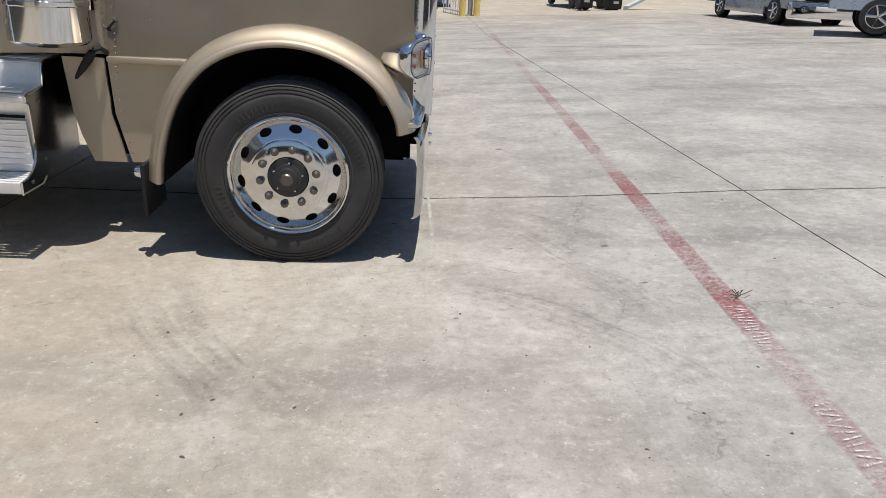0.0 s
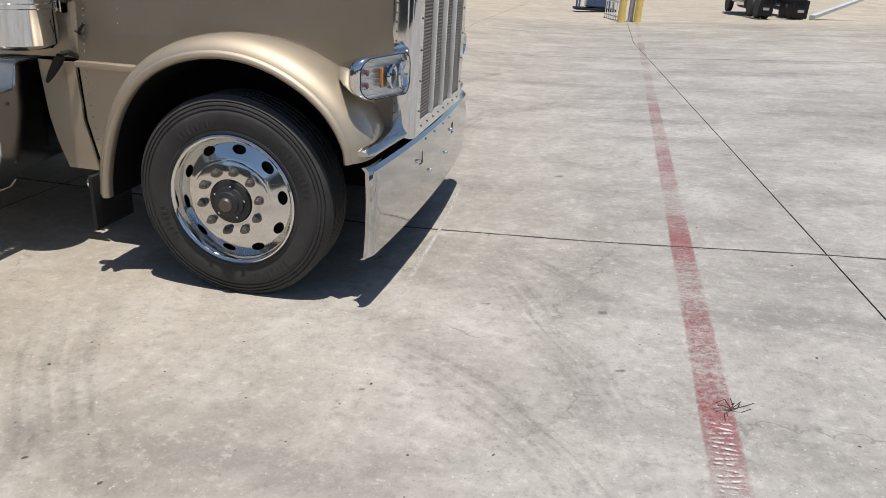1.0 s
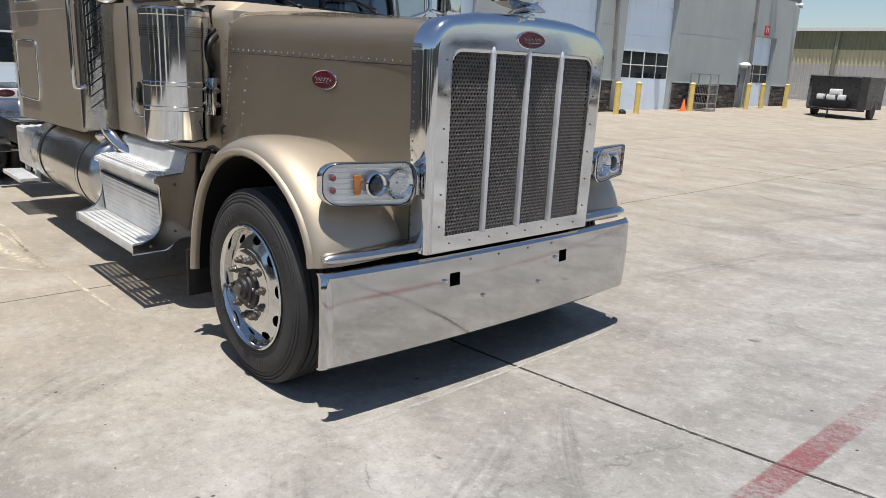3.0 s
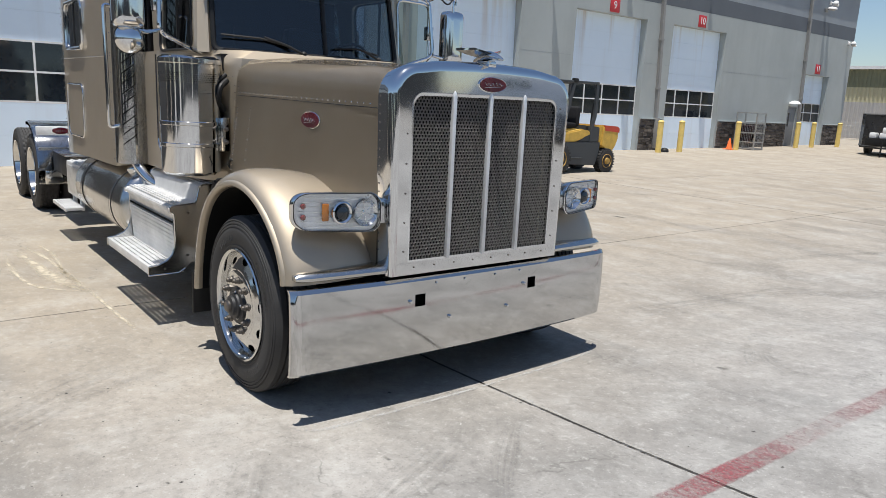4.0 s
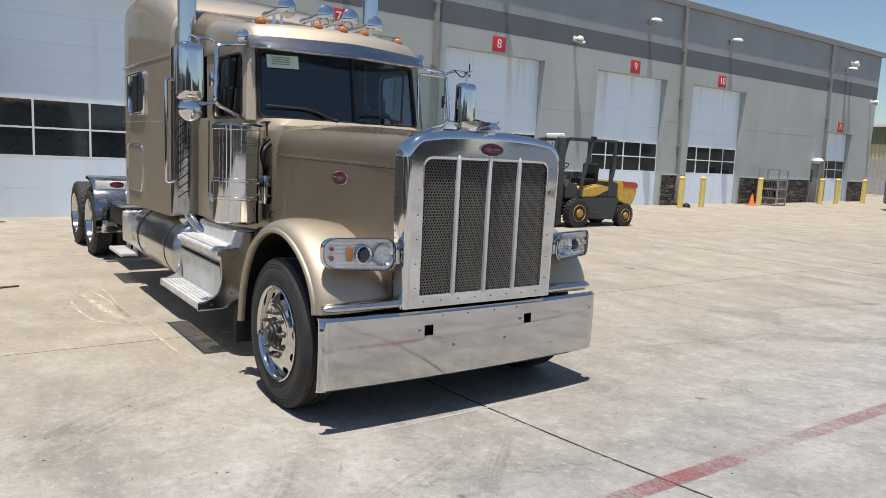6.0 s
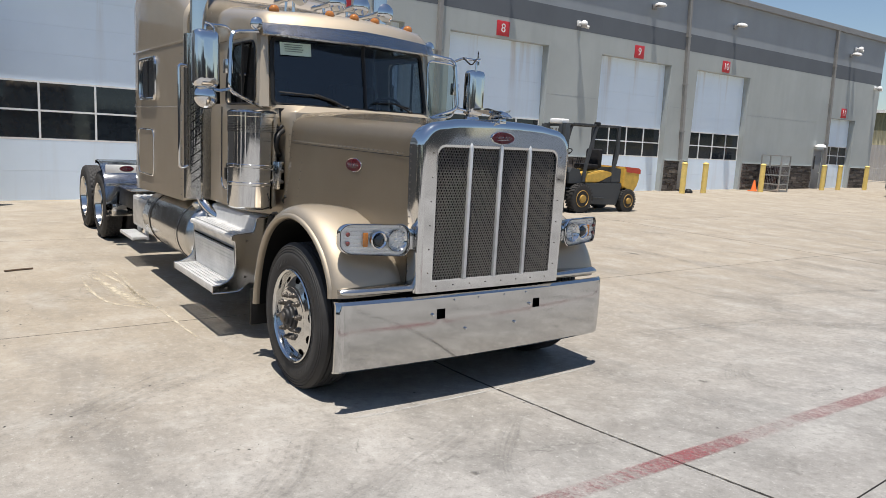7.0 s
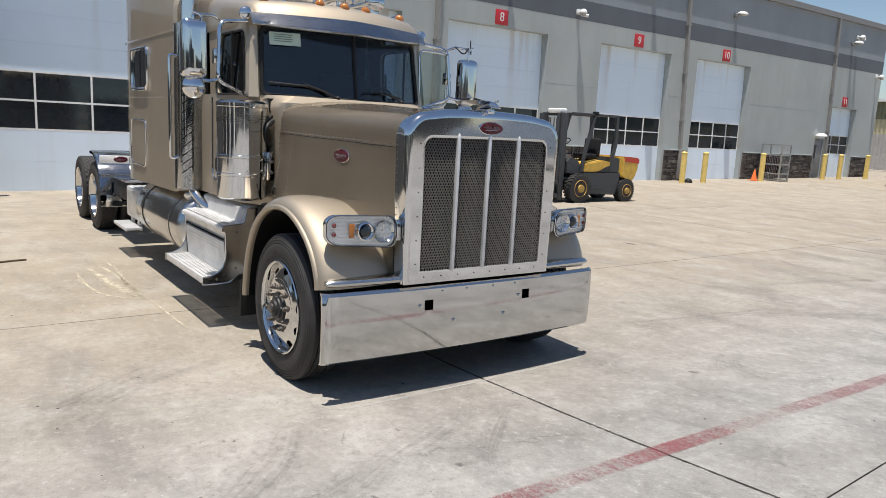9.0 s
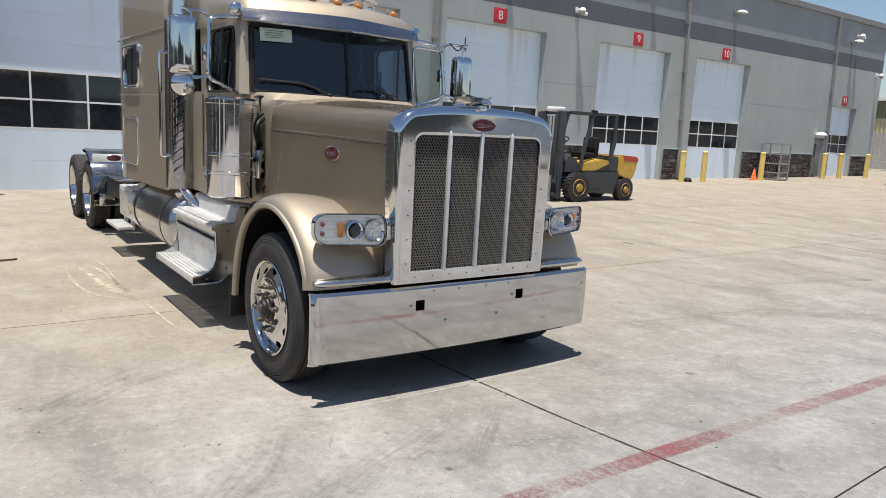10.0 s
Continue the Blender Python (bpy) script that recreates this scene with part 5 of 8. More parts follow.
def make_tank(s):
    y, z, r = s * 0.865, 0.70, 0.335
    bm = bmesh.new()
    lathe(bm, [(0.02, -5.36), (0.2, -5.35), (r - 0.04, -5.325), (r - 0.008, -5.29), (r, -5.25), (r, -3.50), (r - 0.008, -3.46), (r - 0.04, -3.425), (0.2, -3.40), (0.02, -3.39)], (0, y, z), (1, 0, 0), 40)
    ob = part("fuel_tank", bm, "satin", truck, "polished aluminium cylinder fuel tank")
    for x in (-3.78, -4.95):
        bm = bmesh.new()
        lathe(bm, [(r + 0.002, x - 0.024), (r + 0.006, x - 0.022), (r + 0.006, x + 0.022), (r + 0.002, x + 0.024)], (0, y, z), (1, 0, 0), 40, False)
        st = part("tank_strap", bm, "satin", ob, "brushed strap")
        for dx in (-0.03, 0.03):
            bm = bmesh.new()
            lathe(bm, [(r + 0.001, x + dx - 0.008), (r + 0.005, x + dx - 0.006), (r + 0.005, x + dx + 0.006), (r + 0.001, x + dx + 0.008)], (0, y, z), (1, 0, 0), 40, False)
            part("strap_liner", bm, "black", st, "black rubber strap liner")
        bm = bmesh.new()
        box(bm, (x - 0.05, s * 0.47, 0.42), (x + 0.05, s * 0.62, 0.98), 0.01)
        part("tank_bracket", bm, "frame", ob)
    bm = bmesh.new()
    lathe(bm, [(0.05, 0), (0.055, 0.02), (0.055, 0.06), (0.045, 0.075)], (-3.62, s * 1.0, 0.99), (0, s * 0.5, 0.9), 18)
    part("filler_cap", bm, "chrome", ob, "chrome filler cap")
    # elbow from the stack
    bm = bmesh.new()
    tube(bm, rounded([(-3.53, s * 1.02, 1.2), (-3.52, s * 1.02, 1.09), (-3.34, s * 0.96, 0.95), (-3.1, s * 0.86, 0.90)], 0.14), 0.046, 16)
    part("exhaust_elbow", bm, "chrome", truck, "chrome exhaust elbow")
    # tool box behind the tank
    bm = bmesh.new()
    box(bm, (-6.35, min(s * 0.5, s * 1.08), 0.46), (-5.5, max(s * 0.5, s * 1.08), 0.85), 0.012)
    tb = part("tool_box", bm, "alu", truck, "aluminium side tool box", 30)
    bm = bmesh.new()
    box(bm, (-6.31, s * 1.083 - 0.005, 0.5), (-5.54, s * 1.083 + 0.005, 0.81), 0.004)
    for k in range(6):
        rb = bmesh.new()
        box(rb, (-6.33, s * (0.60 + 0.085 * k) - 0.014, 0.846), (-5.52, s * (0.60 + 0.085 * k) + 0.014, 0.858), 0.003)
        part("tread_rib", rb, "alu", tb)
    lid = part("box_door", bm, "tread", tb, "tread plate box door")
    bm = bmesh.new()
    box(bm, (-5.72, s * 1.095 - 0.008, 0.62), (-5.64, s * 1.095 + 0.008, 0.70), 0.006)
    part("latch", bm, "chrome", lid, "chrome paddle latch")
    bm = bmesh.new()
    slotted_tread(bm, tb, -6.35, -5.6, s * 1.05, s * 1.25, 0.345, 0.385, 2)
    box(bm, (-6.2, s * 1.04 - 0.02, 0.36), (-6.15, s * 1.04 + 0.02, 0.5))
    box(bm, (-5.8, s * 1.04 - 0.02, 0.36), (-5.75, s * 1.04 + 0.02, 0.5))
    part("box_step", bm, "alu", tb, "slotted aluminium step")
    # quarter fender before the drive wheels
    bm = bmesh.new()
    arc = []
    for k in range(15):
        a = radians(-12 + 112 * k / 14)
        arc.append((-8.2 + 0.70 * math.cos(a), 0.54 + 0.66 * math.sin(a)))
    ya, yb = s * 1.21, s * 0.58
    loft(bm, [[(x, ya, z - 0.04) for x, z in arc], [(x + 0.0, ya, z) for x, z in arc], [(x, s * 1.19, z + 0.012) for x, z in arc], [(x, yb, z + 0.012) for x, z in arc]], False, False)
    bmesh.ops.solidify(bm, geom=list(bm.faces), thickness=0.008)
    qf = part("quarter_fender", bm, "chrome", truck, "polished quarter fender before the drive wheels")
    bm = bmesh.new()
    box(bm, (-7.42, min(s * 0.5, s * 1.06), 0.87), (-6.5, max(s * 0.5, s * 1.06), 0.885), 0.004)
    br = part("fender_brace", bm, "polish", qf, "polished brace shelf")
    bm = bmesh.new()
    box(bm, (-7.40, s * 1.03 - 0.015, 0.62), (-6.5, s * 1.03 + 0.015, 0.866), 0.006)
    part("brace_panel", bm, "frame", br, "black hanging panel")
    bm = bmesh.new()
    box(bm, (-7.42, s * 1.06 - 0.1, 0.44), (-7.30, s * 1.06 + 0.1, 0.615), 0.01)
    part("brace_foot", bm, "polish", br, "polished bracket foot")
    bm = bmesh.new()
    box(bm, (-7.45, min(s * 0.6, s * 1.22), 1.065), (-7.42, max(s * 0.6, s * 1.22), 1.18), 0.008)
    pl = part("light_panel", bm, "white", qf, "bright white panel behind the cab")
    oval_badge(pl, pose(-7.418, s * 0.938, 1.125), 0.2, 0.09)
    bm = bmesh.new()
    box(bm, (-10.15, min(s * 0.62, s * 1.13), 0.24), (-10.12, max(s * 0.62, s * 1.13), 0.93), 0.008)
    part("rear_mud_flap", bm, "black", truck, "black rear mud flap")


for s in SIDES:
    make_tank(s)


# --- cab
def plan_ring(z, pts):
    return [Vector((x, y, z)) for x, y in pts] + [Vector((x, -y, z)) for x, y in reversed(pts)]


def make_cab():
    low = [(-1.86, 0.74), (-1.92, 0.775), (-2.18, 0.83), (-2.38, 0.92), (-2.55, 0.945), (-3.38, 0.955), (-3.46, 0.94), (-3.5, 0.90)]
    mid = [(-1.87, 0.72), (-1.93, 0.765), (-2.18, 0.825), (-2.38, 0.915), (-2.55, 0.94), (-3.38, 0.95), (-3.46, 0.94), (-3.5, 0.90)]
    top = [(-1.93, 0.60), (-2.0, 0.70), (-2.2, 0.80), (-2.36, 0.885), (-2.55, 0.915), (-3.38, 0.93), (-3.46, 0.92), (-3.5, 0.88)]
    bm = bmesh.new()
    loft(bm, [plan_ring(z, p) for z, p in ((1.09, low), (1.13, low), (1.6, mid), (1.93, mid), (1.99, [(x - 0.01, y - 0.01) for x, y in mid]), (2.05, top))])
    ob = part("cab_body", bm, "paint", truck, "gold riveted cab lower body", 30)
    for s in SIDES:
        bm = bmesh.new()
        for k in range(22):
            lathe(bm, [(0.0055, 0), (0.004, 0.004), (0.001, 0.005)], (-3.42, s * 0.948, 1.14 + 0.085 * k if k < 11 else 1.14 + 0.085 * k), (0, s, 0), 6)
        for k in range(6):
            lathe(bm, [(0.0055, 0), (0.004, 0.004), (0.001, 0.005)], (-1.9 - 0.05 * k, s * (0.772 + 0.011 * k), 1.86), (0, s, 0), 6)
        for k in range(14):
            lathe(bm, [(0.0055, 0), (0.004, 0.004), (0.001, 0.005)], (-1.885, s * 0.762, 1.15 + 0.05 * k), (0.3, s, 0), 6)
        tagged(part("cab_rivets", bm, "polish", ob), kind="stuff")
        # door leaf with a raised seam
        bm = bmesh.new()
        tube(bm, rounded([(-3.06, s * 0.957, 2.02), (-3.06, s * 0.958, 1.245), (-2.45, s * 0.948, 1.245)], 0.11, 6), 0.009, 8)
        part("door_seam", bm, "chrome", ob, "bright door edge")
        bm = bmesh.new()
        box(bm, (-2.95, s * 0.955 - 0.004, 1.32), (-2.86, s * 0.955 + 0.008, 1.49), 0.01)
        box(bm, (-2.93, s * 0.97 - 0.008, 1.34), (-2.88, s * 0.97 + 0.008, 1.45), 0.007)
        part("door_handle", bm, "black", ob, "black recessed door handle")
    # upper cab: pillars, back wall and roof
    for s in SIDES:
        bm = bmesh.new()
        a = [Vector(p) for p in ((-2.19, s * 0.83, 2.03), (-2.235, s * 0.905, 2.03), (-2.26, s * 0.895, 2.03), (-2.22, s * 0.78, 2.03))]
        b = [Vector(p) for p in ((-2.30, s * 0.81, 2.64), (-2.345, s * 0.875, 2.64), (-2.37, s * 0.86, 2.64), (-2.33, s * 0.77, 2.64))]
        loft(bm, [a, b])
        part("windshield_pillar", bm, "paint", ob, "")
        bm = bmesh.new()
        o = [(-2.235, 2.03), (-3.5, 2.03), (-3.5, 2.70), (-2.345, 2.70)]
        yo = 0.925

        def yy(z):
            return s * (yo - 0.05 * (z - 2.03))

        win = rounded([Vector((-2.27, 0, 2.05)), Vector((-3.05, 0, 2.05)), Vector((-3.05, 0, 2.60)), Vector((-2.375, 0, 2.60))], 0.09, 5, True)
        cen = Vector((-2.75, 0, 2.33))
        outer = []
        for p in win:
            d = p - cen
            best = 9
            for (x0, z0), (x1, z1) in zip(o, o[1:] + o[:1]):
                ex, ez = x1 - x0, z1 - z0
                den = d.x * ez - d.z * ex
                if abs(den) > 1e-9:
                    t = ((x0 - cen.x) * ez - (z0 - cen.z) * ex) / den
                    if t > 0:
                        best = min(best, t)
            outer.append(cen + d * best)
        ring_frame(bm, [(p.x, yy(p.z), p.z) for p in outer], [(p.x, yy(p.z), p.z) for p in win], (0, -s * 0.04, 0))
        part("door_top", bm, "paint", ob, "", 30)
        bm = bmesh.new()
        tube(bm, [(p.x, yy(p.z) + s * 0.002, p.z) for p in win], 0.011, 6, True)
        part("window_gasket", bm, "black", ob, "black window gasket")
        bm = bmesh.new()
        bm.faces.new([bm.verts.new((p.x, yy(p.z) - s * 0.018, p.z)) for p in win])
        g = part("side_glass", bm, "cab_glass", ob, "dark tinted door glass", 0)
        bm = bmesh.new()
        box(bm, (-2.64, yy(2.3) - 0.012, 2.06), (-2.62, yy(2.3) + 0.004, 2.60))
        part("vent_bar", bm, "black", ob)
    bm = bmesh.new()
    box(bm, (-3.5, -0.9, 2.0), (-3.46, 0.9, 2.75))
    part("cab_back", bm, "cloth", ob)
    # windshield: two panes meeting at a low ridge
    for s in SIDES:
        p = [Vector((-1.965, 0, 2.05)), Vector((-2.05, s * 0.45, 2.05)), Vector((-2.19, s * 0.79, 2.05)), Vector((-2.30, s * 0.765, 2.63)), Vector((-2.15, s * 0.44, 2.63)), Vector((-2.07, 0, 2.63))]
        bm = bmesh.new()
        q = [bm.verts.new(v) for v in p]
        bm.faces.new((q[0], q[1], q[4], q[5]))
        bm.faces.new((q[1], q[2], q[3], q[4]))
        part("windshield_pane", bm, "windshield", ob, "dark tinted windshield pane", 60)
    bm = bmesh.new()
    edge = [(-1.95, 0, 2.045), (-2.04, -0.45, 2.045), (-2.185, -0.80, 2.05), (-2.30, -0.775, 2.63), (-2.14, -0.44, 2.64), (-2.055, 0, 2.64), (-2.14, 0.44, 2.64), (-2.30, 0.775, 2.63), (-2.185, 0.80, 2.05), (-2.04, 0.45, 2.045)]
    tube(bm, rounded(edge, 0.06, 4, True), 0.02, 8, True)
    part("windshield_gasket", bm, "black", ob, "black rubber windshield gasket")
    bm = bmesh.new()
    tube(bm, [(-1.958, 0, 2.05), (-2.06, 0, 2.63)], 0.017, 8)
    part("centre_strip", bm, "black", ob, "black centre strip")
    # cowl in front of the glass
    bm = bmesh.new()
    rings = []
    for x, w, z, c in ((-1.83, 0.745, 1.955, 0.05), (-1.9, 0.735, 1.97, 0.06), (-1.97, 0.73, 1.985, 0.06), (-2.1, 0.76, 2.0, 0.05), (-2.22, 0.80, 2.015, 0.03)):
        rings.append([(x, -w + 2 * w * k / 16, z + c * (1 - (2 * k / 16 - 1) ** 2) - (0.05 if k in (0, 16) else 0)) for k in range(17)])
    loft(bm, rings, False, False)
    bmesh.ops.solidify(bm, geom=list(bm.faces), thickness=0.02)
    part("cowl", bm, "paint", ob, "")
    # roof cap
    def roof_ring(x, w, z0, z1, r):
        pts = [(-w, z0), (-w - 0.005, z0 + 0.04)]
        for k in range(7):
            a = radians(180 - 90 * k / 6)
            pts.append((-w + r + r * math.cos(a), z1 - r * 0.8 + r * 0.8 * math.sin(a)))
        for k in range(1, 5):
            y = (-w + r) * (1 - k / 4)
            pts.append((y, z1 + 0.035 * (1 - (y / (w - r)) ** 2)))
        pts += [(-y, z) for y, z in reversed(pts[:-1])]
        return [Vector((x + 0.16 * (1 - (y / w) ** 2) * max(0, (x + 2.75) / 0.45), y, z)) for y, z in pts]

    bm = bmesh.new()
    loft(bm, [roof_ring(-2.26, 0.84, 2.64, 2.72, 0.06), roof_ring(-2.30, 0.855, 2.64, 2.80, 0.1), roof_ring(-2.38, 0.875, 2.64, 2.855, 0.14), roof_ring(-2.55, 0.895, 2.64, 2.89, 0.17),
              roof_ring(-2.8, 0.905, 2.64, 2.93, 0.19), roof_ring(-3.1, 0.91, 2.64, 2.98, 0.2), roof_ring(-3.5, 0.91, 2.64, 3.03, 0.2)])
    part("roof", bm, "paint", ob, "gold rounded cab roof", 40)
    # interior
    bm = bmesh.new()
    loft(bm, [[(-2.02, y, 1.9), (-2.05, y, 2.02), (-2.35, y, 2.0), (-2.5, y, 1.85), (-2.5, y, 1.6)] for y in (-0.8, -0.3, 0.3, 0.8)], False, False)
    bmesh.ops.solidify(bm, geom=list(bm.faces), thickness=0.02)
    part("dashboard", bm, "cloth", ob, "dark dashboard")
    for s in SIDES:
        bm = bmesh.new()
        box(bm, (-3.2, s * 0.5 - 0.25, 1.6), (-2.75, s * 0.5 + 0.25, 1.78), 0.06, seg=3)
        box(bm, (-3.3, s * 0.5 - 0.25, 1.7), (-3.12, s * 0.5 + 0.25, 2.35), 0.06, seg=3)
        part("seat", bm, "cloth", ob, "dark cloth cab seat")
    bm = bmesh.new()
    ring = [(-2.5 + 0.09 * math.sin(a), 0.5 + 0.22 * math.cos(a), 2.0 + 0.2 * math.sin(a)) for a in [k * math.pi / 12 for k in range(24)]]
    tube(bm, ring, 0.014, 8, True)
    for k in (0, 8, 16):
        tube(bm, [(-2.48, 0.5, 1.99), ring[k]], 0.012, 6)
    part("steering_wheel", bm, "black", ob, "black steering wheel")
    bm = bmesh.new()
    slab(bm, [(-2.222, -0.72, 2.485), (-2.125, -0.475, 2.485), (-2.147, -0.475, 2.595), (-2.246, -0.72, 2.595)], (-0.004, -0.002, 0))
    st = part("sticker", bm, "sticker", ob, "pale green paper sticker inside the glass", 0)
    bm = bmesh.new()
    for k in range(4):
        z = 2.515 + 0.019 * k
        xo = 0.0007 * k * 7
        slab(bm, [(-2.206 - xo, -0.69, z), (-2.152 - xo, -0.55 + 0.012 * (k % 2), z), (-2.152 - xo, -0.55 + 0.012 * (k % 2), z + 0.007), (-2.206 - xo, -0.69, z + 0.007)], (0.001, 0, 0))
    part("print_bar", bm, "ink", st)
    for arm, blade in ((((-1.945, -0.195, 2.055), (-1.99, -0.33, 2.115), (-2.045, -0.47, 2.16)), ((-2.0, -0.27, 2.105), (-2.045, -0.5, 2.15), (-2.135, -0.76, 2.16))),
                       (((-1.985, 0.50, 2.06), (-1.99, 0.42, 2.10), (-2.01, 0.33, 2.135)), ((-2.03, 0.52, 2.10), (-2.005, 0.30, 2.135), (-1.965, 0.08, 2.12)))):
        bm = bmesh.new()
        tube(bm, arm, 0.010, 8)
        lathe(bm, [(0.022, -0.02), (0.022, 0.012), (0.012, 0.02)], arm[0], (0.3, 0, 1), 12)
        w = part("wiper", bm, "black", ob, "black wiper arm")
        bm = bmesh.new()
        tube(bm, blade, 0.008, 6)
        part("wiper_blade", bm, "black", w, "black rubber wiper blade")
    return ob


cab = make_cab()


def make_visor():
    bm = bmesh.new()
    rows = []
    for k in range(25):
        y = -0.885 + 1.77 * k / 24
        a = abs(y) / 0.885
        xb = -1.87 - 0.33 * a ** 1.25 - 0.08 * max(a - 0.8, 0)
        xt = -2.03 - 0.23 * a ** 1.4
        zb, zt = 2.605 + 0.035 * a * a, 2.75 - 0.01 * a
        rows.append([(xb - 0.008, y, zb - 0.003), (xb, y, zb), (xb + 0.004, y, zb + 0.014), ((xb * 2 + xt) / 3 + 0.006, y, zb * 0.66 + zt * 0.34), ((xb + 2 * xt) / 3 + 0.006, y, zb * 0.33 + zt * 0.67), (xt, y, zt), (xt - 0.02, y, zt - 0.004)])
    loft(bm, rows, False, False)
    bmesh.ops.solidify(bm, geom=list(bm.faces), thickness=0.006)
    ob = part("sun_visor", bm, "chrome", truck, "chrome drop sun visor", 50)
    for s in SIDES:
        bm = bmesh.new()
        lathe(bm, [(0.005, -0.14), (0.05, -0.1), (0.075, -0.03), (0.082, 0.02), (0.078, 0.03), (0.06, 0.045), (0.03, 0.055), (0.001, 0.058)], (-2.33, s * 0.90, 2.735), (1, s * 0.1, 0), 24)
        bmesh.ops.scale(bm, vec=(0.72, 0.72, 0.72), space=Matrix.Translation((2.33, -s * 0.90, -2.715)), verts=bm.verts)
        part("bullet_lamp", bm, "chrome", ob, "round chrome bullet lamp")
    return ob


make_visor()

AMBER = None
for y, x in ((-0.71, -2.45), (-0.235, -2.31), (0.0, -2.28), (0.235, -2.31), (0.70, -2.46)):
    bm = bmesh.new()
    lathe(bm, [(0.004, -0.20), (0.02, -0.17), (0.038, -0.06), (0.048, 0.0), (0.046, 0.006)], (x + 0.02, y, 2.885), (1, 0, -0.06), 18, False)
    box(bm, (x - 0.12, y - 0.02, 2.84), (x - 0.02, y + 0.02, 2.875), 0.006)
    base = part("cab_light", bm, "chrome", cab, "chrome cab marker light with amber lens")
    bm = bmesh.new()
    lathe(bm, [(0.045, 0.0), (0.047, 0.014), (0.041, 0.036), (0.025, 0.054), (0.001, 0.06)], (x + 0.02, y, 2.885), (1, 0, -0.06), 20)
    part("amber_lens", bm, "amber", base, "amber glass lens")
for y, x, z in ((-0.46, -2.45, 3.05), (-0.07, -2.45, 3.045), (0.175, -2.44, 3.045), (0.455, -2.46, 3.02)):
    bm = bmesh.new()
    lathe(bm, [(0.025, -0.55), (0.03, -0.5), (0.022, -0.46), (0.024, -0.3), (0.034, -0.14), (0.055, -0.04), (0.088, 0.0), (0.09, 0.004), (0.082, 0.012), (0.05, 0.032), (0.02, 0.042), (0.001, 0.044)], (x, y, z), (1, 0, 0), 28)
    tube(bm, [(x - 0.3, y, z - 0.02), (x - 0.3, y, 2.91)], 0.014, 8)
    tube(bm, [(x - 0.12, y, z - 0.03), (x - 0.12, y, 2.88)], 0.014, 8)
    part("roof_horn", bm, "chrome", cab, "chrome trumpet horn on the roof")


# --- air cleaners
def make_air_cleaner(s):
    c = (-2.065, s * 1.02, 0)
    r = 0.205
    bm = bmesh.new()
    lathe(bm, [(0.02, 1.155), (0.15, 1.158), (r - 0.02, 1.165), (r, 1.185), (r, 1.36), (r + 0.006, 1.365), (r + 0.006, 1.385), (r, 1.39), (r, 1.51), (r + 0.006, 1.515), (r + 0.006, 1.535), (r, 1.54), (r, 1.80)], c, (0, 0, 1), 48, False)
    ob = part("air_cleaner", bm, "chrome", truck, "chrome air cleaner canister beside the cowl", 40)
    bm = bmesh.new()
    lathe(bm, [(r + 0.003, 1.80), (r + 0.003, 1.93), (r + 0.008, 1.935), (r + 0.008, 1.965), (r - 0.02, 1.985), (0.05, 1.99)], c, (0, 0, 1), 48, False)
    cap = part("intake_cap", bm, "polish", ob, "bright ribbed intake cap", 40)
    bm = bmesh.new()
    for j in range(5):
        for k in range(100):
            a = 2 * math.pi * (k + (j % 2) / 2) / 100
            p = Vector((c[0] + math.cos(a) * (r + 0.0035), c[1] + math.sin(a) * (r + 0.0035), 1.812 + j * 0.0135))
            n = Vector((math.cos(a), math.sin(a), 0))
            t = Vector((-n.y, n.x, 0))
            bm.faces.new([bm.verts.new(p + t * 0.0029 * cx + Vector((0, 0, 0.0029 * cz)) + n * 0.001) for cx, cz in ((-1, 0), (0, -1), (1, 0), (0, 1))])
    tagged(part("perforated_band", bm, "dark", cap, "dark intake perforations", 0), kind="stuff")
    bm = bmesh.new()
    box(bm, (-2.02, min(s * 0.80, s * 0.86), 1.33), (-1.9, max(s * 0.80, s * 0.86), 1.57), 0.008)
    box(bm, (-1.925, s * 0.83 - 0.03, 1.35), (-1.90, s * 0.83 + 0.03, 1.55), 0.006)
    part("bracket", bm, "polish", ob, "polished mounting bracket")
    for z in (1.40, 1.49):
        bm = bmesh.new()
        lathe(bm, [(0.018, 0), (0.018, 0.02), (0.009, 0.022), (0.009, 0.05)], (-1.902, s * 0.83, z), (1, 0, 0), 10)
        part("bolt", bm, "nut", ob)
    bm = bmesh.new()
    tube(bm, rounded([(-2.02, s * 0.80, 1.62), (-1.93, s * 0.87, 1.66), (-1.91, s * 0.87, 1.78), (-1.97, s * 0.79, 1.83)], 0.08), 0.022, 10)
    tube(bm, rounded([(-2.05, s * 0.80, 1.58), (-1.95, s * 0.9, 1.63), (-1.93, s * 0.9, 1.80), (-1.99, s * 0.79, 1.87)], 0.08), 0.016, 10)
    part("hose", bm, "black", ob, "black rubber hose")


for s in SIDES:
    make_air_cleaner(s)


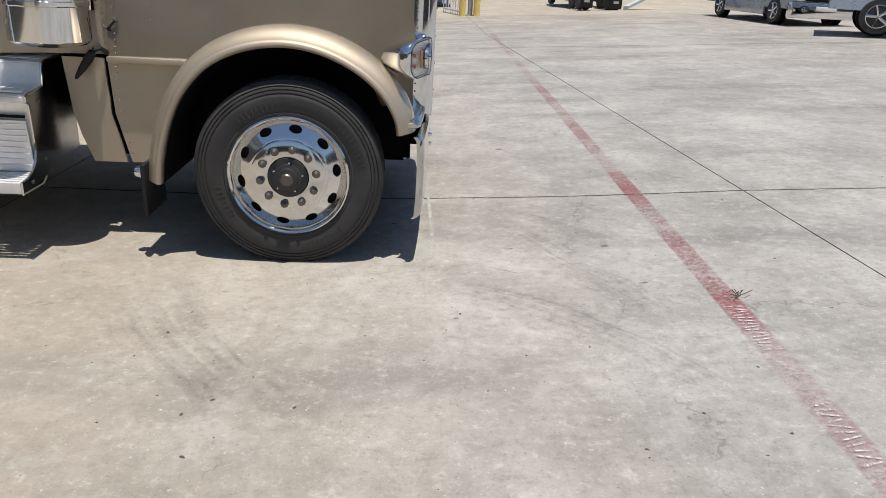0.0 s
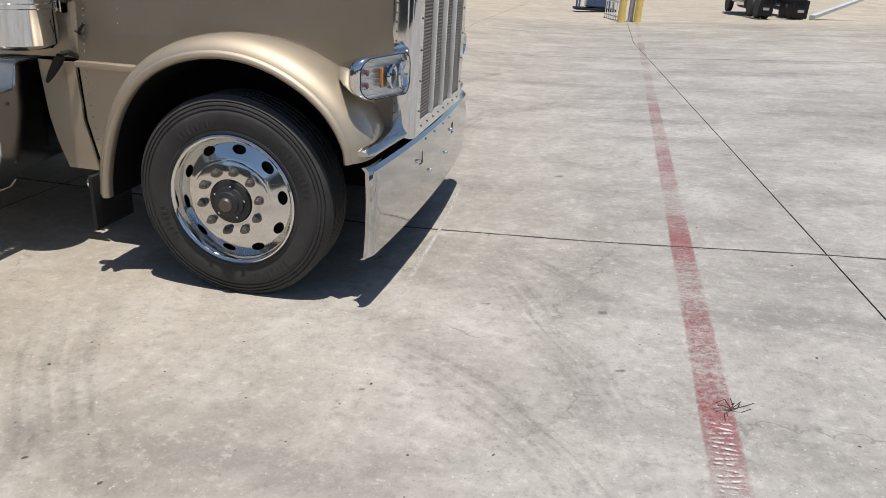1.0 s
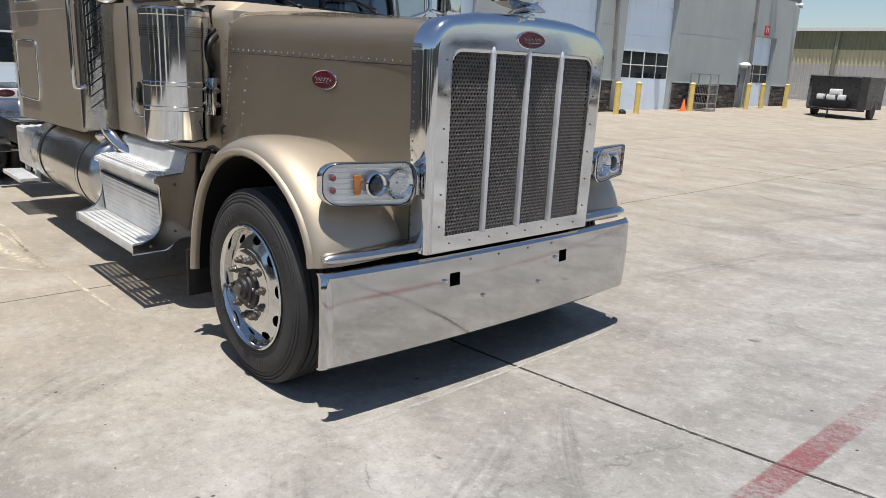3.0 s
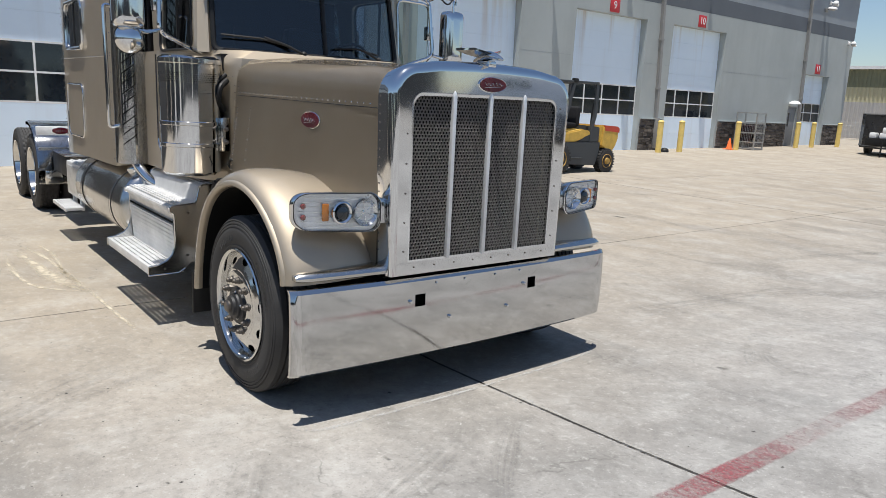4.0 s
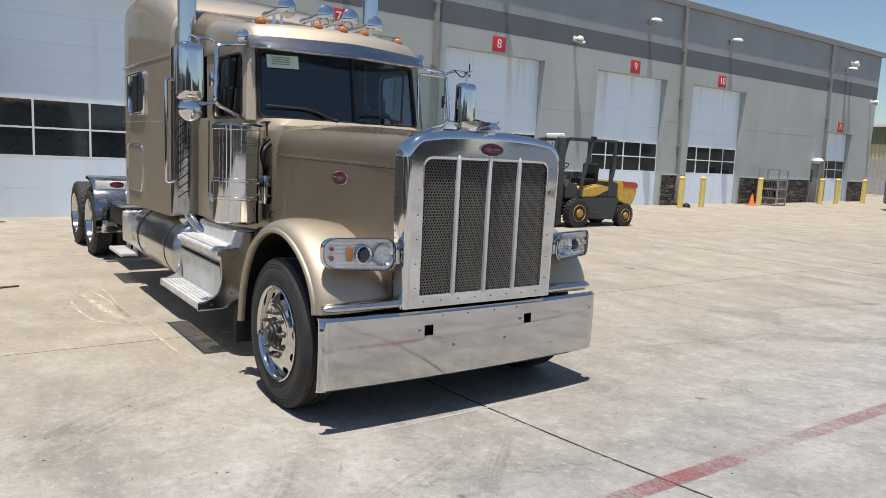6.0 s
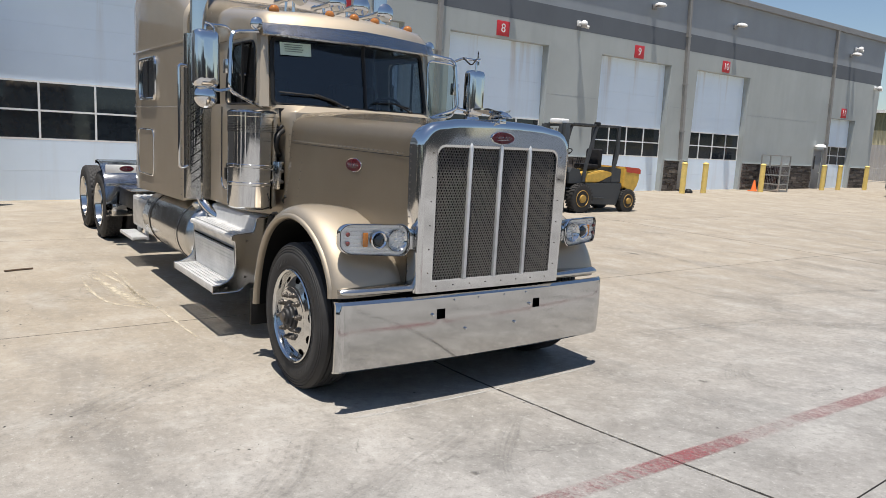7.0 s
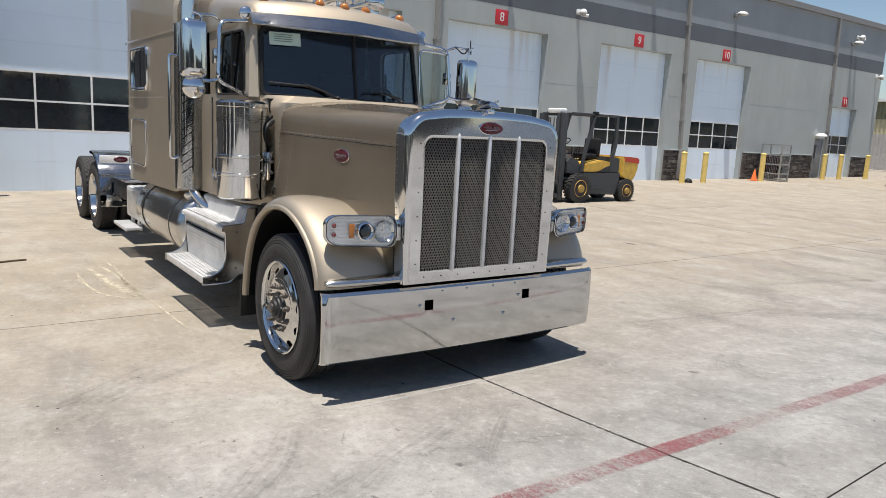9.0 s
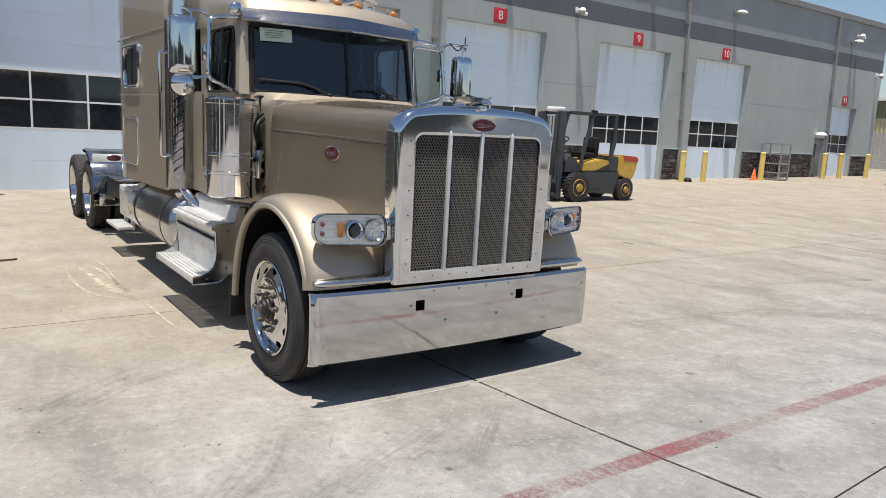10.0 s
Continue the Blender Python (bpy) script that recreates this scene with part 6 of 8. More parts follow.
# --- exhaust stacks
def make_stack(s):
    x, y = -3.58, s * 1.02
    bm = bmesh.new()
    lathe(bm, [(0.0885, 1.2), (0.0885, 4.1), (0.082, 4.1), (0.082, 3.9)], (x, y, 0), (0, 0, 1), 36, False)
    ob = part("exhaust_pipe", bm, "chrome", truck, "tall chrome exhaust stack", 40)
    bm = bmesh.new()
    n = 28
    r = 0.15
    ring = [(x + math.cos(a) * r, y + s * math.sin(a) * r) for a in [radians(-95 + 230 * k / n) for k in range(n + 1)]]
    loft(bm, [[(px, py, z) for px, py in ring] for z in (1.09, 1.3, 2.0, 2.72)], False, False)
    bmesh.ops.solidify(bm, geom=list(bm.faces), thickness=0.006)
    sh = part("heat_shield", bm, "chrome", ob, "chrome muffler heat shield with slanted louvres", 40)
    for k in range(15):
        bm = bmesh.new()
        z = 1.35 + 0.085 * k
        row = []
        for t in range(6):
            a = radians(2 + 44 * t / 5)
            row.append(Vector((x + math.cos(a) * (r + 0.002), y + s * math.sin(a) * (r + 0.002), z - 0.09 * t / 5)))
        tube(bm, row, 0.0045, 6)
        part("louvre", bm, "dark", sh)
    bm = bmesh.new()
    for a in (-60, 130):
        for k in range(13):
            aa = radians(a)
            p = (x + math.cos(aa) * r, y + s * math.sin(aa) * r, 1.2 + 0.12 * k)
            lathe(bm, [(0.007, 0), (0.005, 0.006), (0.001, 0.007)], p, (math.cos(aa), s * math.sin(aa), 0), 8)
    tagged(part("shield_rivets", bm, "polish", sh), kind="stuff")
    bm = bmesh.new()
    tube(bm, rounded([(x + 0.06, y + s * 0.13, 1.42), (x + 0.06, y + s * 0.21, 1.40), (x + 0.04, y + s * 0.21, 2.42), (x + 0.04, y + s * 0.13, 2.40)], 0.05), 0.016, 10)
    part("grab_handle", bm, "chrome", ob, "long chrome grab handle")
    bm = bmesh.new()
    box(bm, (-3.56, s * 0.80 - 0.09, 1.15), (-3.46, s * 0.80 + 0.09, 2.7), 0.01)
    part("stack_bracket", bm, "black", ob)


for s in SIDES:
    make_stack(s)


# --- sleeper
def make_sleeper():
    def ring(x, w, z0, z1, r):
        pts = [(-w, z0), (-w, (z0 + 2.6) / 2), (-w, 2.6)]
        for k in range(8):
            a = radians(180 - 90 * k / 7)
            pts.append((-w + r + r * math.cos(a), z1 - r + r * math.sin(a)))
        for k in range(1, 4):
            pts.append(((-w + r) * (1 - k / 3), z1 + 0.03 * k / 3))
        pts += [(-y, z) for y, z in reversed(pts[:-1])]
        return [Vector((x, y, z)) for y, z in pts]

    bm = bmesh.new()
    w = 1.125
    loft(bm, [ring(-3.74, w - 0.03, 1.05, 3.1, 0.25), ring(-3.78, w, 1.04, 3.14, 0.27), ring(-4.3, w, 1.03, 3.34, 0.3), ring(-4.9, w, 1.02, 3.50, 0.3), ring(-5.5, w, 1.0, 3.56, 0.3), ring(-5.85, w, 0.99, 3.54, 0.3),
              ring(-5.98, w - 0.012, 0.985, 3.49, 0.29), ring(-6.06, w - 0.06, 0.99, 3.40, 0.26), ring(-6.09, w - 0.13, 1.02, 3.30, 0.22)])
    ob = part("sleeper_box", bm, "paint", truck, "gold riveted high-roof sleeper", 30)
    for s in SIDES:
        bm = bmesh.new()
        box(bm, (-6.0, s * w - 0.006, 2.655), (-3.76, s * w + 0.008, 2.68), 0.005)
        part("roof_seam", bm, "paint", ob, "")
        bm = bmesh.new()
        for k in range(34):
            lathe(bm, [(0.006, 0), (0.005, 0.004), (0.001, 0.005)], (-5.98 + k * 0.067, s * w, 2.01), (0, s, 0), 6)
        for x in (-3.84, -5.92):
            for k in range(18):
                lathe(bm, [(0.006, 0), (0.005, 0.004), (0.001, 0.005)], (x, s * w, 1.1 + 0.085 * k), (0, s, 0), 6)
        for k in range(12):
            lathe(bm, [(0.006, 0), (0.005, 0.004), (0.001, 0.005)], (-5.88, s * (w - 0.002), 2.72 + 0.05 * k), (0, s, 0), 6)
        tagged(part("sleeper_rivets", bm, "polish", ob), kind="stuff")
        # window
        wc, ww, wh = (-5.22, 2.335), 0.80, 0.50
        o = [(wc[0] + u, wc[1] + v) for u, v in rrect(ww, wh, 0.09)]
        i = [(wc[0] + u, wc[1] + v) for u, v in rrect(ww - 0.08, wh - 0.08, 0.06)]
        bm = bmesh.new()
        ring_frame(bm, [(x, s * (w + 0.001), z) for x, z in o], [(x, s * (w + 0.001), z) for x, z in i], (0, s * 0.014, 0))
        tube(bm, [(x, s * (w + 0.014), z) for x, z in [((a + c) / 2, (b + d) / 2) for (a, b), (c, d) in zip(o, i)]], 0.021, 8, True)
        fr = part("sleeper_window", bm, "chrome", ob, "dark sleeper window in a bright frame")
        bm = bmesh.new()
        slab(bm, [(x, s * (w + 0.002), z) for x, z in i], (0, s * 0.004, 0))
        part("pane", bm, "pane", fr, "dark glass pane")
        bm = bmesh.new()
        box(bm, (-5.24, s * (w + 0.005) - 0.006, 2.13), (-5.20, s * (w + 0.005) + 0.006, 2.54), 0.003)
        part("slider_bar", bm, "black", fr)
        # luggage door
        bc, bw, bh = (-5.36, 1.475), 0.76, 0.56
        o = [(bc[0] + u, bc[1] + v) for u, v in rrect(bw, bh, 0.09)]
        i = [(bc[0] + u, bc[1] + v) for u, v in rrect(bw - 0.04, bh - 0.04, 0.075)]
        bm = bmesh.new()
        ring_frame(bm, [(x, s * (w + 0.001), z) for x, z in o], [(x, s * (w + 0.001), z) for x, z in i], (0, s * 0.007, 0))
        tube(bm, [(x, s * (w + 0.006), z) for x, z in [((a + c) / 2, (b + d) / 2) for (a, b), (c, d) in zip(o, i)]], 0.009, 8, True)
        dr = part("luggage_door", bm, "chrome", ob, "bright-edged luggage door")
        bm = bmesh.new()
        slab(bm, [(x, s * (w + 0.001), z) for x, z in i], (0, s * 0.005, 0))
        part("door_skin", bm, "paint", dr)
    # fairing between cab and sleeper roof
    bm = bmesh.new()
    rows = []
    for x, w2, z1, r in ((-2.95, 0.70, 2.95, 0.2), (-3.2, 0.86, 3.02, 0.22), (-3.5, 0.98, 3.08, 0.25), (-3.78, 1.1, 3.14, 0.27)):
        row = [(x, -w2, z1 - r - 0.12)]
        for k in range(7):
            a = radians(180 - 90 * k / 6)
            row.append((x, -w2 + r + r * math.cos(a), z1 - r + r * math.sin(a)))
        row.append((x, 0, z1 + 0.03))
        row += [(x, -y, z) for x, y, z in reversed(row[:-1])]
        rows.append(row)
    loft(bm, rows, False, False)
    bmesh.ops.solidify(bm, geom=list(bm.faces), thickness=0.02)
    part("roof_fairing", bm, "paint", ob, "", 40)
    bm = bmesh.new()
    box(bm, (-3.76, -0.88, 1.15), (-3.48, 0.88, 2.9), 0.02)
    part("cab_bellows", bm, "black", ob, "black rubber cab bellows")
    return ob


make_sleeper()


# --- mirrors
def make_mirror(s):
    bm = bmesh.new()
    loop = [(-2.30, s * 0.90, 2.665), (-2.22, s * 1.16, 2.625), (-2.17, s * 1.19, 2.14), (-2.26, s * 0.87, 2.02)]
    tube(bm, rounded(loop, 0.07), 0.0165, 10)
    tube(bm, rounded([(-2.22, s * 1.16, 2.62), (-2.17, s * 1.22, 2.655), (-2.14, s * 1.40, 2.645), (-2.14, s * 1.40, 2.60)], 0.05), 0.013, 10)
    tube(bm, [(-2.17, s * 1.19, 2.15), (-2.14, s * 1.28, 2.13), (-2.14, s * 1.43, 2.14)], 0.014, 10)
    tube(bm, rounded([(-2.12, s * 1.41, 2.66), (-2.10, s * 1.345, 2.64), (-2.10, s * 1.345, 2.18), (-2.12, s * 1.40, 2.14)], 0.05), 0.009, 8)
    ob = part("mirror", bm, "chrome", truck, "chrome side mirror on a looped bracket")
    hy, hz = (1.375, -0.06) if s > 0 else (1.395, 0.0)
    bm = bmesh.new()
    rings = []
    for x, k in ((-2.20, 0.96), (-2.19, 1.0), (-2.13, 1.0), (-2.10, 0.93), (-2.085, 0.75), (-2.08, 0.4)):
        rings.append([(x, s * hy + u * k, 2.375 + hz + v * (0.5 + 0.5 * k)) for u, v in rrect(0.20, 0.46, 0.045)])
    loft(bm, rings)
    part("mirror_head", bm, "chrome", ob, "chrome mirror housing", 40)
    bm = bmesh.new()
    lathe(bm, [(0.098, 0.0), (0.098, 0.012), (0.088, 0.04), (0.06, 0.065), (0.02, 0.078), (0.001, 0.08)], (-2.17, s * (hy - 0.005), 2.075 + hz), (1, 0, 0), 28)
    part("convex_mirror", bm, "chrome", ob, "round chrome convex mirror back")
    bm = bmesh.new()
    lathe(bm, [(0.101, -0.004), (0.101, 0.006), (0.096, 0.008)], (-2.168, s * (hy - 0.005), 2.075 + hz), (1, 0, 0), 28)
    part("mirror_rim", bm, "black", ob)
    bm = bmesh.new()
    box(bm, (-2.26, s * 1.18 - 0.035, 2.28), (-2.2, s * 1.18 + 0.03, 2.40), 0.01)
    part("mirror_clamp", bm, "polish", ob)
    if s > 0:
        # clear wind deflector in its own bright frame
        bm = bmesh.new()
        w = rounded([(-2.235, 0.865, 2.03), (-2.215, 1.17, 2.06), (-2.225, 1.165, 2.585), (-2.26, 0.85, 2.60)], 0.07, 5, True)
        tube(bm, w, 0.012, 8, True)
        fr = part("deflector_frame", bm, "chrome", ob, "bright frame of the wind deflector")
        bm = bmesh.new()
        bm.faces.new([bm.verts.new(v) for v in w])
        part("deflector_pane", bm, "deflector", fr, "pale tinted deflector pane", 0)
        bm = bmesh.new()
        tube(bm, [(-2.15, 1.40, 2.66), (-2.15, 1.40, 2.74)], 0.006, 6)
        tube(bm, rounded([(-2.14, 1.2, 2.66), (-2.12, 1.30, 2.58), (-2.12, 1.36, 2.66)], 0.05), 0.007, 6)
        part("antenna_mount", bm, "black", ob)


for s in SIDES:
    make_mirror(s)


# ---------------------------------------------------------------- the service building
WALL_X = -16.0
TOP = 8.6


def base_z(y):
    return gz(WALL_X, y)


# openings: y0, y1, top, panes across, window bottom and top
BAYS = [
    (-3.62, 2.65, 5.34, 5, 1.24, 2.62, ""),
    (4.75, 9.05, 5.34, 4, 1.46, 2.65, "7"),
    (10.84, 15.30, 5.34, 4, 1.46, 2.65, "8"),
    (18.12, 22.41, 5.34, 4, 1.46, 2.65, "9"),
    (24.21, 28.30, 5.34, 4, 1.46, 2.65, "10"),
    (36.25, 38.95, 3.95, 3, 1.46, 2.45, "11"),
]
DOOR = (34.95, 35.85, 2.2)
Y_LO, Y_HI = -24.0, 41.3


def make_building():
    b = thing("service_building", "long pale grey shop building with red-numbered bay doors", "building", kind="structure")
    holes = sorted([(y0, y1, t) for y0, y1, t, *_ in BAYS] + [DOOR])
    y = Y_LO
    x0, x1 = WALL_X - 0.5, WALL_X
    for y0, y1, t in holes + [(Y_HI, Y_HI, 0)]:
        bm = bmesh.new()
        box(bm, (x0, y, -0.6), (x1, y0, 6.05))
        part("wall_pier", bm, "wall", b, "pale green-grey painted wall", 0)
        if y1 > y0:
            bm = bmesh.new()
            box(bm, (x0, y0, t), (x1, y1, 6.05))
            part("wall_over_door", bm, "wall", b, "pale green-grey painted wall", 0)
        y = y1
    bm = bmesh.new()
    box(bm, (x0, Y_LO, 6.05), (x1 + 0.003, Y_HI + 0.003, 6.75))
    part("wall_band", bm, "wall_band", b, "dark grey painted band", 0)
    bm = bmesh.new()
    box(bm, (x0, Y_LO, 6.75), (x1, Y_HI, TOP))
    part("wall_upper", bm, "wall_top", b, "mid grey upper wall", 0)
    bm = bmesh.new()
    box(bm, (-42, Y_HI - 0.3, -0.6), (x0, Y_HI, TOP))
    part("wall_end", bm, "wall", b, "", 0)
    bm = bmesh.new()
    box(bm, (-42, Y_LO, -0.6), (x0, Y_LO + 0.3, TOP))
    part("wall_end", bm, "wall", b, "", 0)
    bm = bmesh.new()
    box(bm, (-42.3, Y_LO, -0.6), (-42, Y_HI, TOP))
    part("wall_back", bm, "wall", b, "", 0)
    bm = bmesh.new()
    box(bm, (-42.4, Y_LO - 0.1, TOP), (WALL_X + 0.12, Y_HI + 0.15, TOP + 0.08))
    box(bm, (WALL_X - 0.02, Y_LO - 0.1, TOP - 0.18), (WALL_X + 0.14, Y_HI + 0.15, TOP + 0.1), 0.02)
    part("roof_edge", bm, "trim", b, "grey metal roof edge", 0)
    bm = bmesh.new()
    for ya, yb in ((9.1, 10.8), (15.35, 18.07), (22.46, 24.16), (28.4, 34.5)):
        box(bm, (WALL_X, ya, 3.62), (WALL_X + 0.003, yb, 3.626))
    part("wall_joint", bm, "wall_top", b, "", 0)
    bm = bmesh.new()
    box(bm, (-42, Y_LO, -0.5), (-30, Y_HI, 8.0))
    part("interior_core", bm, "dark", b)
    # ledge stone between the doors
    rng = random.Random(5)
    verts, faces = [], []

    def stone(ya, yb, za, zb, d):
        i = len(verts)
        j = lambda: rng.uniform(-0.006, 0.006)
        for x, in_ in ((WALL_X - 0.01, 0.0), (WALL_X + d, 0.009)):
            for yy, zz in ((ya + in_, za + in_), (yb - in_, za + in_), (yb - in_, zb - in_), (ya + in_, zb - in_)):
                verts.append((x + j(), yy + j(), zz + j()))
        for f in ((4, 5, 6, 7), (0, 1, 5, 4), (1, 2, 6, 5), (2, 3, 7, 6), (3, 0, 4, 7)):
            faces.append([i + k for k in f])

    for ya, yb in ((15.45, 17.98), (22.56, 24.06), (28.45, 34.8), (39.1, 41.2), (9.2, 10.7), (2.8, 4.6)):
        zb = base_z((ya + yb) / 2) - 0.02
        z = zb
        while z < 1.32:
            h = min(rng.choice((0.07, 0.09, 0.11, 0.15)), 1.335 - z)
            if h < 0.03:
                break
            yy = ya
            while yy < yb - 0.02:
                w = min(rng.uniform(0.15, 0.5), yb - yy)
                stone(yy, yy + w, z, z + h, rng.uniform(0.03, 0.085))
                yy += w
            z += h
    me = bpy.data.meshes.new("ledge_stone")
    me.from_pydata(verts, [], faces)
    me.materials.append(MAT["stone"])
    st = new("ledge_stone", me)
    st.parent = b
    tagged(st, "dark stacked ledge stone veneer", kind="stuff")
    for ya, yb in ((15.45, 17.98), (22.56, 24.06), (28.45, 34.8), (39.1, 41.2), (9.2, 10.7), (2.8, 4.6)):
        bm = bmesh.new()
        box(bm, (WALL_X - 0.01, ya, 1.33), (WALL_X + 0.1, yb, 1.375), 0.008)
        part("stone_cap", bm, "wall", b, "pale sill over the stone")
    # downspouts
    for y in (10.35, 23.55, 36.06):
        bm = bmesh.new()
        lean = 0.42 if y > 20 else 0.0
        loft(bm, [[(WALL_X + a, y - lean * (z - 1.38) / 7.1 + b, z) for a, b in ((0.003, -0.07), (0.14, -0.07), (0.14, 0.07), (0.003, 0.07))] for z in (1.38, TOP - 0.15)])
        box(bm, (WALL_X + 0.06, y - 0.075, base_z(y) + 0.08), (WALL_X + 0.24, y + 0.075, 1.4), 0.012)
        for z in (2.6, 4.6, 6.6):
            yb = y - lean * (z - 1.38) / 7.1
            box(bm, (WALL_X + 0.003, yb - 0.11, z), (WALL_X + 0.15, yb + 0.11, z + 0.05))
        part("downspout", bm, "pipe", b, "grey square downspout")
    return b


building = make_building()


def make_bay_door(y0, y1, top, n, w0, w1, num):
    zb = base_z((y0 + y1) / 2)
    low = min(base_z(y0), base_z(y1)) - 0.02
    d = tagged(thing("bay_door", "closed white sectional bay door with a band of dark windows", "overhead door"), group="bay doors", kind="structure")

    def px(z, off=0.0):
        return WALL_X - 0.225 - 0.105 * min(max((z - 1.0) / (top - 1.0), 0), 1) + off

    # sections of the leaf
    cuts = [low, low + (w0 - low) / 2, w0]
    span = w1 - w0
    up = [w1 + (top - w1) * k / 4 for k in range(5)]
    for a, b in list(zip(cuts, cuts[1:])) + list(zip(up, up[1:])):
        bm = bmesh.new()
        g = 0.0014
        loft(bm, [[(px(z), y, z) for z, y in ((a + g, y0), (a + g, y1), (b - g, y1), (b - g, y0))], [(px(z) - 0.05, y, z) for z, y in ((a + g, y0), (a + g, y1), (b - g, y1), (b - g, y0))]])
        part("door_section", bm, "door", d, "", 0)
    rows = 2
    bm = bmesh.new()
    bar = 0.045
    hh = span / rows
    for r in range(rows + 1):
        z = w0 + hh * r
        za, zb2 = z - bar / 2, z + bar / 2
        loft(bm, [[(px(zz) + 0.002, y, zz) for zz, y in ((za, y0), (za, y1), (zb2, y1), (zb2, y0))], [(px(zz) - 0.05, y, zz) for zz, y in ((za, y0), (za, y1), (zb2, y1), (zb2, y0))]])
    for k in range(n + 1):
        y = y0 + (y1 - y0) * k / n
        ya, yb = max(y - bar / 2, y0), min(y + bar / 2, y1)
        loft(bm, [[(px(zz) + 0.004, yy, zz) for zz, yy in ((w0, ya), (w0, yb), (w1, yb), (w1, ya))], [(px(zz) - 0.05, yy, zz) for zz, yy in ((w0, ya), (w0, yb), (w1, yb), (w1, ya))]])
    fr = part("window_grid", bm, "white", d, "white aluminium window grid", 0)
    for r in range(rows):
        for k in range(n):
            ya, yb = y0 + (y1 - y0) * k / n, y0 + (y1 - y0) * (k + 1) / n
            za, zc = w0 + hh * r, w0 + hh * (r + 1)
            bm = bmesh.new()
            loft(bm, [[(px(z) - 0.022, y, z) for z, y in ((za, ya), (za, yb), (zc, yb), (zc, ya))], [(px(z) - 0.03, y, z) for z, y in ((za, ya), (za, yb), (zc, yb), (zc, ya))]])
            part("pane", bm, "pane", fr, "", 0)
    bm = bmesh.new()
    box(bm, (WALL_X - 0.5, y0, low - 0.05), (WALL_X - 0.05, y1, low + 0.02))
    part("threshold", bm, "trim", d)
    if num:
        zs = 5.65 if num != "11" else 4.28
        yc = {"7": 6.85, "8": 13.06, "9": 20.26, "10": 26.25, "11": 37.5}[num]
        sg = thing("bay_sign", "small red square sign with a white bay number", "sign", group="bay number signs")
        bm = bmesh.new()
        box(bm, (WALL_X + 0.004, yc - 0.28, zs - 0.25), (WALL_X + 0.03, yc + 0.28, zs + 0.25), 0.006)
        part("sign_plate", bm, "sign", sg, "red enamel plate")
        letters("bay_number", num, 0.42, Matrix.Translation((WALL_X + 0.036, yc, zs - 0.0)) @ Euler((math.pi / 2, 0, math.pi / 2)).to_matrix().to_4x4(), "white", sg)
    return d


for row in BAYS:
    make_bay_door(*row)


def make_wall_lamp(y, z, arm=0.35):
    t = thing("wall_lamp", "white flood lamp on the shop wall", "lamp", group="wall lamps")
    bm = bmesh.new()
    box(bm, (WALL_X + 0.003, y - 0.12, z - 0.12), (WALL_X + 0.08, y + 0.12, z + 0.08), 0.02)
    tube(bm, [(WALL_X + 0.05, y, z), (WALL_X + arm, y, z + 0.05)], 0.025, 8)
    part("arm", bm, "trim", t)
    bm = bmesh.new()
    lathe(bm, [(0.2, 0.0), (0.235, 0.02), (0.22, 0.07), (0.13, 0.12), (0.04, 0.135), (0.001, 0.137)], (WALL_X + arm, y, z), (0.12, 0, 1), 24)
    part("lamp_head", bm, "white", t, "shallow white lamp dome")
    bm = bmesh.new()
    lathe(bm, [(0.15, 0.0), (0.12, -0.05), (0.001, -0.065)], (WALL_X + arm, y, z + 0.004), (0.12, 0, 1), 20)
    part("lamp_lens", bm, "siding", t, "dull grey lens")


for y, z in ((26.6, 7.45), (20.9, 7.5), (37.4, 7.35), (13.2, 7.5), (6.9, 7.5)):
    make_wall_lamp(y, z)


def make_camera_dome(y, z):
    t = thing("security_camera", "white security camera on the shop wall", "camera", group="wall cameras")
    bm = bmesh.new()
    box(bm, (WALL_X + 0.003, y - 0.09, z - 0.1), (WALL_X + 0.06, y + 0.09, z + 0.1), 0.02)
    tube(bm, [(WALL_X + 0.05, y, z), (WALL_X + 0.28, y, z - 0.02)], 0.03, 8)
    part("bracket", bm, "white", t)
    bm = bmesh.new()
    lathe(bm, [(0.05, 0.14), (0.10, 0.11), (0.135, 0.04), (0.14, 0.0), (0.13, -0.02)], (WALL_X + 0.3, y, z - 0.06), (0, 0, 1), 20)
    rod(bm, (WALL_X + 0.12, y + 0.05, z - 0.1), (WALL_X + 0.34, y + 0.24, z - 0.14), 0.05, 0.06, 12)
    part("housing", bm, "white", t, "white camera housing")
    bm = bmesh.new()
    lathe(bm, [(0.118, -0.02), (0.105, -0.08), (0.06, -0.125), (0.001, -0.14)], (WALL_X + 0.3, y, z - 0.06), (0, 0, 1), 20)
    part("lens", bm, "siding", t, "grey camera dome")


for y, z in ((16.7, 6.30), (37.8, 7.75), (40.6, 5.9)):
    make_camera_dome(y, z)


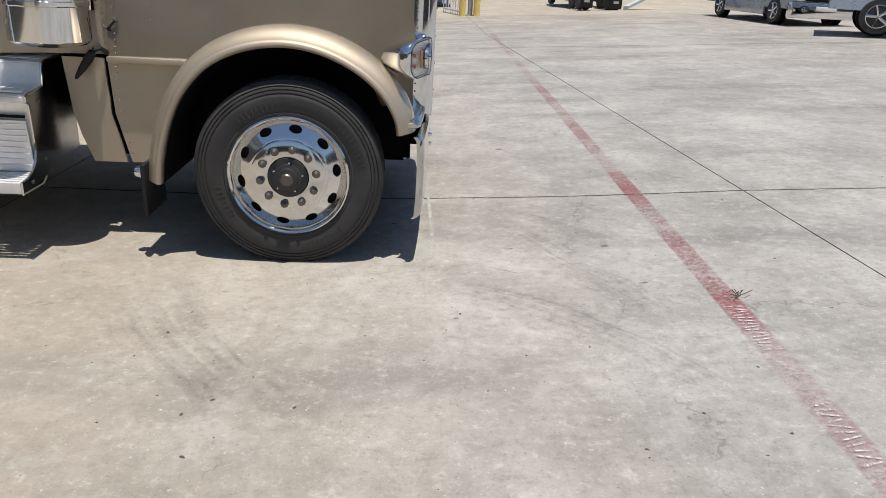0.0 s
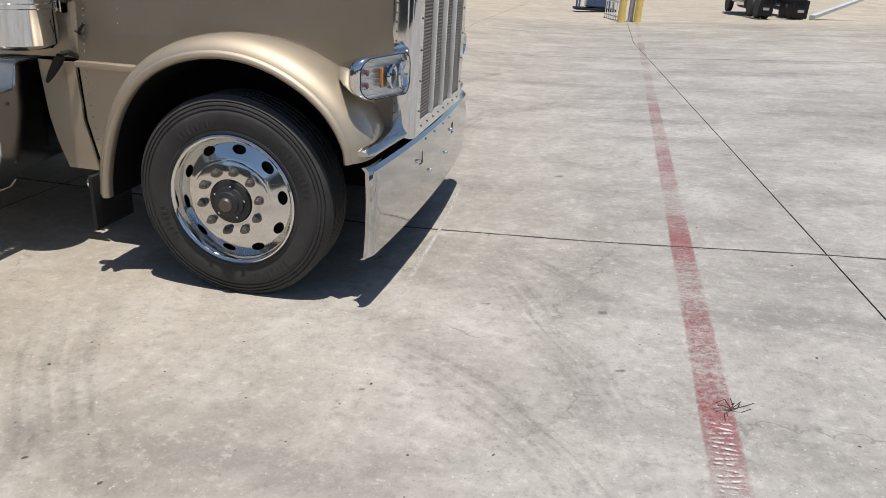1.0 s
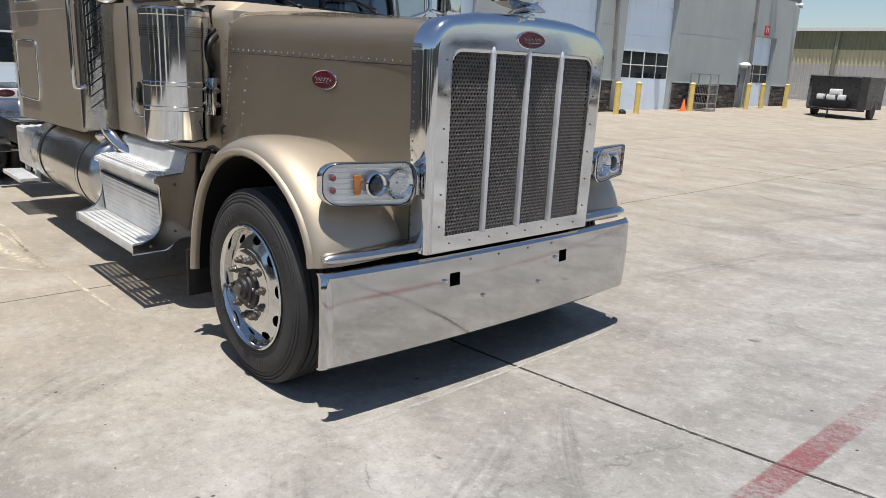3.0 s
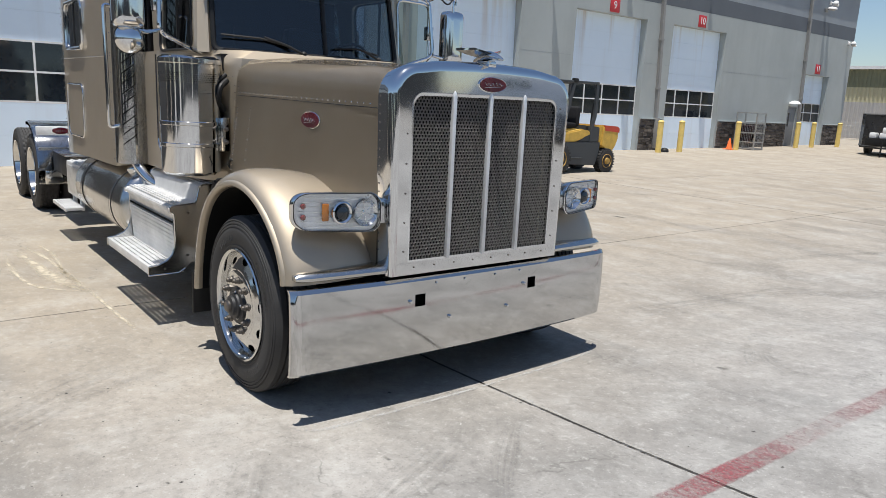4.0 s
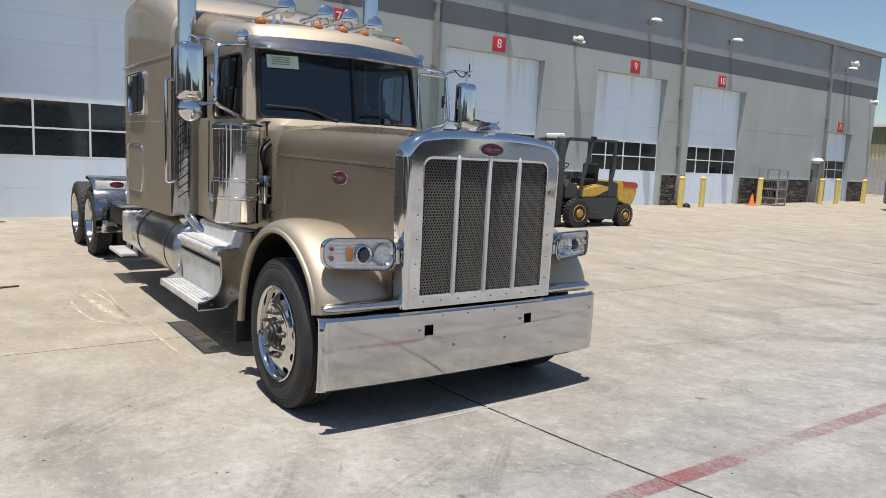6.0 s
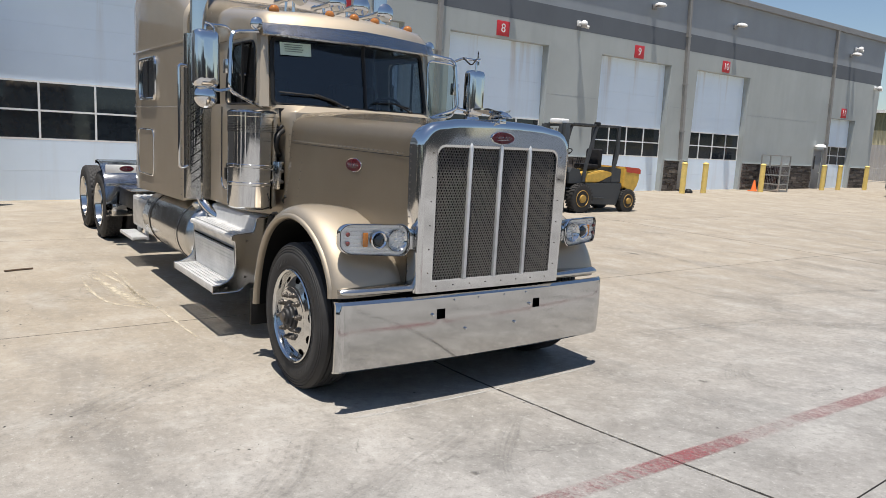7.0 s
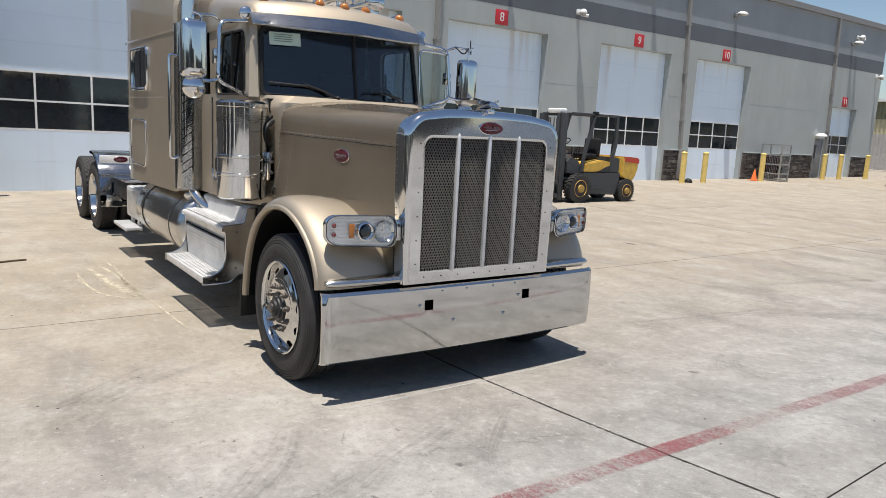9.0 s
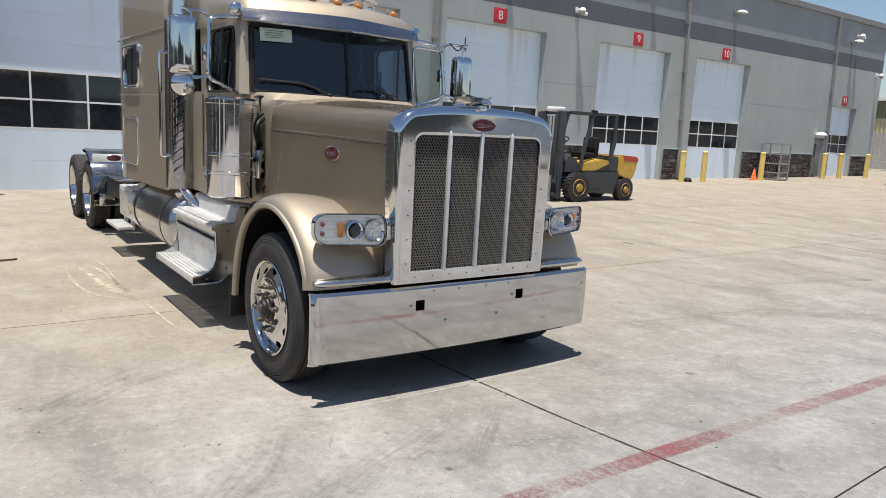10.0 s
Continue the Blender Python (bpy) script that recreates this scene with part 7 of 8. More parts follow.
def make_side_door():
    y0, y1, top = DOOR
    zb = base_z(35)
    d = thing("door_side", "closed grey steel service door with a narrow window", "door", kind="structure")
    bm = bmesh.new()
    box(bm, (WALL_X - 0.12, y0, zb - 0.02), (WALL_X - 0.06, y1, top), 0.004)
    leaf = part("door_leaf", bm, "grey_door", d)
    bm = bmesh.new()
    box(bm, (WALL_X - 0.058, y0 + 0.15, 1.2), (WALL_X - 0.053, y0 + 0.32, 1.9))
    part("door_pane", bm, "pane", leaf)
    bm = bmesh.new()
    for a, b in (((y0 - 0.06, zb), (y0, top + 0.06)), ((y1, zb), (y1 + 0.06, top + 0.06)), ((y0, top), (y1, top + 0.06))):
        box(bm, (WALL_X - 0.1, a[0], a[1]), (WALL_X + 0.02, b[0], b[1]))
    part("door_casing", bm, "grey_door", d)
    bm = bmesh.new()
    rod(bm, (WALL_X - 0.05, y1 - 0.1, 1.0), (WALL_X + 0.0, y1 - 0.1, 1.0), 0.03)
    part("door_knob", bm, "steel", d)
    t = thing("door_lamp", "white lamp hood over the service door", "lamp")
    bm = bmesh.new()
    lathe(bm, [(0.28, 0.0), (0.27, 0.05), (0.2, 0.13), (0.06, 0.17), (0.001, 0.175)], (WALL_X + 0.3, 34.98, 2.36), (0, 0, 1), 20)
    box(bm, (WALL_X + 0.003, 34.91, 2.36), (WALL_X + 0.2, 35.05, 2.47), 0.01)
    part("hood", bm, "white", t)


make_side_door()


# ---------------------------------------------------------------- bollards and yard things
def make_bollard():
    t = thing("bollard", "faded yellow steel bollard with a domed cap", "bollard", group="yellow bollards")
    bm = bmesh.new()
    lathe(bm, [(0.118, -0.25), (0.118, 1.24), (0.11, 1.25)], (0, 0, 0), (0, 0, 1), 28)
    part("post", bm, "yellow", t)
    bm = bmesh.new()
    lathe(bm, [(0.125, 1.235), (0.127, 1.26), (0.1, 1.30), (0.05, 1.32), (0.001, 1.325)], (0, 0, 0), (0, 0, 1), 28)
    part("cap", bm, "yellow", t)
    return t


first = make_bollard()
SPOTS = [(-14.9, 22.52), (-14.9, 24.0), (-14.95, 28.53), (-15.1, 34.47), (-15.1, 36.17), (-14.93, 38.78), (1.5, 21.45), (2.02, 21.5)]
for k, (x, y) in enumerate(SPOTS):
    m = pose(x, y, gz(x, y))
    if k == 0:
        first.matrix_world = m
    else:
        copy_thing(first, m)


def make_cone():
    x, y = -15.25, 28.45
    t = thing("traffic_cone", "orange plastic traffic cone by the wall", "cone", pose(x, y, gz(x, y)))
    bm = bmesh.new()
    lathe(bm, [(0.14, 0.03), (0.13, 0.05), (0.03, 0.51), (0.025, 0.52), (0.015, 0.51)], (0, 0, 0), (0, 0, 1), 24)
    part("cone_body", bm, "orange", t)
    bm = bmesh.new()
    box(bm, (-0.2, -0.2, 0), (0.2, 0.2, 0.035), 0.012)
    part("cone_base", bm, "orange", t)


make_cone()


def make_cage():
    x0, x1, y0, y1 = -15.6, -14.6, 29.43, 30.2
    t = thing("wire_cage", "galvanised steel storage cage with shelves, half empty", "cage")
    zb = gz(-15.2, 30)
    for x in (x0, x1):
        for y in (y0, y1):
            bm = bmesh.new()
            box(bm, (x - 0.03, y - 0.03, zb - 0.02), (x + 0.03, y + 0.03, 1.82))
            part("post", bm, "steel", t)
    for z in (0.14, 0.45, 0.88, 1.32, 1.80):
        for a, b in (((x0, y0 - 0.025), (x1, y0 + 0.025)), ((x0, y1 - 0.025), (x1, y1 + 0.025)), ((x0 - 0.025, y0), (x0 + 0.025, y1)), ((x1 - 0.025, y0), (x1 + 0.025, y1))):
            bm = bmesh.new()
            box(bm, (a[0], a[1], z - 0.025), (b[0], b[1], z + 0.025))
            part("rail", bm, "steel", t)
    for z in (0.14, 0.45, 0.88):
        bm = bmesh.new()
        box(bm, (x0, y0, z - 0.01), (x1, y1, z + 0.01))
        part("shelf", bm, "steel", t)
    for face in range(2):
        bm = bmesh.new()
        for k in range(1, 12):
            q = k / 12
            p = (x1, y0 + (y1 - y0) * q) if face else (x0 + (x1 - x0) * q, y0)
            rod(bm, (*p, 0.14), (*p, 1.32 if face == 0 else 1.8), 0.005, seg=4)
        tagged(part("wire_mesh", bm, "steel", t), kind="stuff")
    for lo, hi in (((x0 + 0.15, y0 + 0.12, 0.47), (x0 + 0.75, y1 - 0.2, 0.82)), ((x0 + 0.85, y0 + 0.15, 0.47), (x1 - 0.15, y1 - 0.25, 0.76)), ((x0 + 0.1, y0 + 0.12, 0.9), (x1 - 0.25, y1 - 0.2, 1.22))):
        bm = bmesh.new()
        box(bm, lo, hi, 0.03)
        part("stored_bin", bm, "maroon", t, "dull red stored bin")


make_cage()
bm = bmesh.new()
lathe(bm, [(0.18, 0), (0.17, 0.08), (0.1, 0.16), (0.03, 0.18)], (-15.0, 23.1, gz(-15, 23.1)), (0, 0, 1), 16)
tagged(part("rubber_chock", bm, "black", None), "black rubber block beside a bollard", "wheel chock")


def make_forklift():
    x, y = -10.3, 11.0
    t = thing("forklift", "yellow and charcoal forklift parked with lowered mast", "forklift", pose(x, y, gz(x, y)))
    # local: front towards -y, width along x

    def wheel_at(cx, cy, r, w, name):
        bm = bmesh.new()
        lathe(bm, [(r * 0.55, -w / 2), (r * 0.9, -w / 2), (r, -w / 2 + 0.03), (r, w / 2 - 0.03), (r * 0.9, w / 2), (r * 0.55, w / 2)], (cx, cy, r), (1, 0, 0), 36)
        for k in range(26):
            a = 2 * math.pi * k / 26
            for s in (-1, 1):
                box(bm, (-0.012, -w * 0.25, -0.012), (0.03, w * 0.25, 0.03), 0, Matrix.Translation((cx + s * w * 0.24, cy, r)) @ Matrix.Rotation(a + s * 0.06, 4, "X") @ pose(0, 0, r - 0.012) @ pose(0, 0, 0, 0, 0, 90))
        ob = part(name, bm, "tyre", t, "dusty black solid tyre")
        s = 1 if cx > 0 else -1
        bm = bmesh.new()
        lathe(bm, [(r * 0.6, -w * 0.4), (r * 0.6, 0), (r * 0.58, 0.02), (r * 0.45, -0.03), (r * 0.3, -0.03), (r * 0.26, 0.05), (0.001, 0.06)], (cx + s * w * 0.48, cy, r), (s, 0, 0), 24)
        rim = part("rim", bm, "ochre", ob, "ochre painted rim")
        for k in range(6):
            a = 2 * math.pi * k / 6
            bm = bmesh.new()
            rod(bm, (cx + s * (w * 0.48 - 0.03), cy + math.cos(a) * r * 0.38, r + math.sin(a) * r * 0.38), (cx + s * (w * 0.48 + 0.0), cy + math.cos(a) * r * 0.38, r + math.sin(a) * r * 0.38), 0.016, seg=6)
            part("wheel_nut", bm, "nut", rim)

    for cx in (-0.52, 0.52):
        wheel_at(cx, 0.02, 0.395, 0.26, "front_wheel")
        wheel_at(cx * 0.96, 1.93, 0.32, 0.22, "rear_wheel")

    def side(name, rows, half, mat, label, bevel=0.02):
        bm = bmesh.new()
        slab(bm, [(-half, p, q) for p, q in rows], (2 * half, 0, 0))
        if bevel:
            bmesh.ops.bevel(bm, geom=list(bm.edges), offset=bevel, segments=2, affect="EDGES")
        return part(name, bm, mat, t, label)

    body = side("body", ((0.42, 0.24), (1.52, 0.2), (1.62, 0.5), (1.68, 0.82), (0.2, 0.82), (0.3, 0.55)), 0.54, "fork_grey", "charcoal painted chassis side", 0.015)
    bm = bmesh.new()
    box(bm, (0.53, 0.5, 0.40), (0.58, 0.95, 0.43), 0.006)
    part("foot_step", bm, "fork_grey", body, "narrow foot step")
    side("engine_cover", ((0.22, 0.83), (0.72, 0.83), (1.25, 1.0), (1.28, 1.12), (0.9, 1.17), (0.25, 1.06)), 0.52, "fork_yellow", "yellow engine cover", 0.03)
    side("rear_cover", ((0.78, 0.83), (1.66, 0.83), (1.66, 1.22), (1.30, 1.26), (1.27, 1.06)), 0.50, "fork_grey", "charcoal side cover")
    side("counterweight", ((1.70, 0.72), (2.05, 0.62), (2.16, 0.50), (2.34, 0.72), (2.42, 0.92), (2.42, 1.2), (2.34, 1.25), (1.75, 1.28)), 0.55, "fork_yellow", "yellow counterweight", 0.04)
    side("counterweight_band", ((1.82, 1.14), (2.425, 1.09), (2.425, 1.2), (2.34, 1.256), (1.80, 1.284)), 0.557, "fork_red", "red band on the counterweight", 0)
    for s in (-0.48, 0.48):
        bm = bmesh.new()
        front = rounded([(s, 0.16, 0.84), (s, 0.2, 1.2), (s, 0.50, 2.30), (s, 0.56, 2.39)], 0.12)
        loft(bm, [[p + Vector(d) for d in ((-0.03, -0.045, 0), (0.03, -0.045, 0), (0.03, 0.045, 0), (-0.03, 0.045, 0))] for p in front])
        part("front_post", bm, "fork_grey", t, "dark overhead guard post")
        bm = bmesh.new()
        rear = rounded([(s, 1.30, 0.84), (s, 1.34, 1.25), (s, 1.44, 1.6), (s, 1.42, 2.38)], 0.15)
        loft(bm, [[p + Vector(d) for d in ((-0.03, -0.05, 0), (0.03, -0.05, 0), (0.03, 0.05, 0), (-0.03, 0.05, 0))] for p in rear])
        part("rear_post", bm, "fork_grey", t, "dark overhead guard post")
        bm = bmesh.new()
        box(bm, (s - 0.035, -0.35, 2.35), (s + 0.035, 1.47, 2.41), 0.01)
        part("guard_rail", bm, "fork_grey", t, "overhead guard side rail")
    for k in range(9):
        p = -0.32 + 1.76 * k / 8
        bm = bmesh.new()
        tube(bm, [(-0.48, p, 2.38), (0.48, p, 2.38)], 0.02, 6)
        part("guard_bar", bm, "fork_grey", t)
    bm = bmesh.new()
    box(bm, (-0.26, 0.50, 1.17), (0.26, 1.0, 1.32), 0.055, seg=3)
    part("seat", bm, "cloth", t, "black vinyl seat")
    bm = bmesh.new()
    box(bm, (-0.27, 0.86, 1.26), (0.27, 1.02, 1.80), 0.07, pose(0, 0, 0, -3), seg=3)
    part("backrest", bm, "cloth", t, "black vinyl backrest")
    bm = bmesh.new()
    ring = [(0.19 * math.cos(a), -0.1 + 0.14 * math.sin(a), 1.62 + 0.1 * math.sin(a)) for a in [k * math.pi / 10 for k in range(20)]]
    tube(bm, ring, 0.016, 8, True)
    tube(bm, [(-0.19, -0.1, 1.62), (0.19, -0.1, 1.62)], 0.012, 6)
    tube(bm, [(0, -0.1, 1.62), (0, -0.22, 1.1)], 0.03, 8)
    part("steering_wheel", bm, "black", t)
    for k in range(3):
        bm = bmesh.new()
        tube(bm, [(0.26 + 0.07 * k, 0.02, 1.15), (0.27 + 0.07 * k, 0.1, 1.48)], 0.012, 6)
        lathe(bm, [(0.012, 0), (0.024, 0.02), (0.012, 0.045)], (0.27 + 0.07 * k, 0.1, 1.46), (0, 0.2, 1), 10)
        part("control_lever", bm, "black", t)
    bm = bmesh.new()
    slab(bm, [(-0.46, p, q) for p, q in ((-0.36, 0.8), (0.2, 0.8), (0.18, 0.9), (0.0, 1.18), (-0.26, 1.22), (-0.36, 1.1))], (0.92, 0, 0))
    part("dash", bm, "fork_grey", t, "charcoal dash panel")
    for s in (-0.42, -0.30, 0.30, 0.42):
        bm = bmesh.new()
        back = -0.64 if abs(s) > 0.4 else -0.68
        box(bm, (s - 0.05, back, 0.08), (s + 0.05, back + 0.17, 2.36), 0.01)
        o = part("mast_channel", bm, "fork_grey", t, "dark steel mast channel")
    for z in (0.3, 1.3, 2.3):
        bm = bmesh.new()
        box(bm, (-0.46, -0.55, z), (0.46, -0.49, z + 0.08))
        part("mast_crossbar", bm, "fork_grey", t)
    for s in (-0.17, 0.17):
        bm = bmesh.new()
        rod(bm, (s, -0.58, 0.2), (s, -0.58, 1.7), 0.045)
        rod(bm, (s, -0.58, 1.7), (s, -0.58, 2.25), 0.028)
        part("lift_cylinder", bm, "fork_grey", t, "dark hydraulic lift cylinder")
        bm = bmesh.new()
        tube(bm, [(s * 0.4, -0.6, 0.5), (s * 0.4, -0.6, 2.25)], 0.016, 6)
        part("lift_chain", bm, "nut", t)
    for s in (-0.36, 0.36):
        bm = bmesh.new()
        rod(bm, (s, -0.45, 0.62), (s, -0.02, 0.72), 0.035)
        part("tilt_cylinder", bm, "fork_grey", t)
    bm = bmesh.new()
    box(bm, (-0.5, -0.76, 0.15), (0.5, -0.70, 0.25))
    part("carriage", bm, "fork_grey", t, "dark fork carriage bar")
    bm = bmesh.new()
    box(bm, (-0.5, -0.76, 0.5), (0.5, -0.70, 0.6))
    part("carriage", bm, "fork_grey", t, "dark fork carriage bar")
    for k in range(6):
        bm = bmesh.new()
        box(bm, (-0.48 + k * 0.19, -0.76, 0.6), (-0.45 + k * 0.19, -0.73, 1.3))
        part("load_backrest_bar", bm, "fork_grey", t)
    bm = bmesh.new()
    box(bm, (-0.5, -0.76, 1.28), (0.5, -0.73, 1.33))
    part("load_backrest_rail", bm, "fork_grey", t)
    for s in (-0.3, 0.3):
        bm = bmesh.new()
        slab(bm, [(s - 0.06, p, q) for p, q in ((-0.76, 0.7), (-0.81, 0.7), (-0.81, 0.08), (-1.85, 0.04), (-1.85, 0.025), (-0.76, 0.03))], (0.12, 0, 0))
        part("fork", bm, "steel", t, "worn steel fork")
    bm = bmesh.new()
    box(bm, (-0.2, -0.62, 2.37), (0.3, -0.34, 2.50), 0.055, seg=3)
    part("lamp_cover", bm, "white", t, "white cover on the mast")
    bm = bmesh.new()
    box(bm, (0.42, 0.46, 2.36), (0.54, 0.62, 2.47), 0.03)
    part("work_lamp", bm, "black", t, "black work lamp")
    bm = bmesh.new()
    tube(bm, rounded([(0.3, 1.5, 1.2), (0.3, 1.52, 1.75), (0.3, 1.66, 2.12)], 0.1), 0.03, 8)
    part("exhaust", bm, "black", t, "black exhaust stack")


make_forklift()


def make_trailer():
    t = thing("box_trailer", "black enclosed utility trailer with a white generator on its tongue", "trailer", pose(-11.15, 36.2, gz(-11.15, 36.2), 0, 0, -88))
    bm = bmesh.new()
    slab(bm, [(x, y, 0.45) for x, y in ((-1.9, -1.35), (0.7, -1.35), (1.0, -1.1), (1.0, 1.1), (0.7, 1.35), (-1.9, 1.35))], (0, 0, 1.55))
    part("box_body", bm, "trailer", t, "glossy black box body", 25)
    bm = bmesh.new()
    box(bm, (-1.9, 1.35, 0.45), (0.68, 1.365, 2.0))
    part("side_skin", bm, "trailer", t, "glossy black side skin")
    for z in (0.44, 1.97):
        bm = bmesh.new()
        box(bm, (0.7, -1.1, z), (1.015, 1.1, z + 0.05))
        part("trim_rail", bm, "trim", t)
    for y in (-1.3, 1.3):
        bm = bmesh.new()
        lathe(bm, [(0.2, -0.11), (0.33, -0.11), (0.35, -0.08), (0.35, 0.08), (0.33, 0.11), (0.2, 0.11)], (-0.5, y, 0.35), (0, 1, 0), 28)
        wh = part("wheel", bm, "tyre", t)
        bm = bmesh.new()
        lathe(bm, [(0.21, -0.1), (0.19, 0.1), (0.001, 0.1)], (-0.5, y, 0.35), (0, 1, 0), 20)
        part("rim", bm, "steel", wh)
    bm = bmesh.new()
    tube(bm, [(0.9, -1.2, 0.42), (2.1, 0.1, 0.42)], 0.05, 6)
    tube(bm, [(0.9, 1.4, 0.42), (2.1, 0.1, 0.42)], 0.05, 6)
    tube(bm, [(1.9, 0.1, 0.0), (1.9, 0.1, 0.8)], 0.04, 8)
    part("tongue", bm, "black", t)
    bm = bmesh.new()
    box(bm, (1.05, -0.75, 0.5), (1.6, 0.75, 0.85), 0.03)
    part("battery_tray", bm, "black", t)
    bm = bmesh.new()
    for k, (y, z, w) in enumerate(((-0.5, 0.86, 0.3), (0.0, 0.86, 0.42), (0.45, 0.86, 0.3), (0.15, 1.12, 0.5))):
        box(bm, (1.1, y - w / 2, z), (1.5, y + w / 2, z + 0.26), 0.05)
    part("generator", bm, "white", t, "white generator and bottles")


make_trailer()


def make_far_building():
    b = thing("metal_shed", "long metal-sided shed with cream and olive bands", "building", kind="structure")
    y, x0, x1 = 56.0, -60.0, 24.0
    for name, mat, z0, z1 in (("lower_siding", "siding", -0.5, 3.0), ("cream_siding", "cream", 3.0, 4.1), ("olive_siding", "olive", 4.1, 5.5)):
        verts, faces = [], []
        n = int((x1 - x0) / 0.3)
        for k in range(n):
            xa = x0 + k * 0.3
            for dx, dy in ((0, 0), (0.12, 0), (0.15, -0.045), (0.27, -0.045)):
                verts += [(xa + dx, y + dy, z0), (xa + dx, y + dy, z1)]
        for k in range(len(verts) // 2 - 1):
            faces.append((2 * k, 2 * k + 2, 2 * k + 3, 2 * k + 1))
        me = bpy.data.meshes.new(name)
        me.from_pydata(verts, [], faces)
        me.materials.append(MAT[mat])
        ob = new(name, me)
        ob.parent = b
    bm = bmesh.new()
    box(bm, (x0, y + 0.05, -0.5), (x1, y + 18, 5.5))
    part("shed_core", bm, "siding", b)
    bm = bmesh.new()
    slab(bm, [(x0, y - 0.3, 5.5), (x1, y - 0.3, 5.5), (x1, y + 9, 5.7), (x0, y + 9, 5.7)], (0, 0, 0.12))
    box(bm, (x0, y - 0.35, 5.42), (x1, y - 0.15, 5.65))
    part("shed_roof", bm, "white", b, "pale metal roof")
    for x in (-34, -26.5, -19, -11.5, -4, 3.5):
        bm = bmesh.new()
        box(bm, (x - 0.12, y - 0.2, -0.3), (x + 0.12, y - 0.06, 5.45))
        part("downspout", bm, "olive", b)
    f = thing("pipe_fence", "grey pipe rail fence beyond the yard", "fence", kind="structure")
    for k in range(22):
        x = -24 + k * 2.0
        bm = bmesh.new()
        rod(bm, (x, 50, -0.2), (x, 50, 1.5 + gz(x, 50)), 0.035, seg=8)
        part("post", bm, "steel", f)
    for z in (0.35, 0.65, 0.95, 1.25, 1.48):
        bm = bmesh.new()
        tube(bm, [(-24, 50, z), (2, 50, z + 0.1), (18, 50, z + 1.0)], 0.02, 6)
        part("rail", bm, "steel", f)


make_far_building()
p = thing("pallet_stack", "weathered stack of wooden pallets by the fence", "pallets", pose(-8.4, 43.5, gz(-8.4, 43.5)))
for k in range(6):
    bm = bmesh.new()
    for q in range(6):
        box(bm, (-0.6 + q * 0.21, -0.5, 0.11), (-0.46 + q * 0.21, 0.5, 0.13))
    for yy in (-0.5, -0.05, 0.4):
        box(bm, (-0.6, yy, 0.0), (0.6, yy + 0.1, 0.11))
    o = part("pallet", bm, "pipe", p)
    o.location.z = k * 0.14


# plain unseen walls behind and beside the camera, added to darken the truck's reflections
for name, lo, hi in (("unseen_wall_south", (-40, -24.4, -0.5), (-21, -24.0, 4.6)), ("unseen_wall_south", (-19.5, -24.4, -0.5), (-13, -24.0, 4.2)), ("unseen_wall_south", (-12.3, -24.4, -0.5), (-4, -24.0, 4.8)),
                     ("unseen_wall_south", (-3.2, -22.4, -0.5), (2.6, -22.0, 4.0)), ("unseen_wall_south", (3.6, -19.4, -0.5), (9.5, -19.0, 4.6)), ("unseen_wall_south", (10.6, -17.4, 0.0), (15, -17.0, 4.2)), ("unseen_wall_south", (15.8, -17.4, 0.0), (24, -17.0, 4.8)),
                     ("unseen_wall_west", (-15.0, -24.0, -0.5), (-14.7, -2.5, 4.3)),
                     ("unseen_wall_east", (24.0, -17, 0.0), (24.4, -6, 4.6)), ("unseen_wall_east", (24.0, -5, 0.0), (24.4, 5.5, 5.0)), ("unseen_wall_east", (24.0, 6.5, 0.0), (24.4, 18, 4.4))):
    bm = bmesh.new()
    box(bm, lo, hi)
    tagged(part(name, bm, "unseen_wall", None, smooth=0), "plain dark grey unseen wall added for dark reflections", "wall", kind="structure")


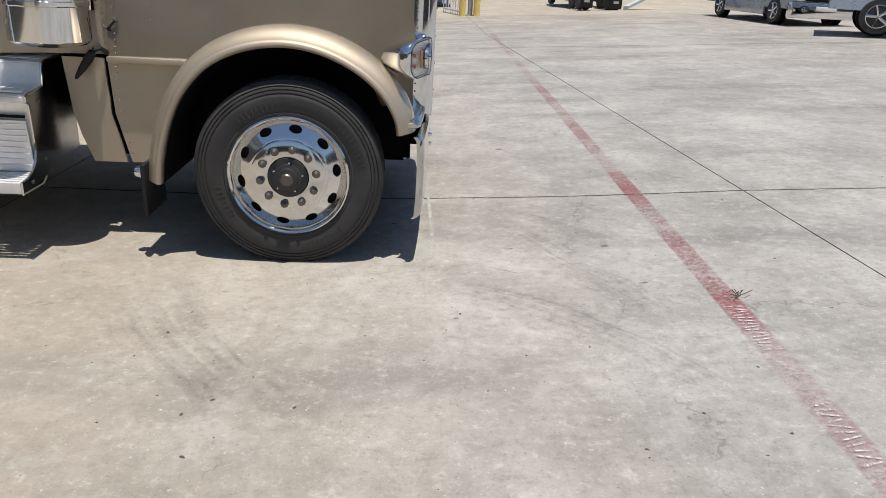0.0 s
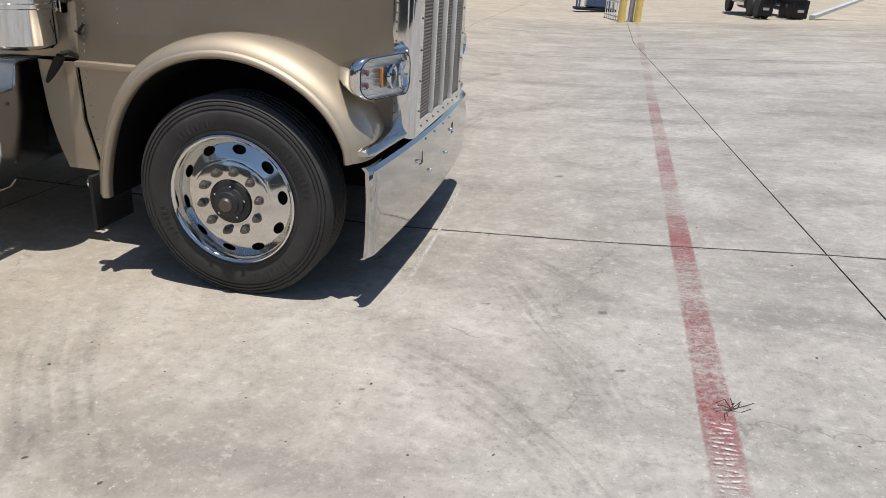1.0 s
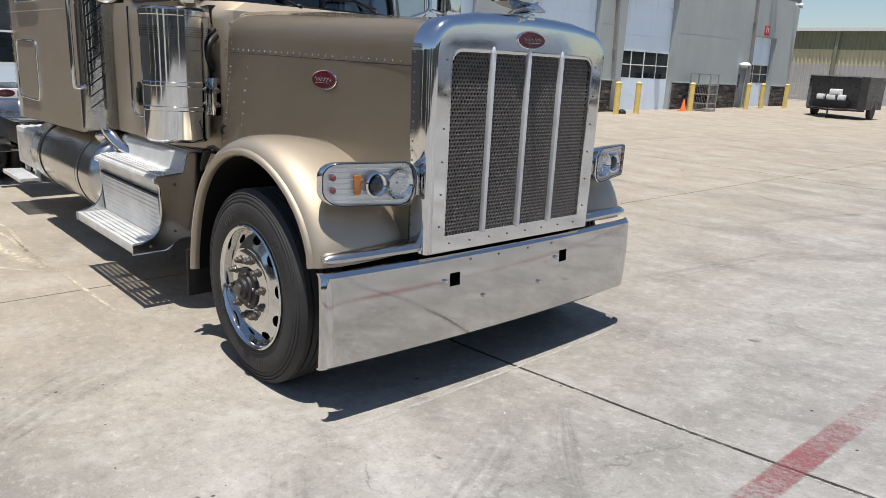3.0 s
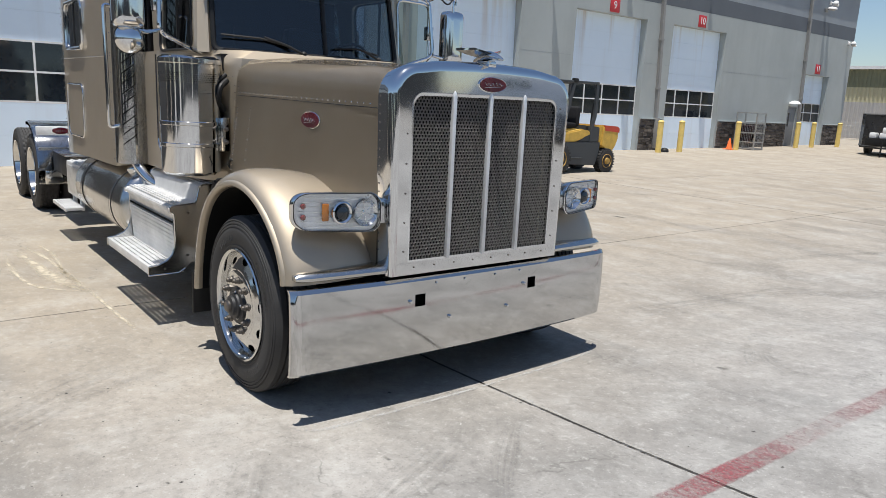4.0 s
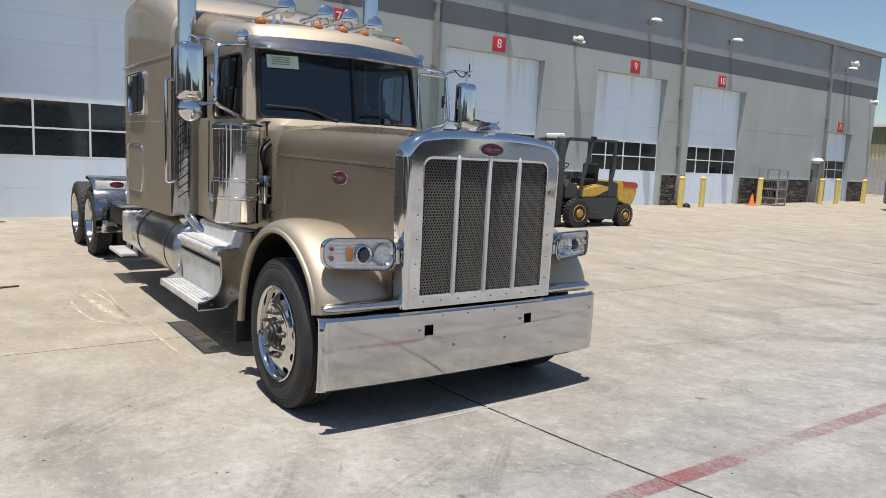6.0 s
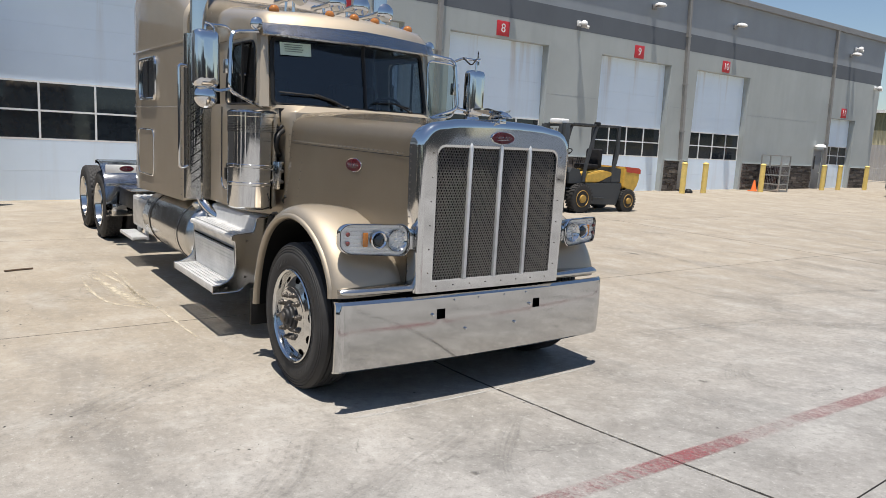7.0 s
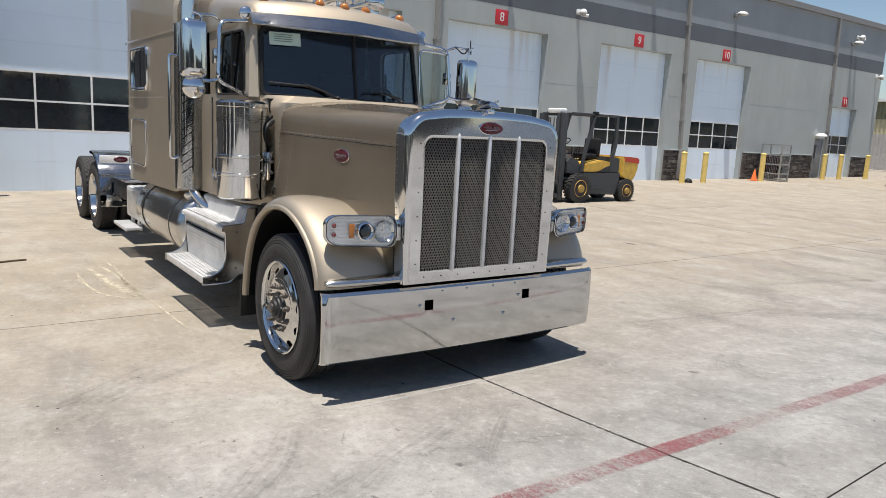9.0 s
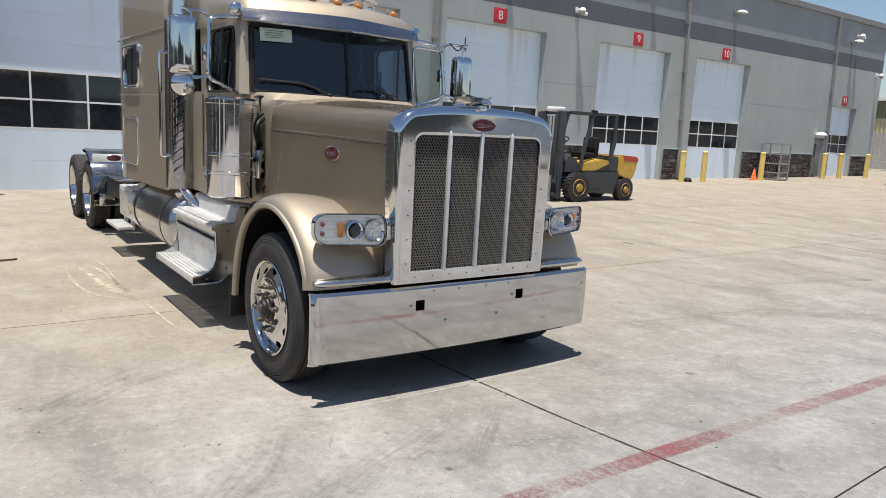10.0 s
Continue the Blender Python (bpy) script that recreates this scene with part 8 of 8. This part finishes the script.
# ---------------------------------------------------------------- far vehicles
def make_pickup(name, label, m, mat, suv=False):
    t = thing(name, label, "car", m)
    # local: front towards -y, x across
    L0, L1, W = -2.6, 2.6, 0.96
    prof = [(L0, 0.42), (L0 - 0.02, 0.72), (L0 + 0.15, 0.98), (-1.3, 1.08), (-0.75, 1.55), (-0.45, 1.66), (0.7, 1.66), (0.95, 1.12), (2.5, 1.10), (2.6, 0.95), (2.6, 0.42)]
    if suv:
        prof = [(L0, 0.5), (L0 - 0.02, 0.8), (L0 + 0.15, 1.05), (-1.3, 1.18), (-0.7, 1.7), (-0.4, 1.82), (2.2, 1.82), (2.55, 1.2), (2.6, 0.95), (2.6, 0.5)]
    bm = bmesh.new()
    rings = []
    for x, k in ((-W, 0.94), (-W + 0.05, 0.985), (-W * 0.6, 1.0), (W * 0.6, 1.0), (W - 0.05, 0.985), (W, 0.94)):
        rings.append([(x * (1 - 0.12 * max(z - 1.05, 0) / 0.6), y * (0.99 if abs(k) < 0.95 else 1.0), 0.42 + (z - 0.42) * k) for y, z in prof])
    loft(bm, rings)
    body = part("body", bm, mat, t, "", 30)
    low = 0.20 if not suv else 0.36
    bm = bmesh.new()
    box(bm, (-0.98, L0 - 0.1, low), (0.98, L0 + 0.2, 0.62), 0.05)
    part("front_bumper", bm, "chrome" if not suv else mat, t, "bright front bumper")
    bm = bmesh.new()
    box(bm, (-0.6, L0 - 0.06, 0.64), (0.6, L0 + 0.1, 0.72), 0.01)
    box(bm, (-0.6, L0 - 0.06, 0.78), (0.6, L0 + 0.1, 0.84), 0.01)
    part("grille", bm, "dark", t, "dark grille slots")
    for s in (-1, 1):
        bm = bmesh.new()
        box(bm, (s * 0.78 - 0.16, L0 - 0.05, 0.65), (s * 0.78 + 0.16, L0 + 0.12, 0.86), 0.03)
        part("headlight", bm, "lamp_base", t)
    bm = bmesh.new()
    box(bm, (-0.3, L0 - 0.12, 0.40), (0.3, L0 - 0.09, 0.52), 0.005)
    part("number_plate", bm, "white", t, "plain white plate with dark bars")
    bm = bmesh.new()
    box(bm, (-W - 0.012, -1.2, low), (-W + 0.05, 1.3, 0.5), 0.02)
    part("rocker", bm, mat, t)
    bm = bmesh.new()
    box(bm, (W - 0.05, -1.2, low), (W + 0.012, 1.3, 0.5), 0.02)
    part("rocker", bm, mat, t)
    for x in (-W * 0.905, W * 0.905):
        bm = bmesh.new()
        slab(bm, [(x - 0.02, y, z) for y, z in ((-0.95, 1.16), (0.7, 1.16), (0.6, 1.56), (-0.5, 1.56))], (0.04, 0, 0))
        part("side_window", bm, "pane", t)
    bm = bmesh.new()
    slab(bm, [(-0.78, -1.22, 1.13), (0.78, -1.22, 1.13), (0.72, -0.78, 1.53), (-0.72, -0.78, 1.53)], (0, -0.03, 0.02))
    part("front_window", bm, "pane", t)
    R = 0.34 if not suv else 0.39
    for x in (-0.86, 0.86):
        for y in (-1.75, 1.55):
            bm = bmesh.new()
            lathe(bm, [(R + 0.05, -0.03), (R + 0.05, 0.125)], (x - (0.015 if x < 0 else 0.08), y, R), (1, 0, 0), 24)
            part("wheel_arch", bm, "dark", t)
            bm = bmesh.new()
            lathe(bm, [(R * 0.66, -0.12), (R * 0.95, -0.12), (R, -0.09), (R, 0.09), (R * 0.95, 0.12), (R * 0.66, 0.12)], (x * 1.005, y, R), (1, 0, 0), 28)
            wh = part("wheel", bm, "tyre", t)
            bm = bmesh.new()
            s = -1 if x < 0 else 1
            for k in range(5):
                a = 2 * math.pi * k / 5
                tube(bm, [(x + s * 0.11, y, R), (x + s * 0.115, y + math.cos(a) * R * 0.64, R + math.sin(a) * R * 0.64)], 0.035, 6)
            lathe(bm, [(R * 0.68, 0), (R * 0.7, 0.02), (R * 0.62, 0.03)], (x + s * 0.1, y, R), (s, 0, 0), 24, False)
            part("rim", bm, "polish", wh)
    return t


make_pickup("pickup_truck", "lowered silver pickup truck with a chrome bumper", pose(10.88, 17.8, gz(10.88, 17.8), 0, 0, 4), "silver_car")
make_pickup("parked_suv", "grey car parked beyond the pickup", pose(12.2, 11.75, gz(12.2, 11.75), 0, 0, 62), "silver_car", True)


def make_bobtail():
    t = thing("parked_tractor", "dark blue tractor seen from behind with black mud flaps", "truck", pose(6.95, 23.6, gz(6.95, 23.8) - 0.02, 0, 0, 4) @ Matrix.Scale(0.74, 4))
    for x in (-0.95, -0.62, 0.62, 0.95):
        for y in (0.6, 1.95):
            bm = bmesh.new()
            lathe(bm, [(0.3, -0.13), (0.47, -0.135), (0.51, -0.10), (0.51, 0.10), (0.47, 0.135), (0.3, 0.13)], (x, y, 0.51), (1, 0, 0), 32)
            part("wheel", bm, "tyre", t)
    for x in (-0.78, 0.78):
        bm = bmesh.new()
        box(bm, (x - 0.32, -0.06, 0.14), (x + 0.32, -0.03, 0.95), 0.008)
        fl = part("mud_flap", bm, "black", t, "black mud flap with a pale mark")
        bm = bmesh.new()
        box(bm, (x - 0.14, -0.068, 0.40), (x + 0.14, -0.061, 0.52))
        part("flap_mark", bm, "siding", fl)
    bm = bmesh.new()
    for x in (-0.43, 0.43):
        box(bm, (x - 0.04, -0.1, 0.7), (x + 0.04, 7.5, 0.98))
    box(bm, (-0.95, -0.1, 0.9), (0.95, 0.0, 1.0))
    part("frame_rail", bm, "frame", t)
    bm = bmesh.new()
    box(bm, (-1.2, 3.4, 0.55), (1.2, 5.4, 3.3), 0.1)
    box(bm, (-0.95, 5.4, 0.9), (0.95, 7.2, 2.0), 0.1)
    part("cab", bm, "blue", t, "dark blue cab")
    for s in (-1, 1):
        bm = bmesh.new()
        lathe(bm, [(0.3, 2.6), (0.3, 4.2)], (s * 0.9, 0, 0.62), (0, 1, 0), 24)
        part("fuel_tank", bm, "polish", t)
        bm = bmesh.new()
        lathe(bm, [(0.3, -0.13), (0.47, -0.135), (0.51, -0.10), (0.51, 0.10), (0.47, 0.135), (0.3, 0.13)], (s * 1.05, 6.3, 0.51), (1, 0, 0), 32)
        part("wheel", bm, "tyre", t)


make_bobtail()


def make_ramp():
    bm = bmesh.new()
    pts = [(7.9, 23.6), (30.0, 23.6), (34.0, 60.0), (14.4, 38.0)]
    vs0 = [(x, y, gz(x, y) - 0.1) for x, y in pts]
    vs1 = [(x, y, gz(x, y) + h) for (x, y), h in zip(pts, (0.05, 0.05, 1.2, 0.55))]
    loft(bm, [vs0, vs1])
    tagged(part("ramp", bm, "ground", None, smooth=0), "pale concrete ramp rising beside the yard", "ramp", kind="structure")
    bm = bmesh.new()
    a, b = Vector((7.85, 23.65, gz(7.9, 23.6))), Vector((14.35, 38.0, gz(14.4, 38.0) + 0.5))
    d = Vector((0.16, -0.07, 0))
    loft(bm, [[p + q for q in (Vector((0, 0, -0.2)), d + Vector((0, 0, -0.2)), d + Vector((0, 0, 0.16)), Vector((0, 0, 0.16)))] for p in (a, b)])
    tagged(part("kerb", bm, "wall", None, smooth=0), "pale concrete kerb along the ramp", "kerb", kind="structure")


make_ramp()


def make_cart():
    t = thing("pump_cart", "blue steel pump cart on a flat base", "cart", pose(0.47, 28.2, gz(0.47, 28.2), 0, 0, 10))
    bm = bmesh.new()
    box(bm, (-0.85, -0.5, 0.06), (0.85, 0.5, 0.16), 0.02)
    part("base", bm, "black", t)
    for x in (-0.7, 0.7):
        for y in (-0.4, 0.4):
            bm = bmesh.new()
            box(bm, (x - 0.04, y - 0.04, 0.16), (x + 0.04, y + 0.04, 1.3))
            part("upright", bm, "blue", t)
    bm = bmesh.new()
    box(bm, (-0.4, -0.35, 0.18), (0.5, 0.35, 0.95), 0.08)
    part("pump_body", bm, "blue", t, "blue pump body")
    bm = bmesh.new()
    for z in (0.6, 1.28):
        box(bm, (-0.74, -0.43, z), (0.74, -0.38, z + 0.05))
        box(bm, (-0.74, 0.38, z), (0.74, 0.43, z + 0.05))
    part("rail", bm, "blue", t)
    g = thing("white_gate", "white steel gate between the yellow bollards", "gate")
    bm = bmesh.new()
    for z in (0.12, 0.6, 1.1):
        tube(bm, [(1.55, 21.75, z + 0.13), (0.95, 24.4, z + 0.1)], 0.03, 8)
    part("gate_rail", bm, "white", g)
    bm = bmesh.new()
    for k in range(9):
        q = k / 8
        x, y = 1.55 - 0.6 * q, 21.75 + 2.65 * q
        rod(bm, (x, y, 0.08), (x, y, 1.25), 0.018, seg=6)
    part("gate_bar", bm, "white", g)
    bm = bmesh.new()
    box(bm, (1.62, 21.6, 0.1), (1.95, 21.9, 0.18))
    rod(bm, (1.8, 21.7, 0.1), (1.8, 21.7, 1.2), 0.09, seg=14)
    part("gate_post", bm, "siding", g)


make_cart()

# ---------------------------------------------------------------- litter on the slab
t = thing("twig", "dry dark twig tuft lying on the red line", "twig", pose(1.61, -1.745, gz(1.61, -1.745) + 0.006))
rng = random.Random(11)
bm = bmesh.new()
for k in range(7):
    a = rng.uniform(0, 6.28)
    l = rng.uniform(0.03, 0.09)
    tube(bm, [(0, 0, 0.004), (math.cos(a) * l * 0.5, math.sin(a) * l * 0.5, rng.uniform(0.01, 0.04)), (math.cos(a + 0.4) * l, math.sin(a + 0.4) * l, rng.uniform(0.004, 0.05))], 0.0022, 5)
part("stalk", bm, "twig", t)
bm = bmesh.new()
tube(bm, [(-5.76, -2.63, 0.012), (-5.80, -2.48, 0.014), (-5.84, -2.33, 0.012)], 0.011, 6)
tagged(part("stick", bm, "twig", None), "thin dark stick on the concrete", "stick")
bm = bmesh.new()
for k in range(420):
    x, y = rng.uniform(-6, 4), rng.uniform(-4.6, 4)
    if rng.random() < 0.4:
        y = rng.uniform(-4, -1.4)
    r = rng.choice((0.002, 0.002, 0.003, 0.003, 0.004, 0.005, 0.007))
    c = Vector((x, y, gz(x, y) + r * 0.4))
    turn, long = rng.uniform(0, 6.28), rng.uniform(0.8, 2.0)
    v = [bm.verts.new(c + Matrix.Rotation(turn, 3, "Z") @ Vector((math.cos(a) * r * long * rng.uniform(0.8, 1.2), math.sin(a) * r * rng.uniform(0.8, 1.2), -r * 0.4))) for a in (0, 0.9, 1.8, 2.7, 3.6, 4.5, 5.4)]
    top = bm.verts.new(c + Vector((0, 0, r * 0.4)))
    for i in range(7):
        bm.faces.new((v[i], v[(i + 1) % 7], top))
tagged(part("gravel_bits", bm, "pebble", None, smooth=0), "scattered dark grit and pebbles on the concrete", "gravel", kind="stuff")
